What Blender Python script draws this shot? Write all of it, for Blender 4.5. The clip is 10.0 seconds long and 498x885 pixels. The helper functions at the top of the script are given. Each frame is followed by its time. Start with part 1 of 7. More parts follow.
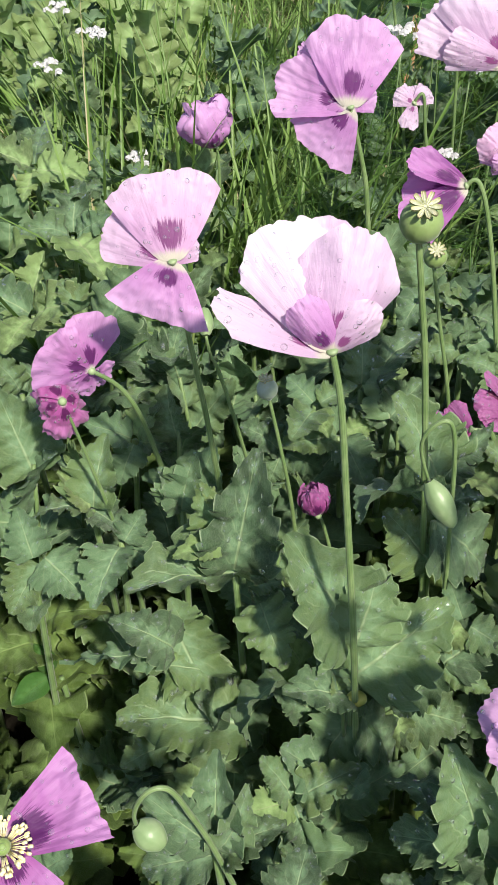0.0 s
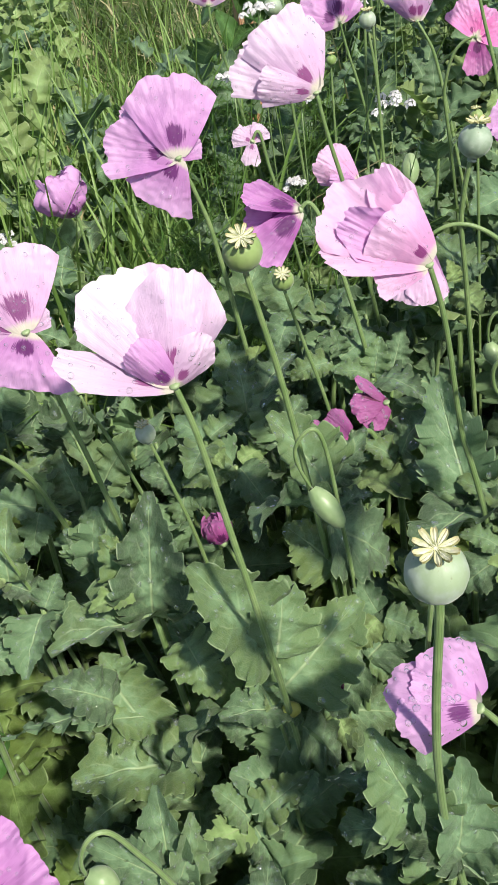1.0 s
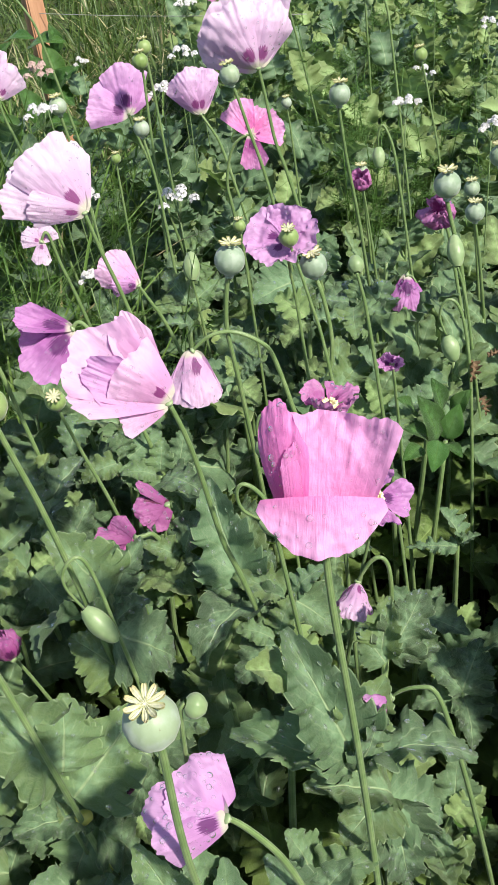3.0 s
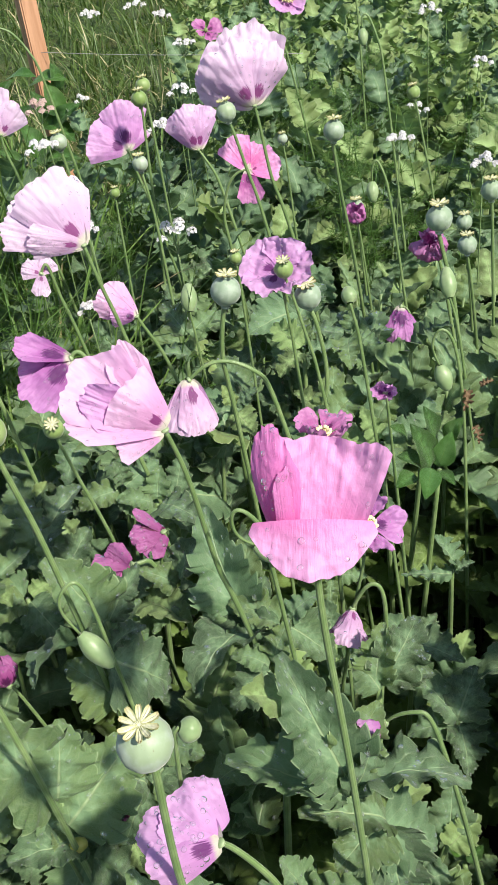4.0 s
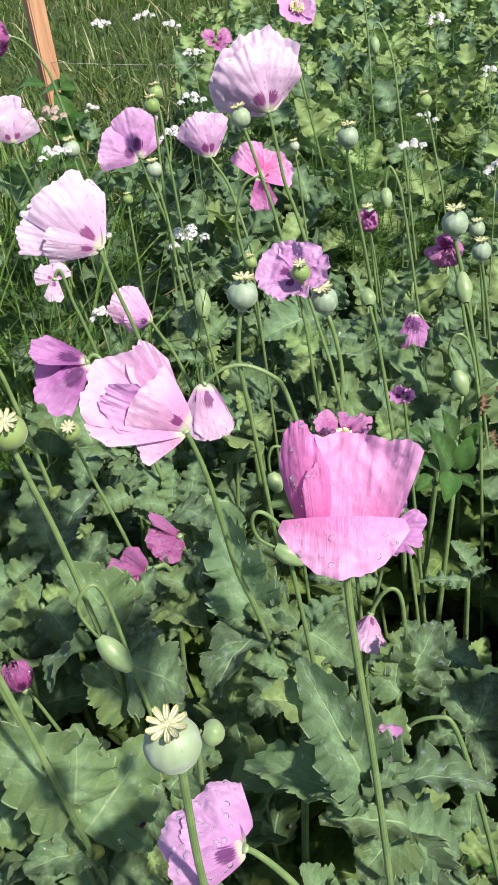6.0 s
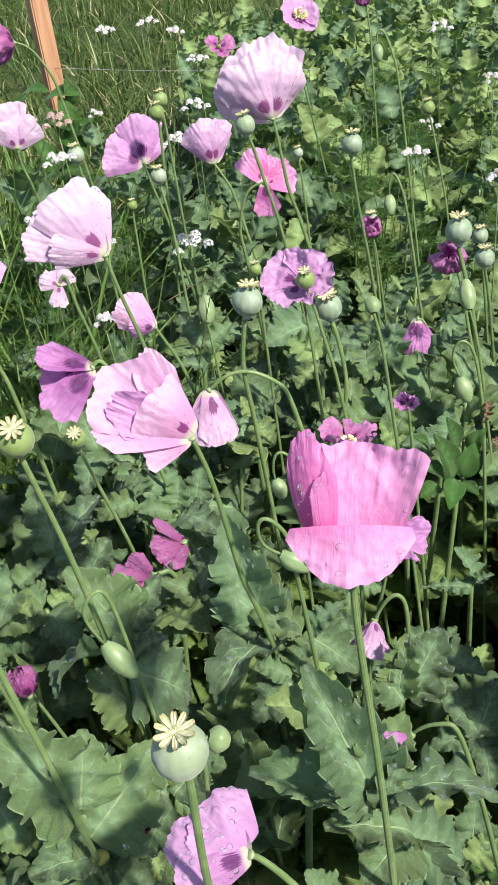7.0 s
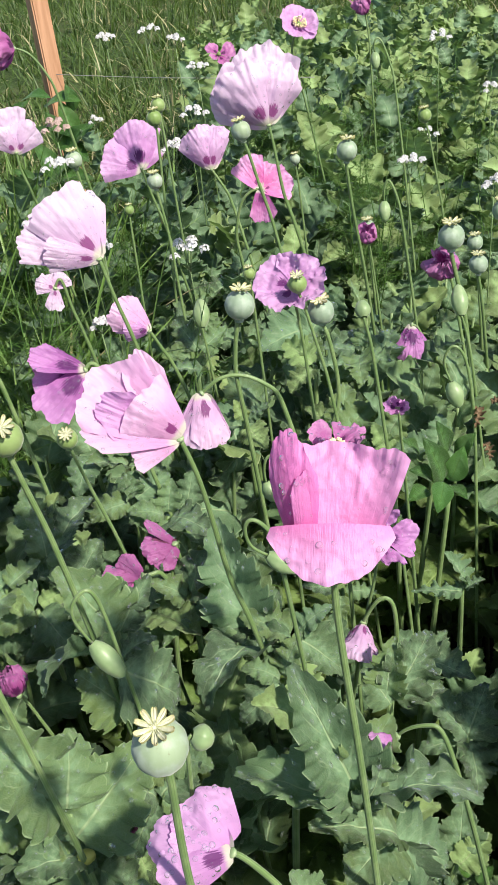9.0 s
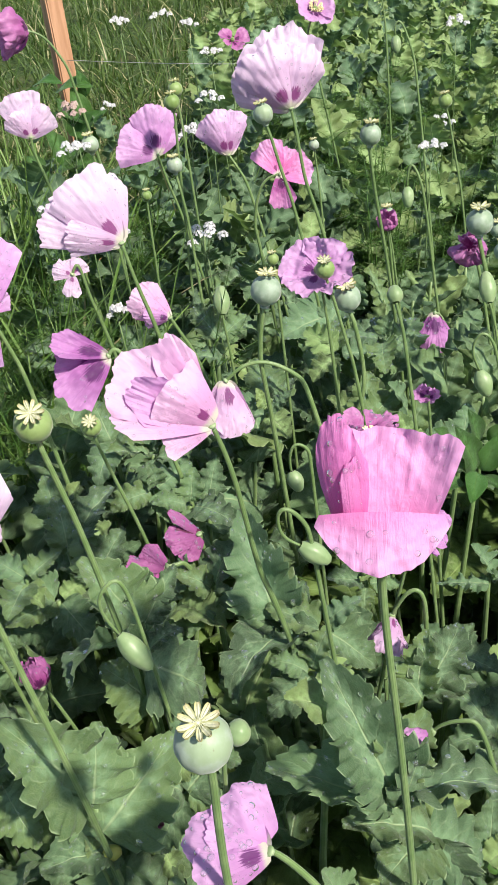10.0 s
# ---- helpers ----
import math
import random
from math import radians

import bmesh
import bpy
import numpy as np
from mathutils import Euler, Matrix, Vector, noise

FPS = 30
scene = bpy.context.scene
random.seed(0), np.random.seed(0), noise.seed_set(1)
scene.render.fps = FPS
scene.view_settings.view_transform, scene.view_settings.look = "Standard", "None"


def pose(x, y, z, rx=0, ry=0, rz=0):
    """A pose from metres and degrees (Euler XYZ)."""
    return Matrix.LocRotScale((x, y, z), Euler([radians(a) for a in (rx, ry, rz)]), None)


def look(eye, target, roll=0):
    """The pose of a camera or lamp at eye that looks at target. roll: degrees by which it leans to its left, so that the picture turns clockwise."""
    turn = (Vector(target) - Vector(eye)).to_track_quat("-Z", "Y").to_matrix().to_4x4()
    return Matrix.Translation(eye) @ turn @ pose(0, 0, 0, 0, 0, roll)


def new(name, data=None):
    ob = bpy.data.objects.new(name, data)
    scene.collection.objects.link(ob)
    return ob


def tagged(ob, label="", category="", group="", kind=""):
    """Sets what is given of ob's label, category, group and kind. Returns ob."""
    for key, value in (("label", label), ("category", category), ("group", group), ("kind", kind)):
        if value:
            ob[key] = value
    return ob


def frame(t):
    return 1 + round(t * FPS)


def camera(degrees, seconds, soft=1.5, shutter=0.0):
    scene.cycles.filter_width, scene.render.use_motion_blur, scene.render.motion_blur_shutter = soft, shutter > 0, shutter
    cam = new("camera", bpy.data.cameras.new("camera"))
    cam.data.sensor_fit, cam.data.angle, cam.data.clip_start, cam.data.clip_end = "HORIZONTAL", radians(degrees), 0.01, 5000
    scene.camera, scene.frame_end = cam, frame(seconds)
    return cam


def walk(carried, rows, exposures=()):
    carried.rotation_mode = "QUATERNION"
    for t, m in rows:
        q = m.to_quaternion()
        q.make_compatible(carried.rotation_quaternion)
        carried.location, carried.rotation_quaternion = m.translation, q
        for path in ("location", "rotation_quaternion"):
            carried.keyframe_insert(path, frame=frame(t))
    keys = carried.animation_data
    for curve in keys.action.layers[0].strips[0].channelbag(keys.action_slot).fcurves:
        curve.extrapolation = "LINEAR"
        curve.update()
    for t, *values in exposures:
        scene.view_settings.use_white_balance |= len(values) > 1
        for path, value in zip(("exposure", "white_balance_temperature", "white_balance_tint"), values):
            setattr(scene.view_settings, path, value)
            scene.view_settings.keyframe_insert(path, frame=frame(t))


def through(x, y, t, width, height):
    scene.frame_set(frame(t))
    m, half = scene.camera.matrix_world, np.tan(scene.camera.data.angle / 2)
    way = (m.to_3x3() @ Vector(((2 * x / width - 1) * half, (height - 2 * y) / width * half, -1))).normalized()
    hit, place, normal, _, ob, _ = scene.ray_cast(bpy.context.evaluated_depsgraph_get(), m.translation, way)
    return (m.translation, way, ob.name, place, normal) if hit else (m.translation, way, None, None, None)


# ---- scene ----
cam = camera(31.4, 10.0)
PATH = [
    (0, (0.021, -0.001, 1.215), (-0.018, 1.526, -0.077), -1.2),
    (0.5, (0.049, -0.017, 1.217), (0.034, 1.542, -0.035), -4.7),
    (1, (0.076, -0.037, 1.224), (0.164, 1.544, 0.003), -9.9),
    (1.5, (0.146, -0.051, 1.274), (0.297, 1.537, 0.068), -12.1),
    (2, (0.166, -0.035, 1.255), (0.455, 1.479, -0.019), -8.4),
    (2.5, (0.18, -0.052, 1.289), (0.526, 1.434, -0.005), -7.9),
    (2.7, (0.178, -0.051, 1.31), (0.544, 1.456, 0.047), -7.6),
    (3.8, (0.18, -0.071, 1.316), (0.595, 1.509, 0.162), -7.1),
    (4, (0.178, -0.068, 1.317), (0.592, 1.514, 0.165), -7.0),
    (4.5, (0.17, -0.064, 1.314), (0.59, 1.525, 0.174), -6.8),
    (5, (0.169, -0.063, 1.31), (0.588, 1.526, 0.171), -6.9),
    (5.5, (0.163, -0.063, 1.31), (0.583, 1.529, 0.175), -6.7),
    (6, (0.161, -0.063, 1.307), (0.578, 1.535, 0.179), -6.9),
    (7.5, (0.156, -0.063, 1.316), (0.572, 1.541, 0.196), -6.7),
    (8, (0.158, -0.066, 1.318), (0.569, 1.541, 0.201), -6.7),
    (8.5, (0.162, -0.07, 1.314), (0.576, 1.542, 0.203), -6.4),
    (9, (0.166, -0.074, 1.31), (0.584, 1.539, 0.202), -6.4),
    (9.5, (0.158, -0.068, 1.304), (0.575, 1.542, 0.192), -6.4),
    (10, (0.144, -0.051, 1.297), (0.553, 1.554, 0.176), -6.3),
]
walk(cam, [(t, look(eye, target, roll)) for t, eye, target, roll in PATH],
     exposures=[(0.0, 0.55), (1.0, 0.58), (2.0, 0.66), (10.0, 0.66)])

# ---- world, sun ----
world = bpy.data.worlds.new("sky")
scene.world = world
world.use_nodes = True
wn = world.node_tree
sky = wn.nodes.new("ShaderNodeTexSky")
sky.sky_type = "NISHITA"
sky.sun_disc = False
SUN_ELEVATION, SUN_AZIMUTH = 49.0, 151.0  # azimuth clockwise from +y
sky.sun_elevation, sky.sun_rotation = radians(SUN_ELEVATION), radians(SUN_AZIMUTH)
wn.links.new(sky.outputs[0], wn.nodes["Background"].inputs[0])
wn.nodes["Background"].inputs[1].default_value = 0.10
sun_data = bpy.data.lights.new("sun", "SUN")
sun_data.energy, sun_data.angle, sun_data.color = 4.7, radians(3.0), (1.0, 0.94, 0.83)
sun = new("sun", sun_data)
_a, _e = radians(SUN_AZIMUTH), radians(SUN_ELEVATION)
sun.matrix_world = look((0, 0, 0), (-math.sin(_a) * math.cos(_e), -math.cos(_a) * math.cos(_e), -math.sin(_e)))


# ---- materials ----
class Nodes:
    """A small helper round one material's node tree."""

    def __init__(self, name):
        self.mat = bpy.data.materials.new(name)
        self.mat.use_nodes = True
        self.tree = self.mat.node_tree
        self.bsdf = self.tree.nodes["Principled BSDF"]
        self.out = self.tree.nodes["Material Output"]

    def add(self, kind):
        return self.tree.nodes.new(kind)

    def link(self, a, b):
        self.tree.links.new(a, b)

    def put(self, socket, value):
        if isinstance(value, bpy.types.NodeSocket):
            self.link(value, socket)
        else:
            socket.default_value = value

    def math(self, op, a, b=0.0, clamp=False):
        n = self.add("ShaderNodeMath")
        n.operation, n.use_clamp = op, clamp
        self.put(n.inputs[0], a)
        self.put(n.inputs[1], b)
        return n.outputs[0]

    def noise(self, scale, detail=3.0, vector=None, rough=0.55):
        n = self.add("ShaderNodeTexNoise")
        n.inputs["Scale"].default_value, n.inputs["Detail"].default_value = scale, detail
        n.inputs["Roughness"].default_value = rough
        self.link(vector or self.coords(), n.inputs["Vector"])
        return n.outputs["Fac"]

    def coords(self, which="Object"):
        return self.add("ShaderNodeTexCoord").outputs[which]

    def uv(self):
        s = self.add("ShaderNodeSeparateXYZ")
        self.link(self.coords("UV"), s.inputs[0])
        return s.outputs[0], s.outputs[1]

    def ramp(self, fac, stops):
        n = self.add("ShaderNodeValToRGB")
        while len(n.color_ramp.elements) < len(stops):
            n.color_ramp.elements.new(0.5)
        for el, (p, c) in zip(n.color_ramp.elements, stops):
            el.position, el.color = p, (*c, 1.0) if len(c) == 3 else c
        self.link(fac, n.inputs[0])
        return n.outputs[0]

    def mix(self, fac, a, b, blend="MIX"):
        n = self.add("ShaderNodeMix")
        n.data_type, n.blend_type = "RGBA", blend
        self.put(n.inputs[0], fac)
        self.put(n.inputs[6], a if isinstance(a, bpy.types.NodeSocket) else (*a, 1.0))
        self.put(n.inputs[7], b if isinstance(b, bpy.types.NodeSocket) else (*b, 1.0))
        return n.outputs[2]

    def smooth(self, value, lo, hi):
        n = self.add("ShaderNodeMapRange")
        n.interpolation_type = "SMOOTHSTEP"
        self.put(n.inputs[0], value)
        n.inputs[1].default_value, n.inputs[2].default_value = lo, hi
        return n.outputs[0]

    def random(self):
        return self.add("ShaderNodeObjectInfo").outputs["Random"]

    def bump(self, height, strength, distance):
        n = self.add("ShaderNodeBump")
        n.inputs["Strength"].default_value, n.inputs["Distance"].default_value = strength, distance
        self.link(height, n.inputs["Height"])
        self.link(n.outputs[0], self.bsdf.inputs["Normal"])
        return n.outputs[0]

    def finish(self, colour, rough=0.5, spec=0.5, through=None, amount=0.0, sheen=0.0):
        self.put(self.bsdf.inputs["Base Color"], colour if isinstance(colour, bpy.types.NodeSocket) else (*colour, 1.0))
        self.put(self.bsdf.inputs["Roughness"], rough)
        self.bsdf.inputs["Specular IOR Level"].default_value = spec
        if sheen:
            self.bsdf.inputs["Sheen Weight"].default_value = sheen
            self.bsdf.inputs["Sheen Roughness"].default_value = 0.4
        if through is not None:
            tr = self.add("ShaderNodeBsdfTranslucent")
            self.put(tr.inputs[0], through if isinstance(through, bpy.types.NodeSocket) else (*through, 1.0))
            m = self.add("ShaderNodeMixShader")
            m.inputs[0].default_value = amount
            self.link(self.bsdf.outputs[0], m.inputs[1])
            self.link(tr.outputs[0], m.inputs[2])
            self.link(m.outputs[0], self.out.inputs[0])
        return self.mat


def petal_material(name, body, edge, blotch, streak, size=1.0):
    """Petal: u runs across (0 to 1), v from base to rim."""
    n = Nodes(name)
    u, v = n.uv()
    across = n.add("ShaderNodeCombineXYZ")
    n.link(n.math("MULTIPLY", u, 18.0), across.inputs[0])
    n.link(n.math("MULTIPLY", v, 1.3), across.inputs[1])
    n.link(n.math("MULTIPLY", n.random(), 9.0), across.inputs[2])
    veins = n.noise(1.6, 4.0, across.outputs[0])
    fine = n.noise(7.0, 2.0, across.outputs[0])
    tone = n.noise(38.0, 3.0)
    col = n.mix(n.smooth(v, 0.25, 1.0), body, edge)
    col = n.mix(n.math("MULTIPLY", n.smooth(veins, 0.52, 0.75), streak), col, tuple(c * 0.55 for c in body))
    col = n.mix(n.math("MULTIPLY", n.smooth(fine, 0.45, 0.7), 0.16), col, tuple(c * 0.7 for c in body))
    col = n.mix(n.math("MULTIPLY", n.smooth(tone, 0.45, 0.8), 0.35), col, edge)
    # dark oval mark near the base, feathered along the veins
    up = n.math("DIVIDE", n.math("SUBTRACT", v, 0.12 + 0.15 * size), 0.17 * size)
    side = n.math("DIVIDE", n.math("SUBTRACT", u, 0.5), 0.26 * size)
    round_ = n.math("SQRT", n.math("ADD", n.math("MULTIPLY", up, up), n.math("MULTIPLY", side, side)))
    far = n.math("SUBTRACT", round_, n.math("ADD", n.math("MULTIPLY", n.math("SUBTRACT", veins, 0.5), 1.5), n.math("MULTIPLY", n.math("SUBTRACT", fine, 0.5), 0.6)))
    mark = n.math("SUBTRACT", 1.0, n.smooth(far, 0.75, 1.1))
    col = n.mix(n.math("MULTIPLY", mark, 0.9), col, blotch)
    foot = n.math("SUBTRACT", 1.0, n.smooth(n.math("SUBTRACT", v, n.math("MULTIPLY", veins, 0.08)), 0.02, 0.11))
    col = n.mix(foot, col, (0.70, 0.66, 0.55))
    crepe = n.noise(150.0, 4.0)
    n.bump(n.math("ADD", n.math("ADD", n.math("MULTIPLY", veins, 0.6), n.math("MULTIPLY", fine, 0.3)), n.math("MULTIPLY", crepe, 0.8)), 0.5, 0.002)
    return n.finish(col, 0.42, 0.35, n.mix(0.5, col, n.mix(1.0, col, body, "MULTIPLY")), 0.42, 0.15)


PETALS = {
    # white: a pale lilac petal with strong sunlight put into the colour
    "white": petal_material("petal_sunlit_white", (0.78, 0.58, 0.76), (0.86, 0.75, 0.86), (0.26, 0.04, 0.20), 0.06, 0.8),
    "pale": petal_material("petal_pale", (0.69, 0.46, 0.67), (0.78, 0.61, 0.76), (0.26, 0.04, 0.20), 0.06, 0.7),
    "blush": petal_material("petal_blush", (0.66, 0.38, 0.64), (0.76, 0.53, 0.75), (0.24, 0.03, 0.18), 0.08, 0.7),
    "rose": petal_material("petal_rose", (0.72, 0.36, 0.62), (0.80, 0.53, 0.74), (0.22, 0.02, 0.16), 0.10, 0.6),
    "mauve": petal_material("petal_mauve", (0.68, 0.40, 0.64), (0.78, 0.56, 0.75), (0.20, 0.03, 0.17), 0.12, 1.05),
    "lilac": petal_material("petal_lilac", (0.58, 0.26, 0.57), (0.70, 0.41, 0.69), (0.13, 0.014, 0.14), 0.14, 0.9),
    "pink": petal_material("petal_pink", (0.78, 0.21, 0.52), (0.80, 0.40, 0.69), (0.22, 0.012, 0.14), 0.2, 0.5),
    # deeper pink, also holds the shade of petals turned from the sun
    "crimson": petal_material("petal_crimson_shade", (0.62, 0.10, 0.36), (0.72, 0.25, 0.56), (0.20, 0.012, 0.12), 0.25, 0.5),
    "purple": petal_material("petal_purple", (0.48, 0.16, 0.45), (0.63, 0.33, 0.61), (0.10, 0.01, 0.11), 0.30),
    "violet": petal_material("petal_violet", (0.44, 0.13, 0.42), (0.60, 0.28, 0.59), (0.10, 0.01, 0.12), 0.25, 1.25),
    "magenta": petal_material("petal_magenta", (0.45, 0.10, 0.34), (0.60, 0.25, 0.50), (0.09, 0.008, 0.08), 0.30),
    "plum": petal_material("petal_plum", (0.32, 0.055, 0.23), (0.46, 0.15, 0.37), (0.08, 0.008, 0.07), 0.30),
    "wine": petal_material("petal_wine", (0.13, 0.02, 0.06), (0.20, 0.05, 0.12), (0.05, 0.006, 0.03), 0.30),
}


def leaf_material(name, blue, green, vein, amount=0.22, rough=0.42):
    n = Nodes(name)
    u, v = n.uv()
    side = n.math("ABSOLUTE", n.math("SUBTRACT", u, 0.5))
    rnd = n.random()
    mottle = n.noise(22.0, 4.0)
    col = n.mix(n.smooth(n.math("ADD", rnd, n.math("MULTIPLY", n.math("SUBTRACT", mottle, 0.5), 0.5)), 0.25, 0.95), blue, green)
    tone = n.math("FRACT", n.math("MULTIPLY", rnd, 7.31))
    col = n.mix(n.math("MULTIPLY", n.smooth(tone, 0.5, 1.0), 0.75), col, tuple(0.45 * c for c in blue))
    col = n.mix(n.math("MULTIPLY", n.math("SUBTRACT", 1.0, n.smooth(tone, 0.0, 0.4)), 0.6), col, tuple(2.0 * c + 0.008 for c in blue))
    col = n.mix(n.math("MULTIPLY", n.smooth(n.noise(90.0, 2.0), 0.5, 0.8), 0.3), col, tuple(c * 0.7 for c in blue))
    bloom = n.noise(9.0, 3.0)
    col = n.mix(n.math("MULTIPLY", n.smooth(bloom, 0.42, 0.72), 0.45), col, tuple(1.7 * c + 0.006 for c in blue))
    # waxy bloom with a sheen painted in, paler along the midrib
    halo = n.math("MULTIPLY", n.math("SUBTRACT", 1.0, n.smooth(side, 0.02, 0.34)), n.math("MULTIPLY", n.smooth(bloom, 0.3, 0.65), 0.62))
    col = n.mix(halo, col, tuple(2.7 * c + 0.05 for c in blue))
    wax_sheen = n.math("MULTIPLY", n.math("SUBTRACT", 1.0, n.smooth(side, 0.0, 0.24)), n.math("SUBTRACT", 1.0, n.smooth(v, 0.2, 0.85)))
    col = n.mix(n.math("MULTIPLY", wax_sheen, 0.4), col, tuple(2.4 * c + 0.04 for c in blue))
    # midrib and side veins
    rib = n.math("SUBTRACT", 1.0, n.smooth(n.math("ADD", side, n.math("MULTIPLY", v, 0.012)), 0.008, 0.03))
    slant = n.math("SUBTRACT", n.math("MULTIPLY", v, 7.0), n.math("MULTIPLY", side, 5.5))
    wob = n.math("ADD", slant, n.math("MULTIPLY", mottle, 0.5))
    tri = n.math("ABSOLUTE", n.math("SUBTRACT", n.math("FRACT", wob), 0.5))
    lines = n.math("MULTIPLY", n.math("SUBTRACT", 1.0, n.smooth(tri, 0.015, 0.11)), n.math("SUBTRACT", 1.0, n.smooth(side, 0.2, 0.45)))
    nets = []
    for scale, line in ((26.0, 0.06), (70.0, 0.09)):
        net = n.add("ShaderNodeTexVoronoi")
        net.feature = "DISTANCE_TO_EDGE"
        net.inputs["Scale"].default_value = scale
        n.link(n.coords("UV"), net.inputs["Vector"])
        nets.append(n.math("SUBTRACT", 1.0, n.smooth(net.outputs["Distance"], 0.0, line)))
    mesh_lines = n.math("MAXIMUM", nets[0], n.math("MULTIPLY", nets[1], 0.6))
    grit = n.noise(260.0, 3.0)
    col = n.mix(n.math("MULTIPLY", n.smooth(grit, 0.5, 0.75), 0.25), col, tuple(1.9 * c + 0.005 for c in blue))
    pale = n.math("MAXIMUM", rib, n.math("MAXIMUM", n.math("MULTIPLY", lines, 0.38), n.math("MULTIPLY", mesh_lines, 0.32)))
    pale = n.math("MAXIMUM", pale, n.math("MULTIPLY", n.smooth(side, 0.475, 0.5), 0.8))
    col = n.mix(n.math("MULTIPLY", pale, 0.75), col, vein)
    n.bump(n.math("ADD", n.math("ADD", n.math("MULTIPLY", pale, -0.8), n.math("MULTIPLY", mottle, 0.6)), n.math("MULTIPLY", grit, 0.25)), 0.6, 0.002)
    return n.finish(col, n.math("ADD", rough - 0.12, n.math("MULTIPLY", mottle, 0.35)), 0.42, n.mix(0.5, col, (0.16, 0.30, 0.04)), amount, 0.08)


LEAF = leaf_material("poppy_leaf", (0.060, 0.113, 0.051), (0.118, 0.182, 0.050), (0.31, 0.40, 0.21), 0.22, 0.34)
# light filtered down through the upper leaves is put into this yellower green
LEAF_LOW_LIT = leaf_material("lower_leaf_lit_through", (0.058, 0.102, 0.016), (0.108, 0.165, 0.026), (0.24, 0.33, 0.11), 0.30, 0.42)
LEAF_YOUNG = leaf_material("young_leaf", (0.128, 0.20, 0.066), (0.188, 0.255, 0.080), (0.36, 0.43, 0.22), 0.3)
LEAF_WEED = leaf_material("weed_leaf", (0.022, 0.075, 0.008), (0.045, 0.115, 0.013), (0.10, 0.19, 0.03), 0.25, 0.38)


def stem_material(name, a, b, ridges=0.5):
    n = Nodes(name)
    u, v = n.uv()
    m = n.noise(60.0, 3.0)
    col = n.mix(n.smooth(m, 0.35, 0.7), a, b)
    col = n.mix(n.math("MULTIPLY", n.random(), 0.5), col, tuple(0.75 * c for c in a))
    line = n.math("ABSOLUTE", n.math("SUBTRACT", n.math("FRACT", n.math("ADD", n.math("MULTIPLY", u, 9.0), n.math("MULTIPLY", m, 0.5))), 0.5))
    groove = n.math("SUBTRACT", 1.0, n.smooth(line, 0.05, 0.22))
    col = n.mix(n.math("MULTIPLY", groove, ridges), col, tuple(0.5 * c for c in a))
    n.bump(n.math("SUBTRACT", n.noise(240.0, 2.0), groove), 0.3, 0.001)
    return n.finish(col, 0.42, 0.45, n.mix(0.5, col, (0.2, 0.35, 0.05)), 0.08, 0.15)


STEM = stem_material("poppy_stem", (0.15, 0.24, 0.08), (0.23, 0.32, 0.13))
BUD = stem_material("bud_skin", (0.22, 0.32, 0.14), (0.34, 0.42, 0.23), 0.2)
BUD_YELLOW = stem_material("yellow_bud_skin", (0.40, 0.42, 0.08), (0.50, 0.50, 0.14), 0.12)


def capsule_material(name, a, b, bloom_colour):
    n = Nodes(name)
    bloom = n.noise(70.0, 4.0)
    col = n.mix(n.random(), a, b)
    col = n.mix(n.math("MULTIPLY", n.smooth(bloom, 0.4, 0.7), 0.6), col, bloom_colour)
    spots = n.noise(260.0, 2.0)
    col = n.mix(n.math("MULTIPLY", n.smooth(spots, 0.68, 0.78), 0.5), col, (0.16, 0.12, 0.05))
    n.bump(bloom, 0.15, 0.002)
    return n.finish(col, 0.5, 0.4, col, 0.08, 0.3)


CAPSULE = capsule_material("capsule_blue_green", (0.22, 0.30, 0.18), (0.24, 0.32, 0.22), (0.40, 0.47, 0.38))
CAPSULE_GREEN = capsule_material("capsule_green", (0.17, 0.26, 0.07), (0.22, 0.31, 0.10), (0.27, 0.35, 0.14))
CAPSULE_PALE = capsule_material("capsule_pale", (0.27, 0.35, 0.21), (0.30, 0.37, 0.25), (0.40, 0.46, 0.41))


def plain_material(name, a, b, scale, rough=0.6, through=None, amount=0.0, bump=0.3, spec=0.4):
    n = Nodes(name)
    m = n.noise(scale, 4.0)
    col = n.mix(n.smooth(m, 0.3, 0.7), a, b)
    n.bump(m, bump, 0.003)
    return n.finish(col, rough, spec, through, amount)




def crown_material():
    """Pale in the middle, straw-yellow along the rims, brown at the tips."""
    n = Nodes("capsule_crown")
    u, v = n.uv()
    m = n.noise(420.0, 3.0)
    col = n.mix(n.smooth(m, 0.3, 0.7), (0.40, 0.42, 0.28), (0.56, 0.56, 0.44))
    col = n.mix(n.math("MULTIPLY", n.smooth(u, 0.4, 1.0), 0.7), col, (0.40, 0.40, 0.14))
    col = n.mix(n.math("MULTIPLY", n.smooth(n.math("ADD", v, n.math("MULTIPLY", m, 0.5)), 0.8, 1.25), 0.5), col, (0.36, 0.28, 0.09))
    n.bump(m, 0.3, 0.002)
    return n.finish(col, 0.6, 0.35)


CROWN = crown_material()
STAMEN = plain_material("stamen", (0.72, 0.62, 0.28), (0.85, 0.78, 0.52), 400.0)
DRY = plain_material("dry_leaf", (0.10, 0.06, 0.03), (0.24, 0.16, 0.09), 60.0, 0.8, (0.3, 0.18, 0.08), 0.15)
WHITE_FLORET = plain_material("white_floret", (0.62, 0.60, 0.62), (0.72, 0.70, 0.70), 200.0, 0.5, (0.8, 0.8, 0.75), 0.3)
PINK_FLORET = plain_material("pinkish_floret", (0.50, 0.34, 0.30), (0.62, 0.48, 0.44), 200.0, 0.5, (0.6, 0.45, 0.4), 0.3)


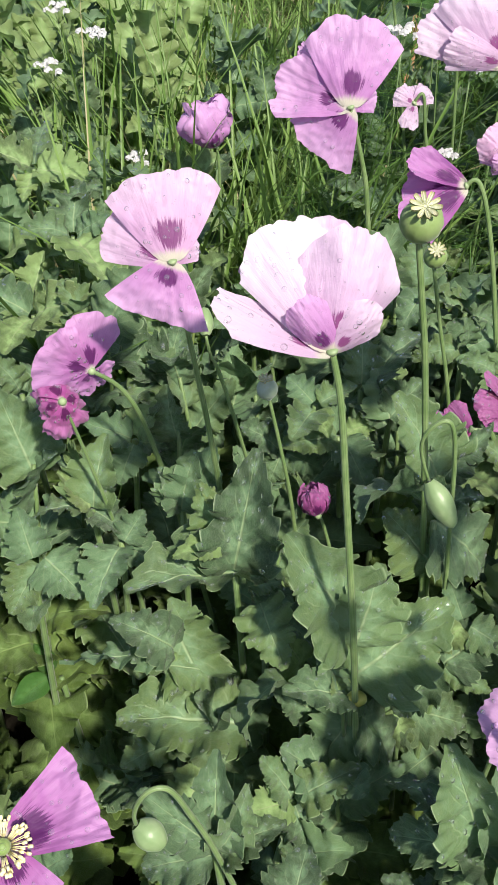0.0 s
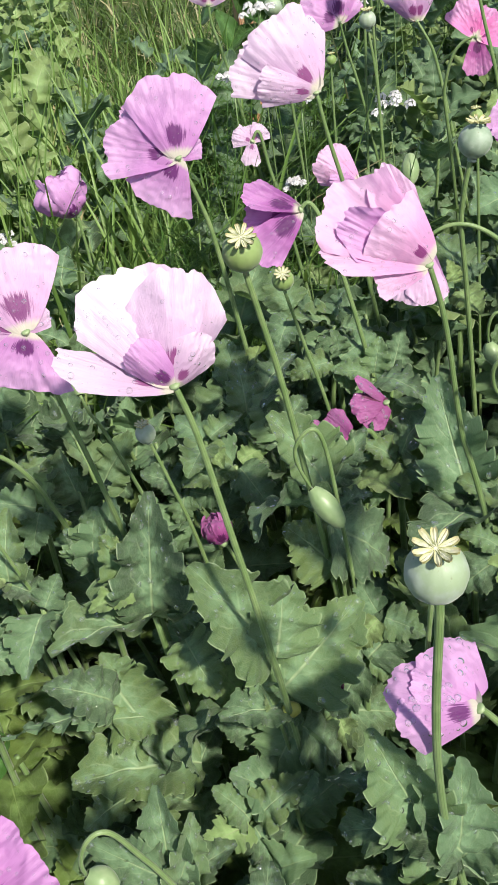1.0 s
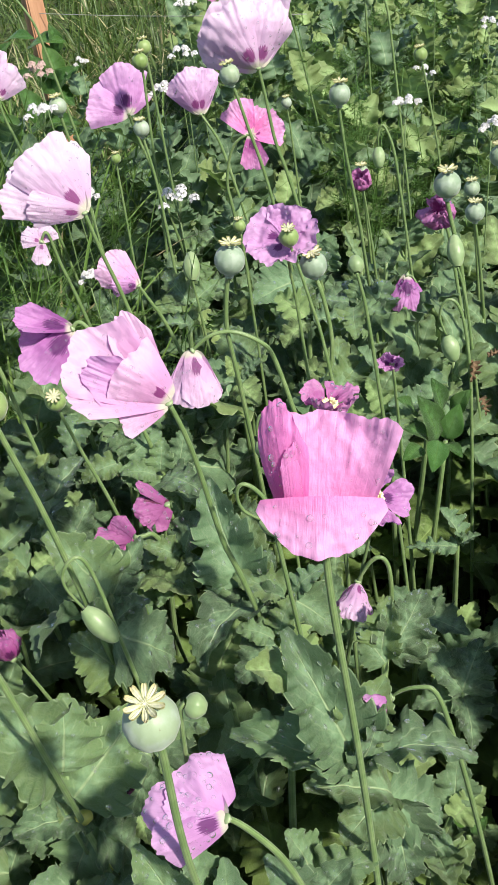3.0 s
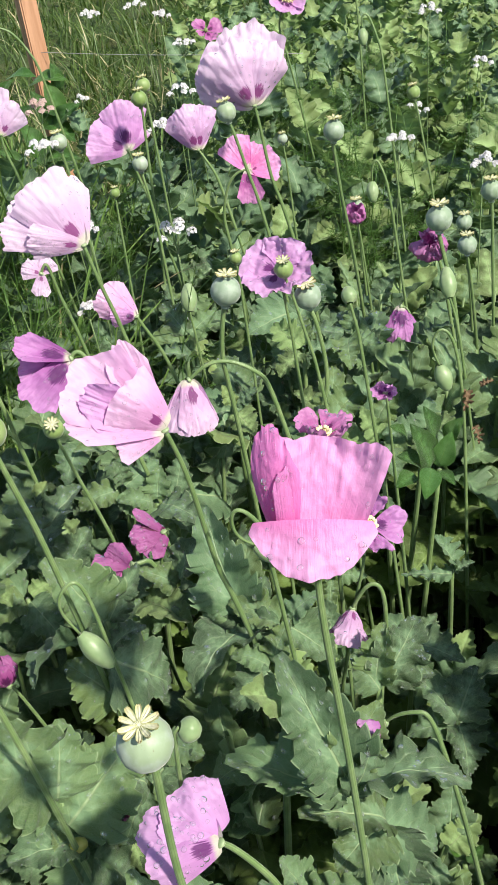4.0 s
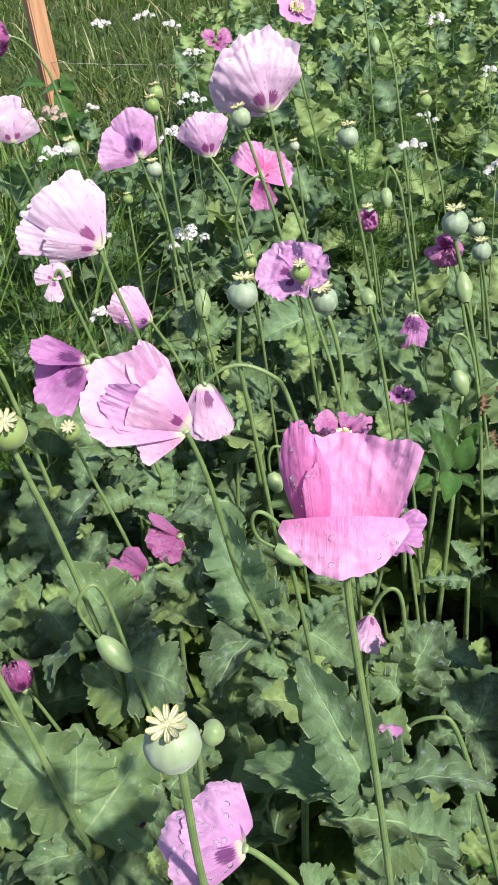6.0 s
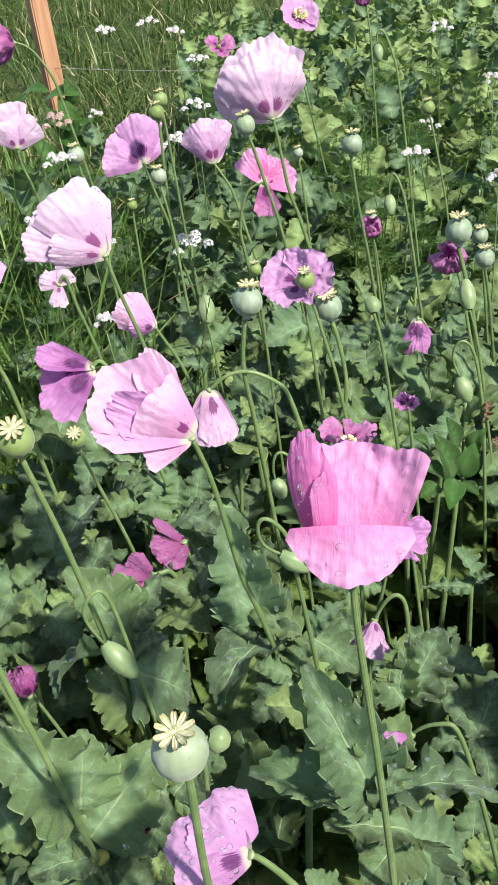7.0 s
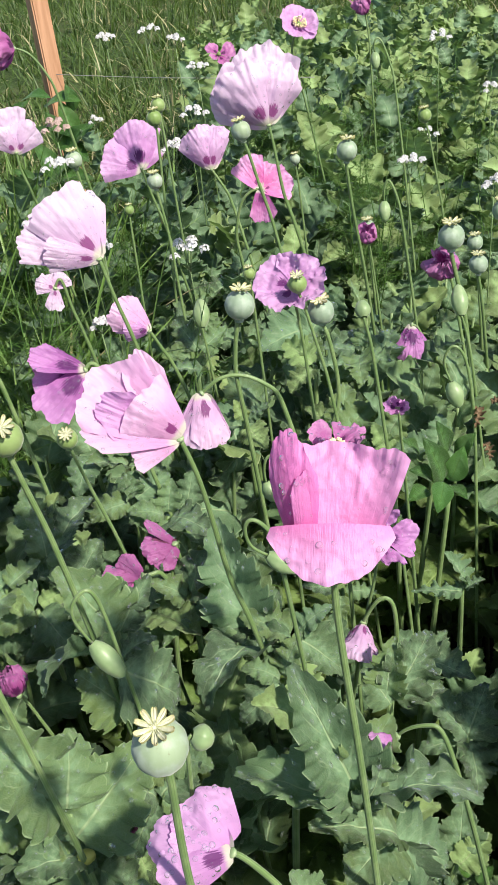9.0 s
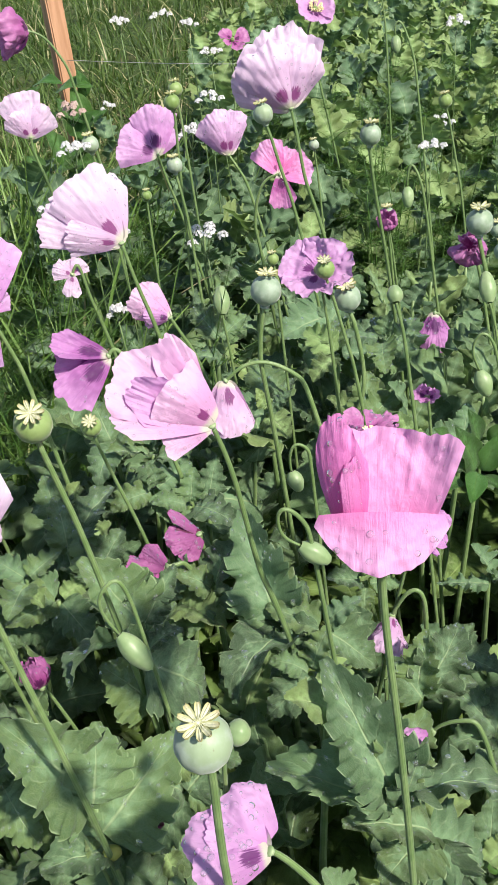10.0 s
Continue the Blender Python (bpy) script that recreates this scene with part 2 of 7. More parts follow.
def stake_material():
    n = Nodes("stake_wood")
    c = n.add("ShaderNodeMapping")
    c.inputs["Scale"].default_value = (30.0, 30.0, 2.5)
    n.link(n.coords(), c.inputs[0])
    grain = n.noise(2.0, 5.0, c.outputs[0])
    col = n.mix(n.smooth(grain, 0.3, 0.7), (0.52, 0.29, 0.17), (0.36, 0.18, 0.095))
    n.bump(grain, 0.5, 0.003)
    return n.finish(col, 0.6, 0.4)


STAKE = stake_material()
WIRE = plain_material("galvanised_wire", (0.26, 0.26, 0.24), (0.36, 0.36, 0.34), 80.0, 0.55)


def drop_material():
    """Clear beads: light passes through, with a mirror-like skin."""
    n = Nodes("water")
    clear, gloss, body = n.add("ShaderNodeBsdfTransparent"), n.add("ShaderNodeBsdfGlossy"), n.add("ShaderNodeBsdfDiffuse")
    gloss.inputs["Roughness"].default_value = 0.03
    # faint white body stands in for the light a drop gathers like a lens
    body.inputs[0].default_value = (0.9, 0.95, 1.0, 1.0)
    skin = n.add("ShaderNodeFresnel")
    skin.inputs[0].default_value = 1.4
    one, two = n.add("ShaderNodeMixShader"), n.add("ShaderNodeMixShader")
    n.link(n.math("ADD", skin.outputs[0], 0.03), one.inputs[0])
    two.inputs[0].default_value = 0.05
    n.link(clear.outputs[0], one.inputs[1])
    n.link(gloss.outputs[0], one.inputs[2])
    n.link(one.outputs[0], two.inputs[1])
    n.link(body.outputs[0], two.inputs[2])
    n.link(two.outputs[0], n.out.inputs[0])
    return n.mat


WATER = drop_material()


def blade_material(name, a, b, straw, part_straw):
    """Grass: each blade takes its own tone."""
    n = Nodes(name)
    g = n.add("ShaderNodeNewGeometry").outputs["Random Per Island"]
    col = n.mix(g, a, b)
    col = n.mix(n.smooth(g, 1.0 - part_straw - 0.02, 1.0 - part_straw), col, straw)
    return n.finish(col, 0.45, 0.4, n.mix(0.4, col, (0.25, 0.4, 0.05)), 0.3)


GRASS = blade_material("grass_blade", (0.10, 0.19, 0.035), (0.20, 0.31, 0.08), (0.38, 0.33, 0.17), 0.05)
MEADOW = blade_material("meadow_blade", (0.040, 0.080, 0.016), (0.11, 0.165, 0.040), (0.40, 0.37, 0.20), 0.09)
STRAW = blade_material("straw_blade", (0.36, 0.31, 0.17), (0.48, 0.43, 0.27), (0.3, 0.25, 0.12), 0.2)
FEATHER = blade_material("feathery_leaf", (0.05, 0.13, 0.02), (0.10, 0.20, 0.04), (0.2, 0.3, 0.08), 0.03)


def ground_material():
    n = Nodes("ground_cover")
    s = n.add("ShaderNodeSeparateXYZ")
    n.link(n.coords("Object"), s.inputs[0])
    big, fine = n.noise(1.2, 4.0), n.noise(25.0, 5.0)
    bed = n.mix(n.smooth(fine, 0.3, 0.7), (0.010, 0.009, 0.006), (0.030, 0.024, 0.015))
    turf = n.mix(n.smooth(fine, 0.3, 0.7), (0.020, 0.036, 0.009), (0.055, 0.085, 0.024))
    turf = n.mix(n.math("MULTIPLY", n.smooth(big, 0.45, 0.7), 0.5), turf, (0.14, 0.13, 0.06))
    edge = n.smooth(n.math("ADD", s.outputs[1], big), 2.6, 3.4)
    n.bump(fine, 0.8, 0.02)
    return n.finish(n.mix(edge, bed, turf), 0.95, 0.2)


GROUND = ground_material()


# ---- mesh helpers ----
def make_mesh(name, verts, faces, mat, uvs=None, smooth=True):
    me = bpy.data.meshes.new(name)
    me.from_pydata([tuple(map(float, v)) for v in verts], [], faces)
    if uvs is not None:
        layer = me.uv_layers.new(name="uv")
        idx = np.zeros(len(me.loops), dtype=np.int32)
        me.loops.foreach_get("vertex_index", idx)
        layer.data.foreach_set("uv", np.asarray(uvs, dtype=np.float32)[idx].ravel())
    me.materials.append(mat)
    if smooth:
        me.polygons.foreach_set("use_smooth", np.ones(len(me.polygons), dtype=bool))
    me.update()
    return me


def part(name, mesh, parent, m=None, label=""):
    ob = new(name, mesh)
    ob.parent = parent
    if m is not None:
        ob.matrix_basis = m
    return tagged(ob, label)


def thing(name, at, label, category, group=""):
    ob = new(name)
    ob.empty_display_size = 0.02
    ob.location = at
    return tagged(ob, label, category, group)


def grid_faces(rows, cols, close=False):
    out = []
    n = cols if close else cols - 1
    for i in range(rows - 1):
        for j in range(n):
            k = (j + 1) % cols
            out.append((i * cols + j, i * cols + k, (i + 1) * cols + k, (i + 1) * cols + j))
    return out


def curve_points(pts, per=6):
    """Catmull-Rom through the points."""
    p = [np.array(q, float) for q in pts]
    p = [2 * p[0] - p[1]] + p + [2 * p[-1] - p[-2]]
    out = []
    for i in range(1, len(p) - 2):
        for s in range(per):
            t = s / per
            a, b, c, d = p[i - 1], p[i], p[i + 1], p[i + 2]
            out.append(0.5 * (2 * b + (c - a) * t + (2 * a - 5 * b + 4 * c - d) * t * t + (3 * b - a - 3 * c + d) * t ** 3))
    out.append(p[-2])
    return out


def tube_data(pts, r0, r1, sides=8):
    pts = [np.array(q, float) for q in pts]
    verts, uvs = [], []
    side = None
    for i, q in enumerate(pts):
        d = pts[min(i + 1, len(pts) - 1)] - pts[max(i - 1, 0)]
        d /= np.linalg.norm(d) + 1e-9
        if side is None:
            side = np.cross(d, (0.3, 1.0, 0.2))
        side = side - d * (side @ d)
        side /= np.linalg.norm(side) + 1e-9
        other = np.cross(d, side)
        k = i / max(1, len(pts) - 1)
        r = r0 + (r1 - r0) * k
        for j in range(sides):
            a = 2 * math.pi * j / sides
            rr = r * (1.0 + 0.06 * math.cos(3 * a))
            verts.append(q + rr * (math.cos(a) * side + math.sin(a) * other))
            uvs.append((j / sides, k))
    faces = grid_faces(len(pts), sides, True)
    faces.append(tuple(range(sides - 1, -1, -1)))
    faces.append(tuple(range(len(verts) - sides, len(verts))))
    return verts, faces, uvs


def tube(name, pts, r0, r1, mat, sides=8):
    v, f, uv = tube_data(pts, r0, r1, sides)
    return make_mesh(name, v, f, mat, uv)


def lathe_data(profile, sides=20):
    verts = [(r * math.cos(2 * math.pi * j / sides), r * math.sin(2 * math.pi * j / sides), z) for r, z in profile for j in range(sides)]
    return verts, grid_faces(len(profile), sides, True)


def frame_to(axis, spin=0.0):
    """Rotation that takes +z to axis, turned by spin degrees about it."""
    q = Vector((0, 0, 1)).rotation_difference(Vector(axis).normalized())
    return q.to_matrix().to_4x4() @ pose(0, 0, 0, 0, 0, spin)


def merge(chunks):
    verts, faces, uvs = [], [], []
    for v, f, uv in chunks:
        k = len(verts)
        verts += list(v)
        faces += [tuple(i + k for i in q) for q in f]
        uvs += list(uv) if uv is not None else [(0, 0)] * len(v)
    return verts, faces, uvs


# ---- petals, drops ----
def petal_data(length, profile, span, seed, ruffle=1.0, nr=17, nt=27, corner=0.3):
    """A sheet round the flower's axis (+z). profile: (part of the length, degrees from the axis); span: degrees to each side; corner: how much shorter the sides are."""
    rnd = random.Random(seed)
    ph = [rnd.uniform(0, 6.3) for _ in range(8)]
    steps = 60
    rs, angles = [p[0] for p in profile], [p[1] for p in profile]
    prof, rho, z = [(0.0, 0.0, radians(angles[0]))], 0.0, 0.0
    for s in range(steps):
        a = radians(float(np.interp((s + 0.5) / steps, rs, angles)))
        rho += math.sin(a) * length / steps
        z += math.cos(a) * length / steps
        prof.append((rho, z, a))
    verts, uvs = [], []
    flat = 0.6 if corner < 0.5 else 0.1
    for i in range(nr):
        r = 0.02 + 0.98 * i / (nr - 1)
        for j in range(nt):
            th = 2 * j / (nt - 1) - 1
            nz = noise.noise(Vector((th * 2.2 + ph[0], r * 1.2, seed * 0.37)))
            rim = (1 - 0.05 * th * th - corner * (max(0.0, abs(th) - flat) / (1 - flat)) ** 2.2) * (1 + 0.035 * math.sin(8 * th + ph[1]) + 0.010 * math.sin(21 * th + ph[6]) + 0.005 * math.sin(33 * th + ph[7]) + 0.10 * nz + 0.05 * noise.noise(Vector((th * 6.0, ph[3], seed * 0.7))) + 0.012 * noise.noise(Vector((th * 14.0, ph[2], seed * 0.3))))
            k = min(steps, max(0.0, r * rim * steps))
            lo = int(k)
            hi, w = min(steps, lo + 1), k - lo
            rho = prof[lo][0] * (1 - w) + prof[hi][0] * w
            z = prof[lo][1] * (1 - w) + prof[hi][1] * w
            a = prof[lo][2] * (1 - w) + prof[hi][2] * w
            phi = radians(span) * th * (0.78 + 0.22 * r)
            pleat = max(0.7, min(1.0, ruffle))
            d = length * pleat * (0.013 * r * math.sin(7 * th + ph[2] + 1.5 * r + 5 * nz) + 0.018 * r ** 3 * math.sin(15 * th + ph[3] + 3 * r + 7 * nz) + 0.012 * r ** 6 * math.sin(34 * th + ph[6]) + 0.035 * r ** 5 * noise.noise(Vector((th * 9.0, r * 3.0, seed * 0.9))))
            q = Vector((rho * math.cos(phi), rho * math.sin(phi), z)) / length
            far = Vector((ph[4], ph[5], seed * 0.21))
            d += length * ruffle * (0.15 * r ** 1.3 * noise.noise(q * 2.2 + far) + 0.075 * r * noise.noise(q * 5.0 + far)
                                    + 0.07 * r * (0.3 - abs(noise.noise(q * 4.0 - far))) + 0.03 * r * noise.noise(q * 12.0 + far))
            rr = rho - math.cos(a) * d
            verts.append((rr * math.cos(phi), rr * math.sin(phi), z + math.sin(a) * d))
            uvs.append((0.5 + 0.5 * th, r))
    return verts, grid_faces(nr, nt), uvs


def drops_mesh(verts, nt, nr, count, seed, size, lo=0.15, sides=(-1, 1)):
    """Flattened beads that sit on both sides of a grid sheet."""
    rnd = random.Random(seed)
    chunks = []
    v = np.array(verts).reshape(nr, nt, 3)
    for _ in range(count):
        s, t = rnd.uniform(lo, 0.97) * (nr - 1), rnd.uniform(0.06, 0.94) * (nt - 1)
        i, j = min(int(s), nr - 2), min(int(t), nt - 2)
        s, t = s - i, t - j
        p = (v[i, j] * (1 - t) + v[i, j + 1] * t) * (1 - s) + (v[i + 1, j] * (1 - t) + v[i + 1, j + 1] * t) * s
        nrm = np.cross(v[i, j + 1] - v[i, j], v[i + 1, j] - v[i, j])
        nrm = nrm / (np.linalg.norm(nrm) + 1e-12) * rnd.choice(sides)
        r = size * (0.16 + 0.84 * rnd.random() ** 3.2)
        m = frame_to(nrm)
        prof = [(0.0, 0.52), (0.45, 0.46), (0.8, 0.3), (1.0, 0.08), (0.96, -0.1)]
        lv, lf = lathe_data([(a * r, b * r) for a, b in prof], 9)
        chunks.append(([np.array(m @ Vector(q)) + p for q in lv], lf, None))
    vv, ff, _ = merge(chunks)
    return make_mesh("drops", vv, ff, WATER)


# each petal: azimuth (0 faces the open side of the bed), profile, span, length, ruffle
STYLES = {
    "globe": [(8, [(0, 86), (0.2, 60), (0.45, 18), (0.7, -28), (1, -78)], 72, 1.16, 1.15, 0.15), (100, [(0, 86), (0.2, 60), (0.45, 18), (0.7, -24), (1, -72)], 66, 1.16, 1.2, 0.2), (190, [(0, 84), (0.2, 58), (0.45, 18), (0.7, -24), (1, -78)], 80, 1.22, 1.1, 0.15), (276, [(0, 86), (0.2, 60), (0.45, 18), (0.7, -26), (1, -72)], 64, 1.1, 1.2, 0.2)],
    "wide": [(20, [(0, 86), (1, 66)], 58, 1.0, 0.9, 0.2), (200, [(0, 86), (1, 72)], 58, 1.0, 1.0, 0.2), (110, [(0, 80), (1, 56)], 60, 0.95, 1.1, 0.2), (290, [(0, 84), (1, 74)], 60, 0.93, 1.1, 0.2)],
    "curly": [(40, [(0, 80), (0.5, 56), (1, 20)], 44, 1.0, 1.3), (130, [(0, 84), (0.5, 76), (1, 96)], 40, 1.1, 1.3), (230, [(0, 80), (0.5, 60), (1, 30)], 50, 0.9, 1.3), (310, [(0, 80), (0.4, 50), (1, 10)], 46, 0.9, 1.4)],
    "cross": [(10, [(0, 86), (1, 60)], 40, 1.0, 0.8), (190, [(0, 90), (1, 100)], 38, 1.0, 0.8), (85, [(0, 80), (1, 70)], 46, 1.05, 0.8), (290, [(0, 84), (1, 60)], 38, 0.7, 1.0)],
    "fan": [(6, [(0, 86), (0.5, 74), (1, 54)], 56, 1.0, 0.6, 0.12), (304, [(0, 88), (0.5, 82), (1, 66)], 50, 0.98, 0.7, 0.1), (130, [(0, 84), (0.4, 70), (1, 80)], 46, 0.5, 0.8), (215, [(0, 88), (0.4, 80), (1, 76)], 48, 0.56, 0.9)],
    "crumpled": [(0, [(0, 80), (0.26, 50), (0.5, 4), (1, -44)], 72, 1.05, 2.0, 0.2), (175, [(0, 82), (0.28, 56), (0.5, 10), (1, -30)], 72, 1.1, 2.0, 0.2), (90, [(0, 78), (0.3, 44), (0.6, 0), (1, -36)], 72, 1.0, 2.2, 0.2), (275, [(0, 80), (0.3, 48), (0.6, 4), (1, -30)], 72, 1.08, 2.2, 0.2)],
    "wilted": [(0, [(0, 76), (0.35, 50), (1, -4)], 56, 1.0, 1.4), (180, [(0, 78), (0.35, 50), (1, 4)], 58, 0.95, 1.4), (90, [(0, 70), (0.4, 36), (1, -8)], 56, 0.9, 1.5), (270, [(0, 72), (0.4, 40), (1, 0)], 52, 0.85, 1.5)],
    "nodding": [(0, [(0, 70), (0.25, 34), (1, 16)], 62, 1.0, 0.8, 0.15), (180, [(0, 70), (0.25, 34), (1, 10)], 62, 1.0, 0.8, 0.15), (90, [(0, 64), (0.25, 30), (1, 14)], 60, 0.95, 1.0), (270, [(0, 64), (0.25, 32), (1, 18)], 58, 0.95, 1.0)],
    "disc": [(15, [(0, 86), (1, 60)], 62, 1.0, 1.5, 0.15), (195, [(0, 86), (1, 76)], 62, 1.05, 1.5, 0.15), (105, [(0, 80), (1, 56)], 62, 0.9, 1.7, 0.2), (285, [(0, 84), (1, 66)], 62, 1.02, 1.7, 0.2)],
}
FRONT = Vector((0.0, -0.75, 0.5))


def stamens_data(radius, height, seed, count=80):
    rnd = random.Random(seed)
    chunks = []
    for _ in range(count):
        a, k = rnd.uniform(0, 6.283), rnd.uniform(0.75, 1.1)
        tip = (math.cos(a) * radius * k, math.sin(a) * radius * k, height * rnd.uniform(0.6, 1.05))
        foot = (math.cos(a) * radius * 0.3, math.sin(a) * radius * 0.3, 0.001)
        mid = tuple((f + t) / 2 + (0.0015 if i == 2 else 0) for i, (f, t) in enumerate(zip(foot, tip)))
        chunks.append(tube_data([foot, mid, tip], 0.0004, 0.0003, 4))
        end = tuple(t + 0.0026 * n for t, n in zip(tip, (math.cos(a), math.sin(a), 0.7)))
        chunks.append(tube_data([tip, tuple((t + e) / 2 for t, e in zip(tip, end)), end], 0.0014, 0.0010, 5))
    return merge(chunks)


def capsule_profile(r):
    pts = [(0.16, -1.22), (0.30, -1.20), (0.31, -1.10), (0.20, -1.06), (0.30, -1.0)]
    for k in range(19):
        a = -math.pi / 2 + 0.32 + (math.pi - 0.62) * k / 18
        pts.append((math.cos(a) ** 0.9, math.sin(a) * 0.98))
    pts += [(0.42, 0.98), (0.36, 1.06), (0.0, 1.08)]
    return [(x * r, z * r) for x, z in pts]


def capsule_data(r, ribs=11):
    v, f = lathe_data(capsule_profile(r), 44)
    out = []
    for x, y, z in v:
        a = math.atan2(y, x)
        k = 1 + 0.012 * math.cos(ribs * a) * (1 if abs(z) < r else 0)
        out.append((x * k, y * k, z))
    return out, f, None


def crown_data(r, rays, seed):
    """The star on top: boat-shaped rays with raised rims."""
    rnd = random.Random(seed)
    chunks = [(*lathe_data([(0.0, 1.16 * r), (0.2 * r, 1.17 * r), (0.3 * r, 1.1 * r), (0.0, 1.05 * r)], 12), None)]
    for k in range(rays):
        a = 2 * math.pi * (k + rnd.uniform(-0.12, 0.12)) / rays
        ca, sa = math.cos(a), math.sin(a)
        lift = rnd.uniform(-0.05, 0.1) * r
        verts, uvs = [], []
        for s, w, h in ((0.05, 0.05, 1.12), (0.3, 0.09, 1.15), (0.6, 0.125, 1.19), (0.83, 0.115, 1.24), (0.93, 0.06, 1.27)):
            for o, up in ((-1, 0.06), (-0.45, -0.02), (0.0, 0.03), (0.45, -0.02), (1, 0.06)):
                x, y = s * 0.80 * r, o * w * r * 0.95
                verts.append((x * ca - y * sa, x * sa + y * ca, (h + up) * r + lift * s))
                uvs.append((abs(o), s))
            for o in (-0.8, 0.8):
                x, y = s * 0.79 * r, o * w * r * 0.95
                verts.append((x * ca - y * sa, x * sa + y * ca, (h - 0.07) * r + lift * s))
                uvs.append((1.0, s))
        order = [0, 1, 2, 3, 4, 6, 5]
        faces = []
        for i in range(4):
            for j in range(7):
                p, q = order[j], order[(j + 1) % 7]
                faces.append((i * 7 + p, i * 7 + q, (i + 1) * 7 + q, (i + 1) * 7 + p))
        faces.append(tuple(28 + o for o in order))
        chunks.append((verts, faces, uvs))
    return merge(chunks)


COUNT = [0]


def stem_part(root, head, pts, r_top, r_low, spread=0.03):
    """The stem from the ground up to the head, through the given places."""
    o = np.array(root.location)
    line = [np.array(head)] + [np.array(p) for p in pts]
    low = line[-1]
    if low[2] > 0.12:
        line.append(np.array((low[0] * 0.4 + o[0] * 0.6, low[1] * 0.4 + o[1] * 0.6, low[2] * 0.5)))
    line.append(np.array((o[0], o[1], -0.01)))
    pts2 = curve_points(line, 7)
    for _ in range(10):
        pts2 = [pts2[0]] + [(a + 2 * b + c) / 4 for a, b, c in zip(pts2[:-2], pts2[1:-1], pts2[2:])] + [pts2[-1]]
    return part("stem", tube("stem", [p - o for p in pts2], r_top, r_low, STEM, 9), root)


def foot_of(head, pts):
    """Where the stem meets the ground: its lean goes on below the last given place."""
    low, before = np.array(pts[-1]), np.array(pts[-2] if len(pts) > 1 else head)
    d = before - low
    lean = d[:2] / max(0.02, d[2]) if d[2] > 0 else np.zeros(2)
    size = np.linalg.norm(lean)
    lean = lean * min(1.0, 0.3 / (size + 1e-6))
    return (*(low[:2] - lean * low[2] * 0.55), 0.0)


def poppy(head, axis, pts, style, length, tint, label):
    COUNT[0] += 1
    seed = COUNT[0] * 13
    rnd = random.Random(seed)
    root = thing("poppy_flower", foot_of(head, pts), label, "flower", "poppy flowers")
    o = Vector(root.location)
    thin = 0.55 if length < 0.05 else 1.0
    stem_part(root, head, pts, 0.0018 * thin + 0.0002, 0.0032)
    z = Vector(axis).normalized()
    ref = FRONT if FRONT.normalized().dot(z) > -0.6 else Vector((0, 0, 1))
    x = (ref - z * ref.dot(z)).normalized()
    m = Matrix.Translation(Vector(head) - o) @ Matrix((x, z.cross(x), z)).transposed().to_4x4()
    for k, (az, profile, span, ln, ruff, *more) in enumerate(STYLES[style]):
        nr, nt = (27, 45) if head[1] < 1.2 else (19, 33)
        d = petal_data(length * ln * rnd.uniform(0.97, 1.03), profile, span, seed + k, ruff, nr, nt, *more)
        p = part("petal", make_mesh("petal", *d[:2], PETALS[tint], d[2]), root, m @ pose(0, 0, 0.0012 * (k // 2), 0, 0, az + rnd.uniform(-4, 4)))
        if head[1] < 1.7:
            count = int(80 * min(1.2, (length / 0.07) ** 1.5))
            part("water_beading", drops_mesh(d[0], nt, nr, count, seed + k, 0.0023, 0.2), p, label="clear raindrops")["kind"] = "stuff"
    if style in ("wide", "cross", "disc"):
        cv, cf, _ = capsule_data(0.0055)
        part("ovary", make_mesh("ovary", [(x, y, z + 0.005) for x, y, z in cv], cf, CAPSULE_GREEN), root, m)
    v, f = lathe_data([(0.0, -0.003), (0.0022, -0.0028), (0.0036, -0.0008), (0.004, 0.0006), (0.002, 0.0016), (0.0, 0.0016)], 12)
    part("receptacle", make_mesh("receptacle", v, f, BUD), root, m)
    if style in ("wide", "lopsided", "curly"):
        part("stamen_ring", make_mesh("stamens", *stamens_data(min(0.016, length * (0.28 if style != "curly" else 0.15)), 0.014 if style != "curly" else 0.006, seed)[:2], STAMEN), root, m)
    return root


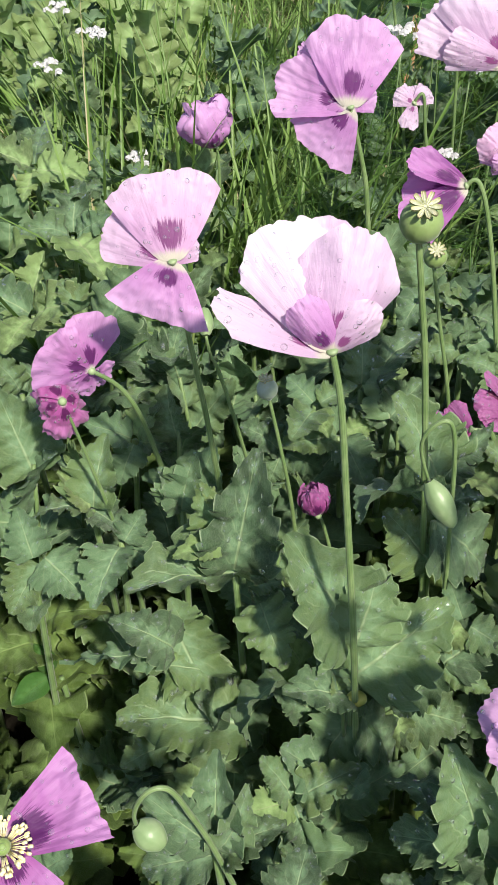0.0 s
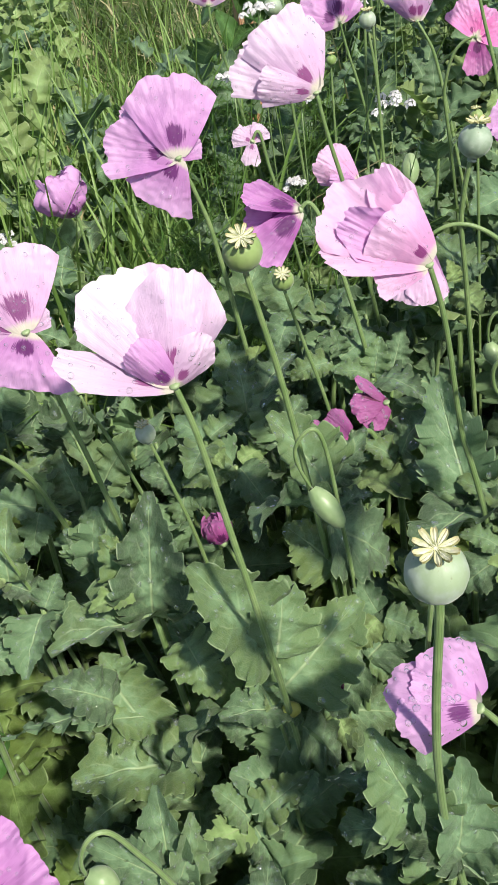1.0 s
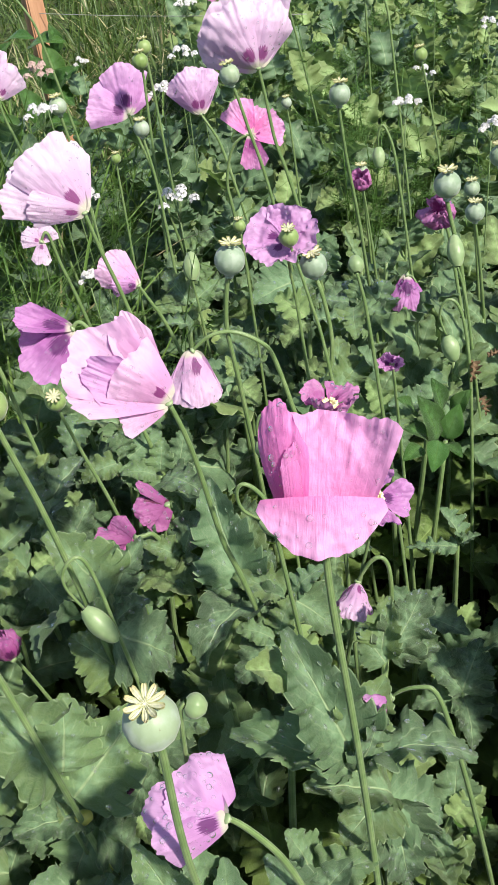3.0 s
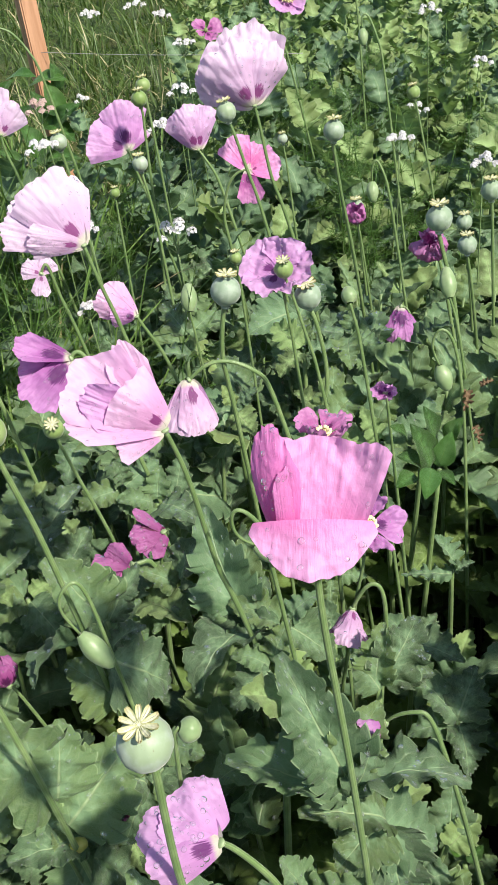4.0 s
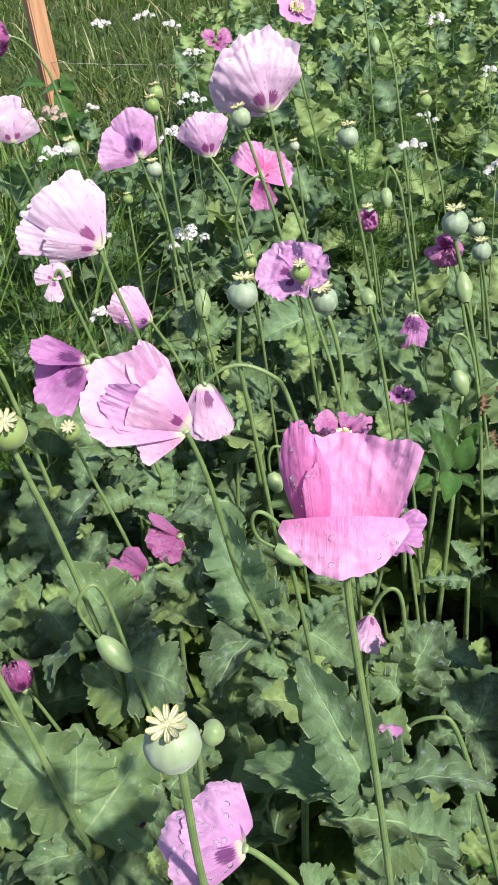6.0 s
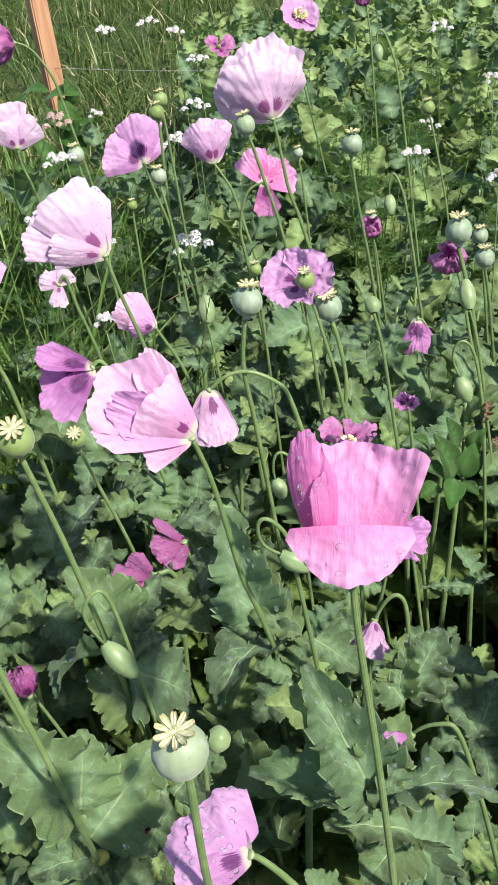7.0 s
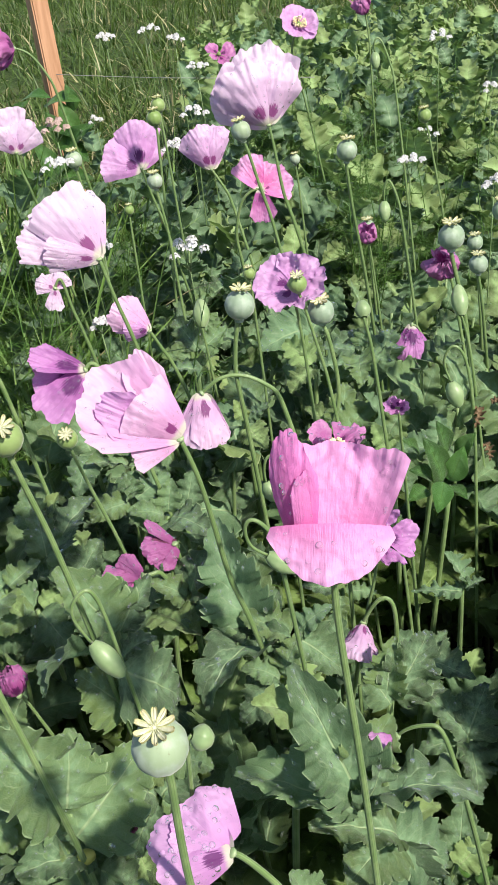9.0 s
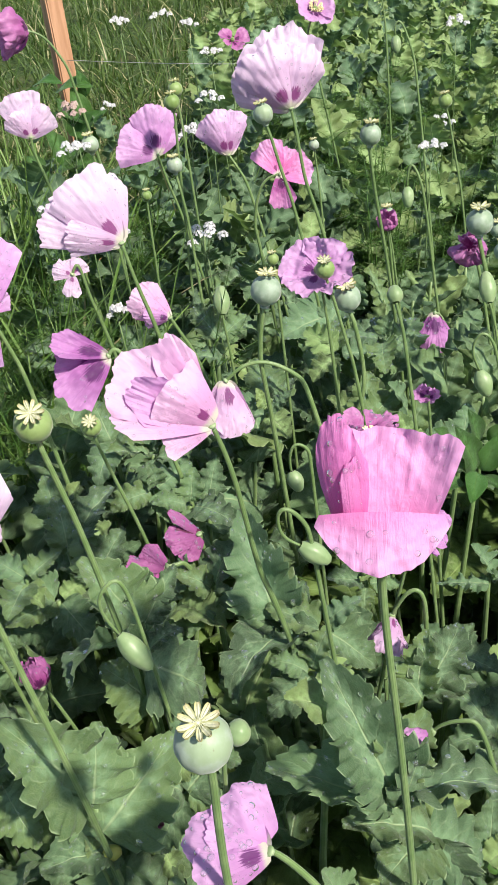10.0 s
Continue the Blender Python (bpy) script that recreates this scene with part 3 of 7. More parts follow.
def fan_data(length, width, seed, bend, cup, corner, foot, ruffle, nr=27, nt=41):
    """A fan-shaped petal from its foot along +y, its face to +z: bend arches the midline, cup drops the sides, corner shortens them, foot is the width at the base."""
    rnd = random.Random(seed)
    ph = [rnd.uniform(0, 6.3) for _ in range(8)]
    steps = 40
    line, y, z = [(0.0, 0.0, radians(bend) * 0.5)], 0.0, 0.0
    for s in range(steps):
        a = radians(bend) * (0.5 - (s + 0.5) / steps)
        y += math.cos(a) * length / steps
        z += math.sin(a) * length / steps
        line.append((y, z, a))
    half = 0.5 * width
    verts, uvs = [], []
    for i in range(nr):
        v = i / (nr - 1)
        g = foot + (1 - foot) * v ** 0.75
        for j in range(nt):
            th = 2 * j / (nt - 1) - 1
            nz = noise.noise(Vector((th * 2.2 + ph[0], v * 1.2, seed * 0.37)))
            rim = 1 - corner * abs(th) ** 2.3
            rim *= 1 + v * (0.022 * math.sin(6 * th + ph[1]) + 0.010 * math.sin(17 * th + ph[6]) + 0.007 * math.sin(31 * th + ph[7]) + 0.07 * nz + 0.03 * noise.noise(Vector((th * 7.0, ph[3], seed * 0.7))))
            k = min(steps - 1e-4, max(0.0, v * rim * steps))
            lo = int(k)
            w = k - lo
            yy, zz, a = (line[lo][c] * (1 - w) + line[lo + 1][c] * w for c in range(3))
            q = Vector((th * half * g, yy, 0)) / max(length, width)
            far = Vector((ph[4], ph[5], seed * 0.21))
            d = -cup * half * th * th * g
            d += width * ruffle * (0.008 * v * math.sin(8 * th + ph[2] + 4 * nz) + 0.006 * v * math.sin(19 * th + ph[3] + 6 * nz) + 0.014 * v ** 5 * math.sin(15 * th + ph[4] + 5 * nz) + 0.010 * v ** 8 * math.sin(37 * th + ph[5])
                                  + 0.12 * v * noise.noise(q * 2.4 + far) + 0.06 * v * (0.3 - abs(noise.noise(q * 3.4 - far))) + 0.04 * v * (0.2 - abs(noise.noise(q * 8.0 + far))) + 0.02 * v * noise.noise(q * 15.0 + far))
            verts.append((th * half * g * (1 - 0.10 * abs(cup) * th * th), yy - math.sin(a) * d, zz + math.cos(a) * d))
            uvs.append((0.5 + 0.5 * th, v * (0.55 + 0.45 * rim) if foot < 0.5 else 0.45 + 0.55 * v))
    tilt, ln = math.atan2(line[-1][1], line[-1][0]), math.hypot(line[-1][0], line[-1][1]) / length
    c, s = math.cos(tilt), math.sin(tilt)
    verts = [(x, (y * c + z * s) / ln, z * c - y * s) for x, y, z in verts]
    return verts, grid_faces(nr, nt), uvs


def shaped_poppy(head, facing, upward, pts, tint, petals, label, stamens=False, wet=1.0):
    """A flower whose petals are set one by one. Each: foot, tip and face (to the side, up, out), width, bend, cup, corner, foot width, ruffle."""
    COUNT[0] += 1
    seed = COUNT[0] * 17
    root = thing("poppy_flower", foot_of(head, pts), label, "flower", "poppy flowers")
    o = Vector(root.location)
    stem_part(root, head, pts, 0.0021, 0.0034)
    z, y = Vector(facing).normalized(), Vector(upward).normalized()
    m = Matrix.Translation(Vector(head) - o) @ Matrix((y.cross(z), y, z)).transposed().to_4x4()
    for k, (base, tip, face, width, bend, cup, corner, foot, ruffle, *other) in enumerate(petals):
        along = Vector(tip) - Vector(base)
        d = fan_data(along.length, width, seed + k, bend, cup, corner, foot, ruffle)
        yy = along.normalized()
        zz = (Vector(face) - yy * Vector(face).dot(yy)).normalized()
        pm = Matrix((yy.cross(zz), yy, zz)).transposed().to_4x4()
        pm.translation = Vector(base)
        p = part("petal", make_mesh("petal", *d[:2], PETALS[other[0] if other else tint], d[2]), root, m @ pm)
        part("water_beading", drops_mesh(d[0], 41, 27, int(70 * wet * min(1.3, along.length / 0.07)), seed + k, 0.0024 * wet ** 0.7, 0.2), p, label="clear raindrops")["kind"] = "stuff"
    v, f = lathe_data([(0.0, -0.003), (0.0022, -0.0028), (0.0036, -0.0008), (0.004, 0.0006), (0.002, 0.0016), (0.0, 0.0016)], 12)
    line = Vector(head) - Vector(pts[0])
    part("receptacle", make_mesh("receptacle", v, f, BUD), root, Matrix.Translation(Vector(head) - o) @ frame_to(line))
    if stamens:
        cv, cf, _ = capsule_data(0.0055)
        part("ovary", make_mesh("ovary", [(x, y, z + 0.005) for x, y, z in cv], cf, CAPSULE_GREEN), root, m)
        part("stamen_ring", make_mesh("stamens", *stamens_data(0.015, 0.014, seed)[:2], STAMEN), root, m)
    return root


def seed_head(centre, diameter, pts, label, nod=0.0):
    COUNT[0] += 1
    rnd = random.Random(COUNT[0] * 7)
    r = diameter / 2
    root = thing("poppy_seed_head", foot_of(centre, pts), label, "seed head", "poppy seed heads")
    o = Vector(root.location)
    up = (Vector(centre) - Vector(pts[0])).normalized()
    up = (up + Vector((0, -nod, 0.6))).normalized()
    m = Matrix.Translation(Vector(centre) - o) @ frame_to(up, rnd.uniform(0, 360))
    neck = Vector(centre) - up * r * 1.15
    stem_part(root, tuple(neck), pts, max(0.0012, r * 0.15), max(0.0026, r * 0.2))
    skin = CAPSULE_PALE if "pale" in label else CAPSULE if "blue" in label or "grey" in label else CAPSULE_GREEN
    c = part("capsule", make_mesh("capsule", *capsule_data(r)[:2], skin), root, m)
    crown = crown_data(r, rnd.randint(8, 10), COUNT[0])
    part("crown", make_mesh("crown", *crown[:2], CROWN, crown[2], smooth=False), c)
    return root


def bud(base, tip, slim, pts, label):
    COUNT[0] += 1
    root = thing("poppy_bud", foot_of(base, pts), label, "flower bud", "poppy buds")
    o = Vector(root.location)
    axis = Vector(tip) - Vector(base)
    ln = axis.length
    prof = []
    for k in range(15):
        s = k / 14
        prof.append((0.002 + ln * slim * 0.5 * math.sin(math.pi * min(1.0, s * 0.93 + 0.04)) ** 0.75 * (1.08 - 0.3 * s), s * ln))
    prof[-1] = (0.0, ln)
    v, f = lathe_data(prof, 24)
    seam = []
    for x, y, z in v:
        a = math.atan2(y, x)
        k = 1 - 0.07 * math.exp(-(math.sin(a) / 0.12) ** 2)
        seam.append((x * k, y * k, z))
    m = Matrix.Translation(Vector(base) - o) @ frame_to(axis, 40)
    stem_part(root, base, pts, 0.0014, 0.0026)
    part("bud_case", make_mesh("bud_case", seam, f, BUD_YELLOW if "yellow" in label else BUD), root, m)
    return root


# ---- leaves ----
def leaf_data(seed, teeth=11, wide=0.42, droop=40.0, fold=0.25, wave=0.05, clasp=0.5, half=4, lobed=0.26, twist=0.0, curl=0.0):
    """A toothed leaf one unit long from base to tip along +y, its face to +z."""
    rnd = random.Random(seed)
    rows = teeth * (6 if half > 2 else 3) + 1
    cuts = []
    for _ in range(2):
        c = np.cumsum([0.0] + [rnd.uniform(0.4, 1.6) for _ in range(teeth)])
        cuts.append(c / c[-1])
    us = [i / (rows - 1) for i in range(rows)]
    y, z, last, spine = 0.0, 0.0, 0.0, []
    for u in us:
        a = radians(droop * (0.45 - u))
        y += math.cos(a) * (u - last)
        z += math.sin(a) * (u - last)
        last = u
        spine.append((y, z, a))
    ph = rnd.uniform(0, 6.28)
    jit = [[rnd.uniform(0.4, 1.5) for _ in range(teeth + 2)] for _ in range(2)]
    verts, uvs = [], []
    lobes = 3.8 + rnd.uniform(-0.6, 0.8)
    for i, u in enumerate(us):
        body = wide * (clasp * (1 - u) ** 2.0 * min(1.0, u * 14 + 0.35) + math.sin(math.pi * min(1, u * 0.94 + 0.03)) ** 0.75 * (0.86 - 0.42 * u))
        y, z, a = spine[i]
        for j in range(-half, half + 1):
            s = 0 if j < 0 else 1
            n = min(teeth - 1, int(np.searchsorted(cuts[s], u, side="right")) - 1)
            f = (u - cuts[s][n]) / (cuts[s][n + 1] - cuts[s][n])
            # each tooth swells slowly towards the tip of the leaf, then drops to a notch
            swell = (f / 0.78) ** 0.9 if f < 0.78 else (1 - f) / 0.22
            turn = 2 * math.pi * lobes * u + ph + 1.9 * s
            lob = 1 - 1.0 * lobed * (0.5 + 0.5 * math.cos(turn)) ** 3.0 * math.sin(math.pi * u) ** 0.5
            tooth = 1 + (-0.085 + 0.15 * swell) * jit[s][n]
            k = j / half
            w = body * (1 + (lob * tooth - 1) * abs(k) ** 1.5)
            if i == len(us) - 1:
                w = 0.004
            x = w * k * 0.5
            ahead = 0.05 * swell * jit[s][n] * abs(k) ** 3 * (1 - u * 0.6) + 0.06 * abs(k) * u * (1 - u)
            h = 1.25 * fold * abs(x) - curl * x * x + twist * x * (u - 0.25) \
                - 1.5 * wave * abs(k) ** 1.6 * math.cos(turn + 0.5) * math.sin(math.pi * min(1, u + 0.1)) \
                + 0.018 * math.cos(2 * math.pi * (7 * u - 2.75 * abs(k))) * math.sin(math.pi * min(1.0, 1.2 * abs(k))) * (1 - u) \
                + 0.11 * abs(k) * noise.noise(Vector((x * 2.5 + seed, u * 2.2, 7.3))) + 0.035 * noise.noise(Vector((x * 7 + seed, u * 6, 1.3)))
            verts.append((x, y + ahead - math.sin(a) * h, z + math.cos(a) * h))
            uvs.append((0.5 + 0.5 * k, u))
    # lay the chord on +y with length one
    tip = np.array(verts[-1 - half])
    ln, tilt = math.hypot(tip[1], tip[2]), math.atan2(tip[2], tip[1])
    c, s = math.cos(-tilt), math.sin(-tilt)
    verts = [((x / ln), (y * c - z * s) / ln, (y * s + z * c) / ln) for x, y, z in verts]
    return verts, grid_faces(len(us), 2 * half + 1), uvs


LEAF_SHAPES = [dict(teeth=15, wide=0.88, droop=35, fold=0.38, wave=0.045, twist=0.25), dict(teeth=15, wide=0.80, droop=70, fold=0.26, wave=0.05, twist=-0.3, curl=0.5), dict(teeth=13, wide=0.95, droop=25, fold=0.42, wave=0.05, twist=0.1),
               dict(teeth=16, wide=0.72, droop=95, fold=0.2, wave=0.05, twist=0.5), dict(teeth=14, wide=0.80, droop=10, fold=0.26, wave=0.06, twist=-0.5, curl=0.8), dict(teeth=15, wide=0.92, droop=55, fold=0.30, wave=0.07, lobed=0.3, twist=0.3),
               dict(teeth=13, wide=1.0, droop=38, fold=0.30, wave=0.05, clasp=0.7, curl=0.7), dict(teeth=16, wide=0.76, droop=125, fold=0.26, wave=0.035, twist=-0.2)]


def leaf_mesh(name, seed, mat, shape, **more):
    v, f, uv = leaf_data(seed, **{**shape, **more})
    return make_mesh(name, v, f, mat, uv)


LEAVES = [leaf_mesh("leaf", 31 + i, LEAF, s) for i, s in enumerate(LEAF_SHAPES)]
LOW_LIT = [leaf_mesh("leaf", 91 + i, LEAF_LOW_LIT, s) for i, s in enumerate(LEAF_SHAPES)]
YOUNG = [leaf_mesh("young_leaf", 61 + i, LEAF_YOUNG, s) for i, s in enumerate(LEAF_SHAPES)]
FAR_LEAVES = [leaf_mesh("leaf", 31 + i, LEAF, {**s, "teeth": 10}, half=2) for i, s in enumerate(LEAF_SHAPES)]
FAR_YOUNG = [leaf_mesh("young_leaf", 61 + i, LEAF_YOUNG, {**s, "teeth": 10}, half=2) for i, s in enumerate(LEAF_SHAPES)]


def weed_mesh():
    """A smooth pointed oval leaf, one unit long."""
    verts, uvs, rows, half = [], [], 15, 3
    for i in range(rows):
        u = i / (rows - 1)
        w = 0.66 * math.sin(math.pi * u ** 0.75) ** 0.8 * (1 - 0.25 * u) + 0.01
        for j in range(-half, half + 1):
            k = j / half
            verts.append((0.5 * w * k, u, 0.10 * math.sin(math.pi * u) + 0.1 * abs(k) * w + 0.02 * math.sin(9 * u + 3 * k)))
            uvs.append((0.5 + 0.5 * k, u))
    return make_mesh("weed_leaf", verts, grid_faces(rows, 2 * half + 1), LEAF_WEED, uvs)


WEED = weed_mesh()
LEAF_BEADS = []
for _i, _s in enumerate(LEAF_SHAPES):
    _v = leaf_data(31 + _i, **_s)[0]
    LEAF_BEADS.append(drops_mesh(_v, 9, len(_v) // 9, 64, 400 + _i, 0.030, 0.1, (1,)))


def leaf_pose(base, tip, face, width=1.0):
    """The pose of a unit leaf from base to tip with its face towards the given way."""
    y = Vector(tip) - Vector(base)
    ln = y.length
    y.normalize()
    f = Vector(face)
    z = (f - y * f.dot(y)).normalized()
    x = y.cross(z)
    m = Matrix((x * ln * width, y * ln, z * ln)).transposed().to_4x4()
    m.translation = Vector(base)
    return m


def leaf_on(root, base, tip, face, shape=0, width=1.0, young=False, label=""):
    rnd = random.Random(int(base[0] * 31337 + tip[1] * 7127 + tip[0] * 911))
    face = Vector(face) + Vector((rnd.uniform(-0.4, 0.4), rnd.uniform(-0.3, 0.4), rnd.uniform(-0.1, 0.3)))
    m = leaf_pose(Vector(base) - root.location, Vector(tip) - root.location, face, width)
    src = YOUNG if young else LEAVES
    leaf = part("leaf", src[shape], root, m, label)
    if not young:
        part("water_beading", LEAF_BEADS[shape], leaf, label="clear raindrops")["kind"] = "stuff"
    return leaf


def leaf_cluster(top, label, weed=False):
    """A plant whose leaves are set one by one: a stem from the ground to the given place."""
    rnd = random.Random(int(top[0] * 7919 + top[1] * 104729))
    foot = Vector((top[0] + rnd.uniform(-0.04, 0.04), top[1] + rnd.uniform(-0.02, 0.05), 0))
    root = thing("weed_plant" if weed else "poppy_plant", foot, label, "plant", "" if weed else "leafy poppy plants")
    t = Vector(top) - foot
    part("stem", tube("stem", curve_points([(0, 0, -0.01), (t.x * 0.3, t.y * 0.3, t.z * 0.5), tuple(t)], 5), 0.0055, 0.0032, STEM, 8), root)
    return root


def weed_leaf(root, base, tip):
    return part("leaf", WEED, root, leaf_pose(Vector(base) - root.location, Vector(tip) - root.location, (0.1, -0.35, 0.9)))


def plant_leaves(height, count, size, seed, young):
    """Stem line and leaf poses of a random leafy plant, round its foot."""
    rnd = random.Random(seed)
    lean = (rnd.uniform(-0.06, 0.06), rnd.uniform(-0.06, 0.06))
    line = curve_points([(0, 0, -0.01), (lean[0] * 0.4, lean[1] * 0.5, height * 0.5), (lean[0], lean[1], height)], 4)
    turn, found = rnd.uniform(0, 360), []
    for k in range(count):
        s = (k + 0.7) / count
        turn += 137.5 + rnd.uniform(-18, 18)
        at = Vector((lean[0] * s, lean[1] * s, height * (0.25 + 0.75 * s)))
        ln = size * (1.15 - 0.45 * s) * rnd.uniform(0.8, 1.2)
        rise = radians(rnd.uniform(-10, 30) + 35 * (s > 0.8))
        a = radians(turn)
        way = Vector((math.cos(a) * math.cos(rise), math.sin(a) * math.cos(rise), math.sin(rise)))
        face = Vector((rnd.uniform(-0.4, 0.4), rnd.uniform(-0.5, 0.3), 1)) - way * 0.3
        fresh = young and rnd.random() < 0.8 or (s > 0.9 and rnd.random() < 0.25)
        found.append((rnd.randrange(8), fresh, leaf_pose(at, at + way * ln, face, rnd.uniform(0.85, 1.15))))
    return line, found


def leafy_plant(x, y, height, count, size, seed, young=False):
    root = thing("poppy_plant", (x, y, 0), "yellow-green young poppy plant with toothed leaves" if young else "grey-green poppy plant with toothed waxy leaves", "plant", "leafy poppy plants")
    line, found = plant_leaves(height, count, size, seed, young)
    part("stem", tube("stem", line, 0.0045, 0.0025, STEM, 6), root)
    far = y > 0.95
    for shape, fresh, m in found:
        # lower leaves use the copy with the filtered light in its colour
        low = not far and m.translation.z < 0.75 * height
        src = (FAR_YOUNG if far else YOUNG) if fresh else FAR_LEAVES if far else LOW_LIT if low else LEAVES
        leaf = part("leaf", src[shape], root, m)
        if not fresh and not low and y < 0.75 and shape % 2 == 0:
            part("water_beading", LEAF_BEADS[shape], leaf, label="clear raindrops")["kind"] = "stuff"
    return root


def mesh_arrays(me):
    v = np.zeros(len(me.vertices) * 3)
    me.vertices.foreach_get("co", v)
    uv = np.zeros(len(me.loops) * 2)
    me.uv_layers[0].data.foreach_get("uv", uv)
    idx = np.zeros(len(me.loops), dtype=np.int64)
    me.loops.foreach_get("vertex_index", idx)
    per = np.zeros((len(me.vertices), 2))
    per[idx] = uv.reshape(-1, 2)
    return v.reshape(-1, 3), idx.reshape(-1, 4), per


def far_plants(name, spots, mat, seed, young, label):
    """Plants too far off to tell apart, in one mesh."""
    kinds = [mesh_arrays(m) for m in (FAR_YOUNG if young else FAR_LEAVES)]
    vs, fs, uvs, k = [], [], [], 0
    for i, (x, y, h) in enumerate(spots):
        _, found = plant_leaves(h, 10, 0.13, seed + i, False)
        for shape, _, m in found:
            v, f, uv = kinds[shape]
            m = np.array(Matrix.Translation((x, y, 0)) @ m)
            vs.append(v @ m[:3, :3].T + m[:3, 3])
            fs.append(f + k)
            uvs.append(uv)
            k += len(v)
    ob = new(name, make_mesh(name, np.concatenate(vs), np.concatenate(fs).tolist(), mat, np.concatenate(uvs)))
    return tagged(ob, label, "plants", kind="stuff")


# ---- ground ----
def ground_sheet():
    xs = np.concatenate([[-400, -120, -40, -15], np.linspace(-6, 8, 57), [15, 40, 120, 400]])
    ys = np.concatenate([[-400, -120, -40, -15, -5], np.linspace(-2, 12, 57), [15, 40, 120, 400]])
    verts = [(x, y, 0.025 * noise.noise(Vector((x * 2.1, y * 2.1, 0))) + 0.012 * noise.noise(Vector((x * 7, y * 7, 3)))) for y in ys for x in xs]
    return tagged(new("ground", make_mesh("ground", verts, grid_faces(len(ys), len(xs)), GROUND)), "dark moist soil bed running into rough green meadow", "ground", kind="structure")


ground_sheet()


# ---- poppy flowers, seed heads, buds ----
shaped_poppy((0.0615, 0.4495, 0.9068), (-0.0739, -0.8231, 0.563), (0.0064, 0.5642, 0.8256), [(0.0695, 0.4485, 0.8658), (0.0773, 0.4473, 0.7755), (0.0941, 0.4442, 0.5942)], "white", [
    # white front, pale back and sides: sun and shade painted by tint
    ((0, 0, 0), (-0.0207, 0.0815, -0.0207), (0.1, 0.2, 1), 0.0933, -26, -0.25, 0.3, 0.16, 0.8, "pale"),
    ((0, 0, 0), (-0.0387, 0.0767, -0.0021), (0.05, 0.1, 1), 0.0656, 20, 0.18, 0.22, 0.18, 0.6),
    ((0, 0, 0), (0.0193, 0.0733, 0.0021), (0.35, 0.1, 1), 0.0739, 40, 0.5, 0.36, 0.2, 0.8, "pale"),
    ((0, 0, 0), (-0.0712, 0.0318, 0.0124), (-0.1, 0.55, 0.8), 0.0318, -34, 0.25, 0.25, 0.3, 0.9, "pale"),
    ((0, 0, 0), (-0.0228, 0.029, 0.0159), (-0.2, -0.2, 1), 0.0311, 30, 0.4, 0.3, 0.35, 0.9, "lilac"),
    ((0, 0, 0), (0.029, 0.0276, 0.0035), (0.6, 0, 0.8), 0.0346, 30, 0.4, 0.35, 0.25, 1.0, "pale")], "white-lilac poppy flower cupped open on a tall stem")
shaped_poppy((-0.0513, 0.6137, 0.8794), (0.1027, -0.8731, 0.4766), (0.0083, 0.4799, 0.8773), [(-0.0393, 0.6147, 0.7814), (-0.0252, 0.6154, 0.6599)], "mauve", [
    ((0, 0, 0), (-0.0079, 0.0701, -0.0131), (0.05, 0.2, 1), 0.0938, 20, 0.2, 0.24, 0.14, 0.7),
    ((0, 0, 0), (-0.0534, 0.0272, -0.0202), (-0.1, 0.1, 1), 0.0491, 14, 0.15, 0.2, 0.16, 0.7),
    ((0, 0, 0), (-0.0149, -0.0456, -0.0035), (0, 0.25, 1), 0.0876, 12, 0.1, 0.1, 0.16, 0.9, "lilac"),
    ((0, 0, 0), (0.0202, 0.0158, -0.0131), (0.4, 0.1, 1), 0.0263, 10, 0.2, 0.3, 0.2, 0.9)], "lilac poppy flower turned away with a hanging petal")
shaped_poppy((0.1054, 0.8783, 0.9025), (-0.0901, -0.9384, 0.3335), (0.0111, 0.3339, 0.9426), [(0.1224, 0.8763, 0.8385), (0.1315, 0.8756, 0.7761)], "lilac", [
    ((0, 0, 0), (0.0033, 0.0833, -0.0133), (0.1, 0.15, 1), 0.1000, 20, 0.2, 0.3, 0.15, 0.8),
    ((0, 0, 0), (-0.0766, 0.0244, -0.0167), (-0.1, 0.2, 1), 0.0666, -12, -0.2, 0.2, 0.16, 1.1),
    ((0, 0, 0), (-0.0355, -0.0444, -0.0078), (0, 0.2, 1), 0.0833, 14, 0.15, 0.1, 0.2, 0.7),
    ((0, 0, 0), (-0.0533, 0.0578, -0.0278), (-0.1, 0.1, 1), 0.0311, 10, 0.2, 0.4, 0.2, 1.2),
    ((0, 0, 0), (0.0222, 0.0167, -0.0167), (0.3, 0.1, 1), 0.0389, 10, 0.2, 0.3, 0.2, 0.9)], "purple-pink poppy flower seen from behind with dark veins")
poppy((-0.049, 1.266, 0.709), (-0.343, 0.172, 0.924), [(-0.047, 1.266, 0.667), (-0.048, 1.266, 0.566)], "crumpled", 0.076, "lilac", "small crumpled pink poppy flower on a thin stem")
poppy((-0.136, 0.649, 0.750), (-0.550, 0.835, 0.003), [(-0.106, 0.655, 0.719), (-0.081, 0.658, 0.616)], "fan", 0.055, "purple", "mauve poppy flower bending over with wet petals")
poppy((-0.158, 0.615, 0.742), (-0.380, 0.637, -0.671), [(-0.147, 0.618, 0.682), (-0.126, 0.623, 0.547)], "wilted", 0.046, "magenta", "wilting dark magenta poppy flower facing away")
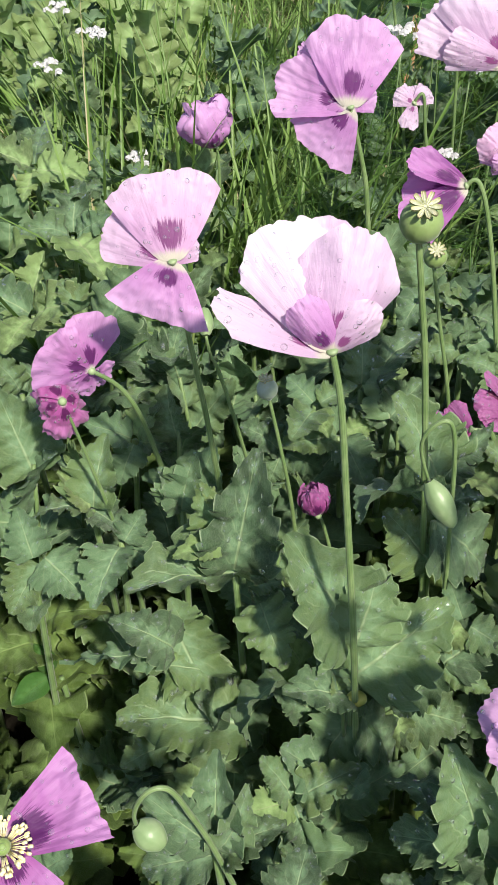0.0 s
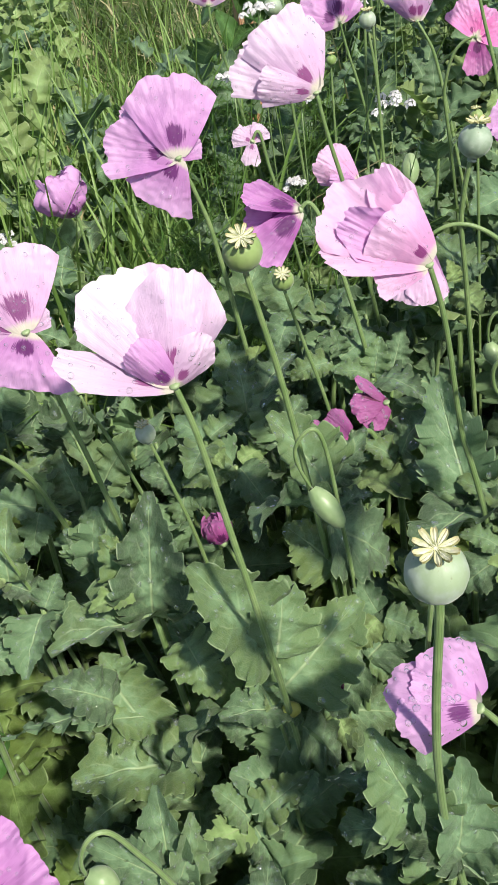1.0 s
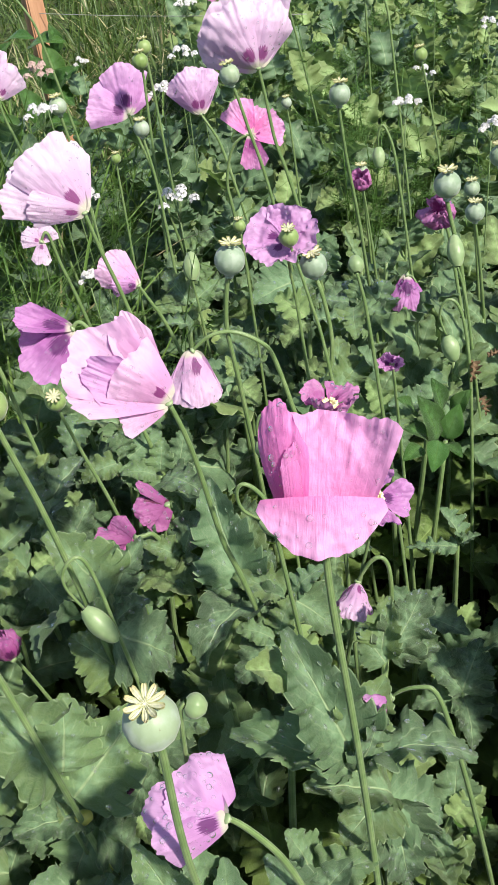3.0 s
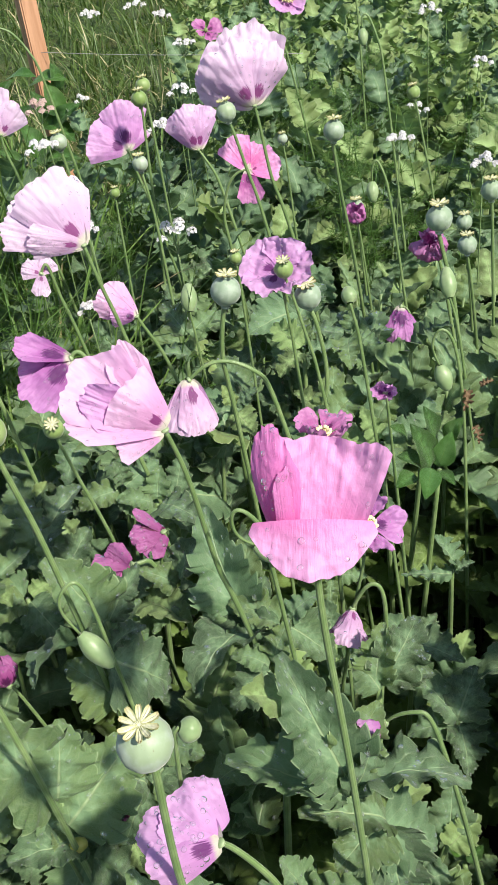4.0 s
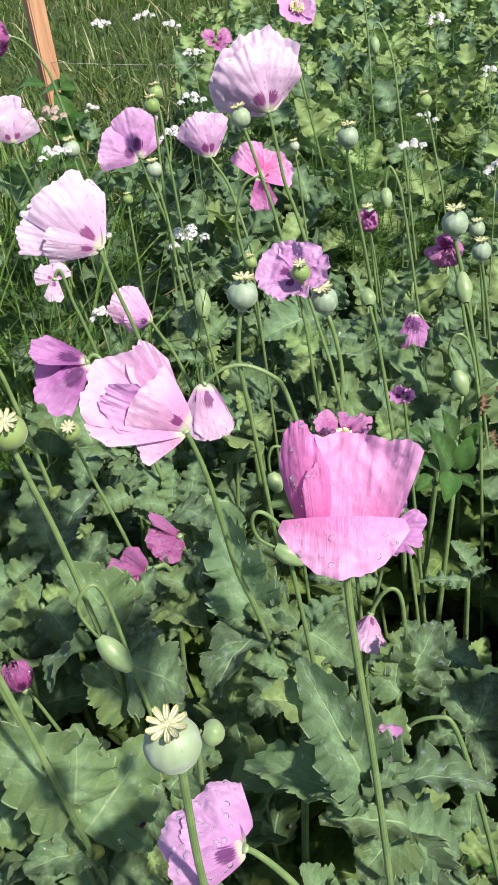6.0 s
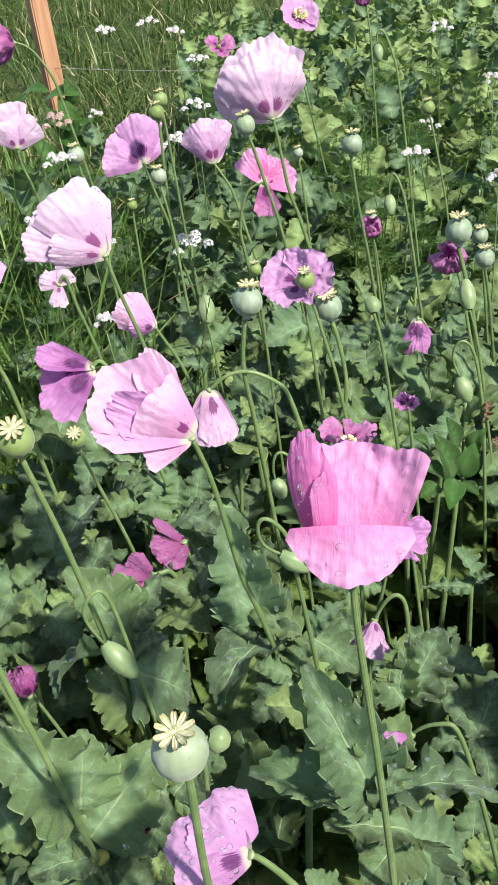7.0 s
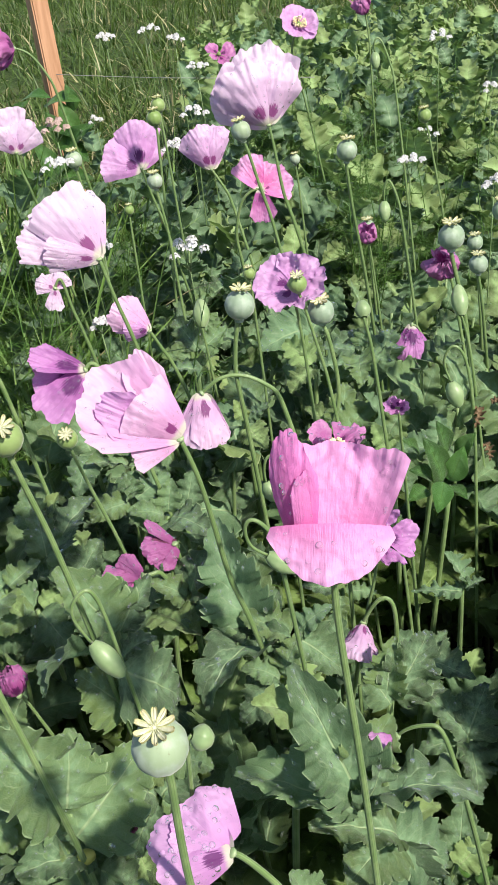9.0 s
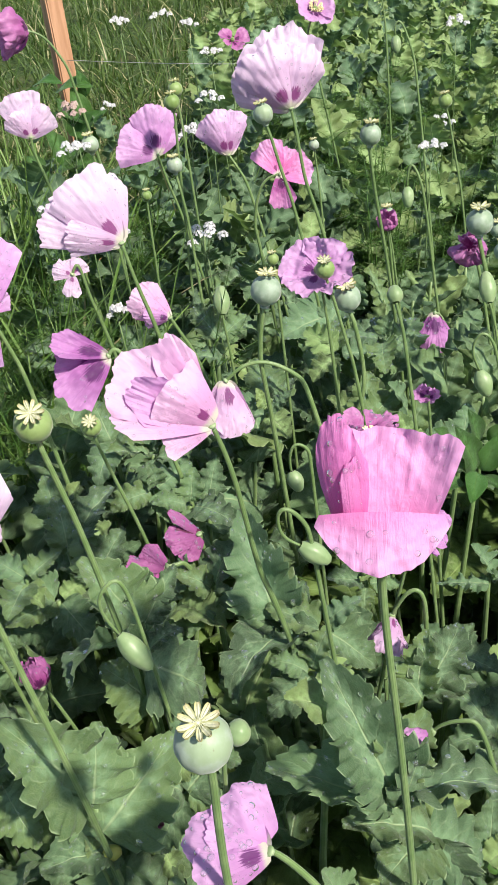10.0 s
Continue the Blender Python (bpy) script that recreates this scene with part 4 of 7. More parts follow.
shaped_poppy((-0.1523, 0.2677, 0.6432), (0.2646, -0.4102, 0.8728), (-0.004, 0.9046, 0.4263), [(-0.1563, 0.2647, 0.5852)], "violet", [
    ((0, 0, 0), (0.0552, 0.0346, 0.0022), (-0.3, 0.1, 1), 0.0722, -14, -0.2, 0.03, 0.2, 0.9),
    ((0, 0, 0), (0.0258, -0.0405, 0.0037), (-0.2, 0.2, 1), 0.0479, -14, -0.15, 0.15, 0.16, 0.8),
    ((0, 0, 0), (-0.0552, 0.0295, -0.0037), (0.2, 0.1, 1), 0.0626, -14, -0.15, 0.15, 0.16, 0.8),
    ((0, 0, 0), (-0.0405, -0.0368, 0), (0.2, 0.2, 1), 0.0552, -14, -0.15, 0.15, 0.16, 0.8)], "lilac poppy flower wide open showing yellow stamens", stamens=True)
shaped_poppy((0.2742, 0.9694, 0.913), (-0.1039, -0.9263, 0.3623), (0.2041, 0.3366, 0.9193), [(0.2862, 0.9684, 0.846), (0.3043, 0.9666, 0.7674)], "pale", [
    ((0, 0, 0), (-0.0593, 0.0731, 0.0028), (0.05, 0.1, 1), 0.0883, 18, 0.25, 0.1, 0.26, 0.6),
    ((0, 0, 0), (-0.0966, 0.0276, -0.0083), (-0.1, 0.15, 1), 0.0662, 14, 0.2, 0.12, 0.2, 0.8),
    ((0, 0, 0), (-0.0662, 0.0041, 0.0097), (-0.05, -0.3, 1), 0.0483, 16, 0.2, 0.12, 0.2, 0.8),
    ((0, 0, 0), (-0.0207, 0.0828, -0.0207), (0.3, 0.1, 1), 0.0552, 16, 0.2, 0.25, 0.2, 0.8),
    ((0, 0, 0), (-0.0621, 0.0621, -0.0483), (-0.1, 0.2, -1), 0.0966, 20, 0.3, 0.2, 0.2, 0.9)], "pale pink poppy flower cupped open above the leaves")
shaped_poppy((0.2702, 0.5628, 0.8945), (-0.1464, -0.8205, 0.5526), (0.2508, 0.5096, 0.8231), [(0.2832, 0.5598, 0.8395), (0.2957, 0.5575, 0.7229), (0.3104, 0.5532, 0.6694)], "rose", [
    ((0, 0, 0), (-0.0839, 0.0527, -0.0098), (0.1, 0.15, 1), 0.0829, -10, -0.25, 0.28, 0.16, 1.0),
    ((0, 0, 0), (-0.0449, 0.0761, -0.0146), (-0.1, 0.1, 1), 0.0390, -14, -0.3, 0.3, 0.2, 1.2),
    ((0, 0, 0), (-0.0712, 0.0312, 0.0049), (0.25, -0.35, 1), 0.0463, -22, -0.55, 0.3, 0.2, 1.3, "lilac"),
    ((0, 0, 0), (-0.0868, 0.0098, 0.0039), (0.1, 0.5, 0.9), 0.0488, 18, 0.1, 0.3, 0.16, 1.0),
    ((0.002, 0.0029, 0.002), (-0.041, 0.0302, 0.0156), (-0.12, 0, 1), 0.0692, 20, 0.3, 0.18, 0.22, 0.7),
    ((-0.002, -0.001, 0.001), (-0.041, -0.0146, 0.0049), (0, 0.1, 1), 0.0361, 10, 0.1, 0.1, 0.25, 0.8),
    ((0, 0, 0), (-0.0536, 0.0341, -0.0244), (0.2, 0.4, -1), 0.0683, -20, -0.3, 0.3, 0.2, 0.9)], "large pink poppy flower with folded wet petals")
shaped_poppy((0.2204, 0.8381, 0.8376), (-0.0608, -0.8814, 0.4684), (0.2335, 0.4437, 0.8652), [(0.2364, 0.8371, 0.8406), (0.2696, 0.8315, 0.7075)], "violet", [
    ((0, 0, 0), (-0.0629, 0.0141, 0.0026), (0, 0.4, 0.9), 0.0398, -12, -0.5, 0.22, 0.2, 1.2),
    ((0, 0, 0), (-0.0462, -0.054, 0.0064), (0, 0.1, 1), 0.0540, 14, 0.25, 0.15, 0.2, 1.0),
    ((0, 0, 0), (-0.0591, -0.0193, -0.0128), (0.1, 0.2, 1), 0.0514, -10, -0.3, 0.2, 0.2, 1.2),
    ((0, 0, 0), (-0.0385, 0.0064, -0.0257), (0.1, 0.2, -1), 0.0450, 14, 0.3, 0.2, 0.2, 1.2)], "drooping dark purple poppy flower")
shaped_poppy((0.3514, 0.842, 0.7685), (-0.1793, -0.8417, 0.5093), (0.2392, 0.4649, 0.8525), [(0.3744, 0.837, 0.7865), (0.4033, 0.8294, 0.7871), (0.4341, 0.8197, 0.7646), (0.4511, 0.8139, 0.7178)], "mauve", [
    ((0, 0, 0), (-0.011, -0.0672, 0.0069), (-0.25, 0, 1), 0.0590, 24, 0.35, 0.2, 0.3, 0.9),
    ((0, 0, 0), (0.0165, -0.0659, 0.0082), (0.3, 0, 1), 0.0549, 24, 0.35, 0.2, 0.3, 0.9),
    ((0, 0, 0), (0.0027, -0.0631, -0.0165), (0, 0, -1), 0.0686, 20, 0.3, 0.2, 0.3, 0.9)], "nodding pale pink poppy flower on a hooked stem")
shaped_poppy((0.3295, 1.0326, 0.773), (-0.1385, -0.8872, 0.4401), (0.2231, 0.405, 0.8867), [(0.3435, 1.0306, 0.74), (0.3687, 1.0276, 0.669)], "rose", [
    ((0, 0, 0), (-0.0452, 0.0421, -0.0078), (0.05, 0.1, 1), 0.0483, 26, 0.4, 0.25, 0.2, 1.1),
    ((0, 0, 0), (-0.0561, 0.0265, 0.0031), (0, 0.1, 1), 0.0468, 34, 0.5, 0.25, 0.2, 1.1),
    ((0, 0, 0), (-0.0358, 0.0016, 0.0062), (0, -0.2, 1), 0.0390, 34, 0.5, 0.2, 0.22, 1.1, "lilac"),
    ((0, 0, 0), (-0.0468, 0.0234, -0.0312), (0, 0.1, -1), 0.0499, 26, 0.4, 0.25, 0.2, 1.0)], "half-open pink poppy flower")
poppy((0.483, 0.860, 0.872), (-0.32, -0.45, 0.83), [(0.487, 0.854, 0.820), (0.493, 0.852, 0.756)], "disc", 0.046, "lilac", "lilac poppy flower open beside a seed head")
shaped_poppy((0.5847, 1.2163, 0.9686), (-0.3057, -0.9186, 0.2503), (0.1664, 0.2073, 0.964), [(0.5907, 1.2143, 0.9316), (0.6, 1.2106, 0.8528), (0.6195, 1.2038, 0.7879)], "pale", [
    ((0, 0, 0), (-0.0251, 0.1122, -0.0335), (0, 0.1, 1), 0.1339, 24, 0.2, 0.3, 0.16, 1.3),
    ((0, 0, 0), (-0.0837, 0.0502, -0.0167), (-0.3, 0.1, 1), 0.0804, 36, 0.4, 0.3, 0.2, 1.3),
    ((0, 0, 0), (0.0201, 0.0887, -0.0033), (0.35, 0.1, 1), 0.0871, 44, 0.5, 0.3, 0.2, 1.1),
    ((0, 0, 0), (-0.0586, 0.077, 0.0167), (-0.1, 0.1, 1), 0.1122, 50, 0.5, 0.26, 0.18, 1.0),
    ((0, 0, 0), (-0.0251, 0.0837, -0.0753), (0, 0.1, -1), 0.1256, 40, 0.5, 0.3, 0.2, 1.1)], "pale lilac poppy flower like a globe with dark base marks")
shaped_poppy((0.4532, 1.6122, 0.8266), (-0.1664, -0.9463, 0.2771), (0.1783, 0.2475, 0.9523), [(0.4662, 1.6102, 0.7646), (0.4877, 1.6057, 0.681)], "lilac", [
    ((0, 0, 0), (-0.073, 0.0215, 0.0086), (-0.1, 0.3, 1), 0.0901, 20, 0.2, 0.16, 0.18, 0.9),
    ((0, 0, 0), (-0.0086, 0.088, -0.0064), (0, 0.1, 1), 0.0923, 18, 0.25, 0.25, 0.18, 0.9),
    ((0, 0, 0), (0.0215, 0.0515, -0.015), (0.3, 0.1, 1), 0.0644, 18, 0.25, 0.25, 0.2, 0.9),
    ((0, 0, 0), (-0.0322, 0.0644, -0.0429), (0, 0.2, -1), 0.0859, 16, 0.2, 0.25, 0.2, 0.9)], "mauve-pink poppy flower in the sun")
shaped_poppy((0.5704, 1.5377, 0.823), (-0.2386, -0.9279, 0.2864), (0.1785, 0.248, 0.9522), [(0.5904, 1.5327, 0.785), (0.608, 1.5268, 0.7272)], "blush", [
    ((0, 0, 0), (-0.0105, 0.082, -0.0273), (0, 0.1, 1), 0.0883, 14, 0.2, 0.25, 0.2, 1.0),
    ((0, 0, 0), (-0.0337, 0.0715, 0.0063), (-0.1, 0.1, 1), 0.0883, 40, 0.5, 0.25, 0.2, 0.9),
    ((0, 0, 0), (0.0105, 0.0736, 0.0021), (0.3, 0.1, 1), 0.0610, 36, 0.5, 0.25, 0.22, 0.9),
    ((0, 0, 0), (-0.0147, 0.0736, -0.0526), (0, 0.1, -1), 0.0841, 30, 0.4, 0.25, 0.2, 0.9)], "pale lilac cup-shaped poppy flower")
shaped_poppy((0.6042, 1.3492, 0.8321), (-0.2858, -0.9064, 0.3112), (0.184, 0.2668, 0.946), [(0.5902, 1.3532, 0.8301), (0.5693, 1.3581, 0.8113), (0.5562, 1.3611, 0.7511), (0.5641, 1.359, 0.6961)], "pink", [
    ((0, 0, 0), (-0.0306, 0.0516, -0.0057), (0.1, 0.1, 1), 0.0631, -12, -0.2, 0.25, 0.16, 1.0),
    ((0, 0, 0), (0.0555, 0.0134, -0.0038), (-0.1, 0.2, 1), 0.0631, -12, -0.2, 0.25, 0.16, 1.0),
    ((0, 0, 0), (0.0077, -0.0555, 0.0057), (0, 0.2, 1), 0.0497, -14, -0.3, 0.2, 0.2, 1.1, "magenta"),
    ((0, 0, 0), (0.0191, 0.0421, -0.0172), (0, 0.1, 1), 0.0421, -10, -0.2, 0.25, 0.2, 1.0)], "pink poppy flower with four spread petals")
shaped_poppy((0.234, 1.6758, 0.8798), (-0.0423, -0.9689, 0.2438), (0.1741, 0.2331, 0.9567), [(0.235, 1.6758, 0.8428), (0.2528, 1.6741, 0.7679)], "pale", [
    ((0, 0, 0), (-0.0233, 0.0762, -0.0063), (0, 0.1, 1), 0.0889, 20, 0.25, 0.16, 0.18, 0.8),
    ((0, 0, 0), (0.0381, 0.0466, 0), (0.2, 0.15, 1), 0.0571, 16, 0.3, 0.2, 0.2, 0.9),
    ((0, 0, 0), (-0.036, 0.0381, 0.0085), (-0.2, 0.1, 1), 0.0529, 24, 0.3, 0.25, 0.2, 0.9),
    ((0, 0, 0), (0.0042, 0.0635, -0.0381), (0, 0.1, -1), 0.0741, 20, 0.3, 0.2, 0.2, 0.9)], "pale lilac poppy flower near the wooden stake")
poppy((0.824, 2.330, 0.873), (-0.040, -0.666, 0.745), [(0.821, 2.331, 0.826), (0.817, 2.332, 0.756)], "cross", 0.042, "magenta", "small magenta poppy flower with a yellow centre")
poppy((0.941, 2.036, 0.962), (0.128, -0.652, 0.748), [(0.922, 2.043, 0.906), (0.942, 2.036, 0.829)], "wide", 0.052, "lilac", "lilac poppy flower with cream stamens")
poppy((0.282, 1.826, 1.035), (-0.990, -0.110, 0.088), [(0.309, 1.824, 1.021), (0.336, 1.821, 0.971), (0.350, 1.820, 0.905)], "wilted", 0.082, "magenta", "magenta poppy flower hanging from a bent stem")
poppy((1.166, 2.158, 0.944), (-0.378, -0.060, 0.924), [(1.172, 2.155, 0.897), (1.177, 2.153, 0.817)], "crumpled", 0.05, "magenta", "small bright magenta poppy flower")
shaped_poppy((0.7406, 1.0557, 0.6728), (-0.4106, -0.7904, 0.4546), (0.221, 0.3975, 0.8906), [(0.7516, 1.0497, 0.6648), (0.7664, 1.0416, 0.6045), (0.7727, 1.0378, 0.5192)], "violet", [
    ((0, 0, 0), (-0.0159, -0.0546, 0.007), (-0.3, 0, 1), 0.0405, 20, 0.3, 0.2, 0.3, 1.3),
    ((0, 0, 0), (0.007, -0.0616, 0.0088), (0.05, 0, 1), 0.0387, 18, 0.3, 0.2, 0.3, 1.3),
    ((0, 0, 0), (0.0229, -0.0458, 0.0018), (0.5, 0, 0.8), 0.0352, 20, 0.3, 0.2, 0.3, 1.3),
    ((0, 0, 0), (0, -0.0511, -0.0176), (0, 0, -1), 0.0493, 18, 0.3, 0.2, 0.3, 1.2)], "drooping purple poppy flower with a white base")
poppy((0.457, 0.565, 0.716), (0.197, -0.733, 0.651), [(0.451, 0.567, 0.652), (0.442, 0.571, 0.601)], "curly", 0.04, "violet", "purple-pink poppy flower with yellow stamens")
poppy((0.426, 0.595, 0.818), (0.060, -0.129, 0.990), [(0.427, 0.595, 0.783), (0.430, 0.594, 0.732)], "curly", 0.036, "magenta", "dark pink poppy flower with a green-yellow centre")
poppy((0.437, 0.567, 0.601), (-0.465, -0.556, -0.689), [(0.452, 0.560, 0.637), (0.467, 0.553, 0.633), (0.470, 0.551, 0.573), (0.466, 0.553, 0.508)], "nodding", 0.05, "blush", "small pale pink nodding poppy flower")
shaped_poppy((0.2159, 0.3004, 0.7044), (-0.0772, -0.5187, 0.8514), (0.2943, 0.8041, 0.5166), [(0.2229, 0.3004, 0.6954), (0.2404, 0.2922, 0.6675), (0.2627, 0.2831, 0.6012)], "lilac", [
    ((-0.0023, 0.0047, -0.0023), (-0.032, 0.0406, -0.0055), (0.1, 0.1, 1), 0.0585, 44, 0.4, 0.26, 0.5, 1.0),
    ((-0.0039, 0.0016, -0.0023), (-0.0632, 0.0125, -0.0062), (-0.2, 0.2, 1), 0.0468, 40, 0.4, 0.26, 0.5, 1.0),
    ((-0.0039, 0.0031, -0.0008), (-0.0468, 0.0156, 0), (0.05, 0.35, 1), 0.0328, 34, 0.4, 0.26, 0.5, 0.9),
    ((0, 0, 0), (-0.0538, -0.0164, 0.0008), (-0.1, -0.1, 1), 0.0452, 40, 0.45, 0.24, 0.3, 0.8),
    ((0, 0, 0), (-0.0429, 0.0234, -0.0273), (-0.3, 0.2, -1), 0.0585, 20, 0.3, 0.3, 0.2, 0.9)], "half-open lilac poppy flower beaded with raindrops", wet=1.5)
shaped_poppy((0.3132, 0.3224, 0.9595), (-0.2817, -0.705, 0.6509), (0.2712, 0.5922, 0.7588), [(0.3142, 0.3224, 0.9215), (0.3155, 0.3186, 0.8621), (0.3277, 0.3113, 0.6915)], "pink", [
    ((0.009, -0.0028, -0.0035), (0.0173, 0.0541, -0.0062), (-0.12, 0.05, 1), 0.0715, -20, -0.22, 0.1, 0.6, 1.0),
    ((0, -0.0028, -0.0139), (-0.0014, 0.0562, -0.0187), (0.1, 0.1, 1), 0.0694, -18, -0.15, 0.2, 0.6, 1.1),
    # left petal and its rolled edge: their shade is put into the tint
    ((-0.0187, -0.0035, 0.0007), (-0.0284, 0.0624, 0.0028), (-0.5, 0.05, 0.85), 0.0361, 16, 0.36, 0.46, 0.62, 1.0, "crimson"),
    ((-0.0125, -0.0035, 0.0049), (-0.0153, 0.0361, 0.0076), (0.45, 0.05, 0.85), 0.0180, 14, 0.5, 0.35, 0.8, 1.2, "crimson"),
    ((0.0007, 0.0038, 0.0125), (0.001, -0.0333, 0.0132), (0, 0.28, 1), 0.0805, 26, 0.2, 0.8, 0.92, 0.8)], "bright pink poppy flower with one petal folded down")
shaped_poppy((0.2227, 0.6784, 0.6563), (-0.0531, -0.7474, 0.6622), (0.2862, 0.6239, 0.7272), [(0.2347, 0.6784, 0.6523), (0.2554, 0.6828, 0.6278)], "plum", [
    ((-0.0025, 0, 0), (-0.0435, 0.005, 0.0025), (0.1, 0.5, 1), 0.0249, 10, 0.5, 0.2, 0.5, 1.6),
    ((-0.0025, 0, 0), (-0.0261, 0.0187, 0), (-0.1, 0.2, 1), 0.0298, 14, 0.4, 0.3, 0.5, 1.6),
    ((0, 0, 0), (-0.005, -0.0236, 0.0012), (0.2, 0.1, 1), 0.0199, 14, 0.5, 0.3, 0.4, 1.6, "crimson"),
    ((0, 0, 0), (-0.0286, -0.0075, -0.0062), (0.1, 0.4, 1), 0.0211, 10, 0.5, 0.3, 0.4, 1.4)], "wilted magenta poppy flower among the leaves", wet=1.2)
shaped_poppy((0.2682, 0.7068, 0.6645), (-0.0969, -0.7611, 0.6413), (0.2797, 0.5976, 0.7514), [(0.2722, 0.7068, 0.6345), (0.2749, 0.7057, 0.5927)], "plum", [
    ((-0.0026, 0.0038, 0), (-0.0345, 0.0243, 0.0013), (0.1, 0.5, 1), 0.0166, 16, 0.5, 0.3, 0.5, 1.6),
    ((-0.0026, 0, 0), (-0.0371, -0.009, 0.0026), (-0.1, 0.2, 1), 0.0371, 14, 0.4, 0.25, 0.5, 1.6),
    ((0, -0.0026, 0), (-0.0192, -0.0281, 0), (-0.1, 0.2, 1), 0.0320, 14, 0.5, 0.3, 0.5, 1.6),
    # shadowed petal: the shadow is put into its darker tint
    ((0, 0, 0), (-0.0256, 0.009, -0.0064), (0.1, 0.4, 1), 0.0256, 10, 0.5, 0.3, 0.5, 1.4, "wine")], "crumpled dark pink poppy flower low in the leaves", wet=1.2)
# darker than its own mauve: the shade between leaves is in the tint
poppy((0.070, 0.594, 0.620), (-0.2, 0.55, 0.6), [(0.080, 0.594, 0.590)], "globe", 0.036, "plum", "wilted mauve poppy flower between leaves")
poppy((0.391, 0.389, 0.645), (-0.996, -0.089, -0.014), [(0.399, 0.385, 0.656), (0.416, 0.375, 0.663), (0.433, 0.364, 0.635)], "nodding", 0.032, "purple", "small purple nodding poppy flower on an arched stem")
shaped_poppy((0.2267, 1.2344, 0.7804), (-0.0488, -0.923, 0.3816), (0.2117, 0.3638, 0.9071), [(0.2387, 1.2334, 0.7964), (0.2458, 1.232, 0.7354), (0.2604, 1.23, 0.6702)], "pale", [
    ((0, 0, 0), (-0.0295, 0.0087, 0.0017), (0, 0.1, 1), 0.0347, 14, 0.2, 0.25, 0.2, 1.3),
    ((0, 0, 0), (0.0173, 0.0208, -0.0035), (0, 0.1, 1), 0.0347, -12, -0.2, 0.25, 0.2, 1.3),
    ((0, 0, 0), (-0.0017, -0.0347, 0.0035), (0, 0.1, 1), 0.0312, 14, 0.3, 0.2, 0.25, 1.3),
    ((0, 0, 0), (-0.0121, 0.0208, -0.0069), (0, 0.1, 1), 0.0312, 10, 0.2, 0.25, 0.2, 1.3)], "faded lilac poppy flower")
poppy((0.734, 0.933, 0.805), (-0.449, -0.307, 0.839), [(0.745, 0.927, 0.756)], "crumpled", 0.05, "magenta", "magenta poppy flower behind a seed head")
poppy((0.779, 1.298, 0.716), (-0.228, -0.191, 0.955), [(0.786, 1.295, 0.668)], "crumpled", 0.04, "magenta", "pink poppy flower half hidden by leaves")
poppy((0.546, 0.705, 0.769), (-0.493, -0.568, 0.660), [(0.549, 0.704, 0.742)], "wilted", 0.022, "purple", "small faded purple poppy flower")
poppy((0.144, 0.484, 0.524), (-0.453, -0.497, 0.740), [(0.147, 0.484, 0.482)], "wilted", 0.032, "wine", "withered wine-red poppy petals low down")
seed_head((0.129, 0.567, 0.934), 0.0305, [(0.129, 0.567, 0.918), (0.138, 0.566, 0.859), (0.149, 0.563, 0.778)], "round green poppy seed head with a star crown", 0.9)
seed_head((0.181, 0.751, 0.807), 0.0223, [(0.183, 0.751, 0.786), (0.197, 0.748, 0.718), (0.217, 0.742, 0.624)], "small green poppy seed head in the shade", 1.1)
seed_head((0.182, 0.285, 0.862), 0.0352, [(0.184, 0.285, 0.828), (0.180, 0.285, 0.719), (0.186, 0.285, 0.602), (0.195, 0.284, 0.551)], "large pale green poppy seed head with a yellow crown", 0.15)
seed_head((0.408, 0.832, 0.877), 0.0348, [(0.403, 0.833, 0.854), (0.394, 0.835, 0.792), (0.402, 0.834, 0.714)], "blue-green poppy seed head on a straight stem")
seed_head((0.515, 0.854, 0.834), 0.0329, [(0.522, 0.851, 0.801), (0.532, 0.847, 0.735), (0.527, 0.849, 0.680), (0.503, 0.858, 0.618)], "grey-green poppy seed head on a curved stem", 0.4)
seed_head((0.480, 0.832, 0.887), 0.0221, [(0.487, 0.829, 0.853), (0.502, 0.824, 0.784), (0.513, 0.820, 0.726)], "small green poppy seed head before a lilac flower", 0.5)
seed_head((0.532, 1.185, 0.976), 0.0281, [(0.540, 1.183, 0.944), (0.554, 1.178, 0.881), (0.573, 1.172, 0.800)], "green poppy seed head below a pale flower")
seed_head((0.722, 0.909, 0.869), 0.0342, [(0.723, 0.909, 0.843), (0.737, 0.901, 0.777), (0.748, 0.894, 0.700)], "blue-green poppy seed head with a ragged crown")
seed_head((0.685, 1.160, 0.927), 0.0307, [(0.683, 1.160, 0.909), (0.692, 1.157, 0.824), (0.709, 1.149, 0.711)], "blue-green poppy seed head on a tall stem")
seed_head((0.811, 1.375, 0.713), 0.0289, [(0.812, 1.375, 0.693), (0.818, 1.372, 0.632)], "small blue-green poppy seed head")
seed_head((0.405, 1.232, 0.914), 0.0233, [(0.406, 1.232, 0.895), (0.413, 1.231, 0.842), (0.417, 1.230, 0.758)], "pale green poppy seed head far back")
seed_head((0.466, 1.481, 0.944), 0.0268, [(0.468, 1.481, 0.915), (0.465, 1.481, 0.852)], "green poppy seed head in the sun")
seed_head((0.488, 1.543, 0.950), 0.0257, [(0.490, 1.542, 0.921), (0.494, 1.541, 0.841)], "yellow-green poppy seed head in the sun")
seed_head((0.989, 1.498, 0.860), 0.0255, [(0.997, 1.494, 0.822), (1.014, 1.484, 0.723), (1.025, 1.478, 0.654)], "small yellow-green poppy seed head")
seed_head((0.916, 1.173, 0.731), 0.0262, [(0.917, 1.172, 0.709), (0.926, 1.166, 0.632)], "blue-grey poppy seed head")
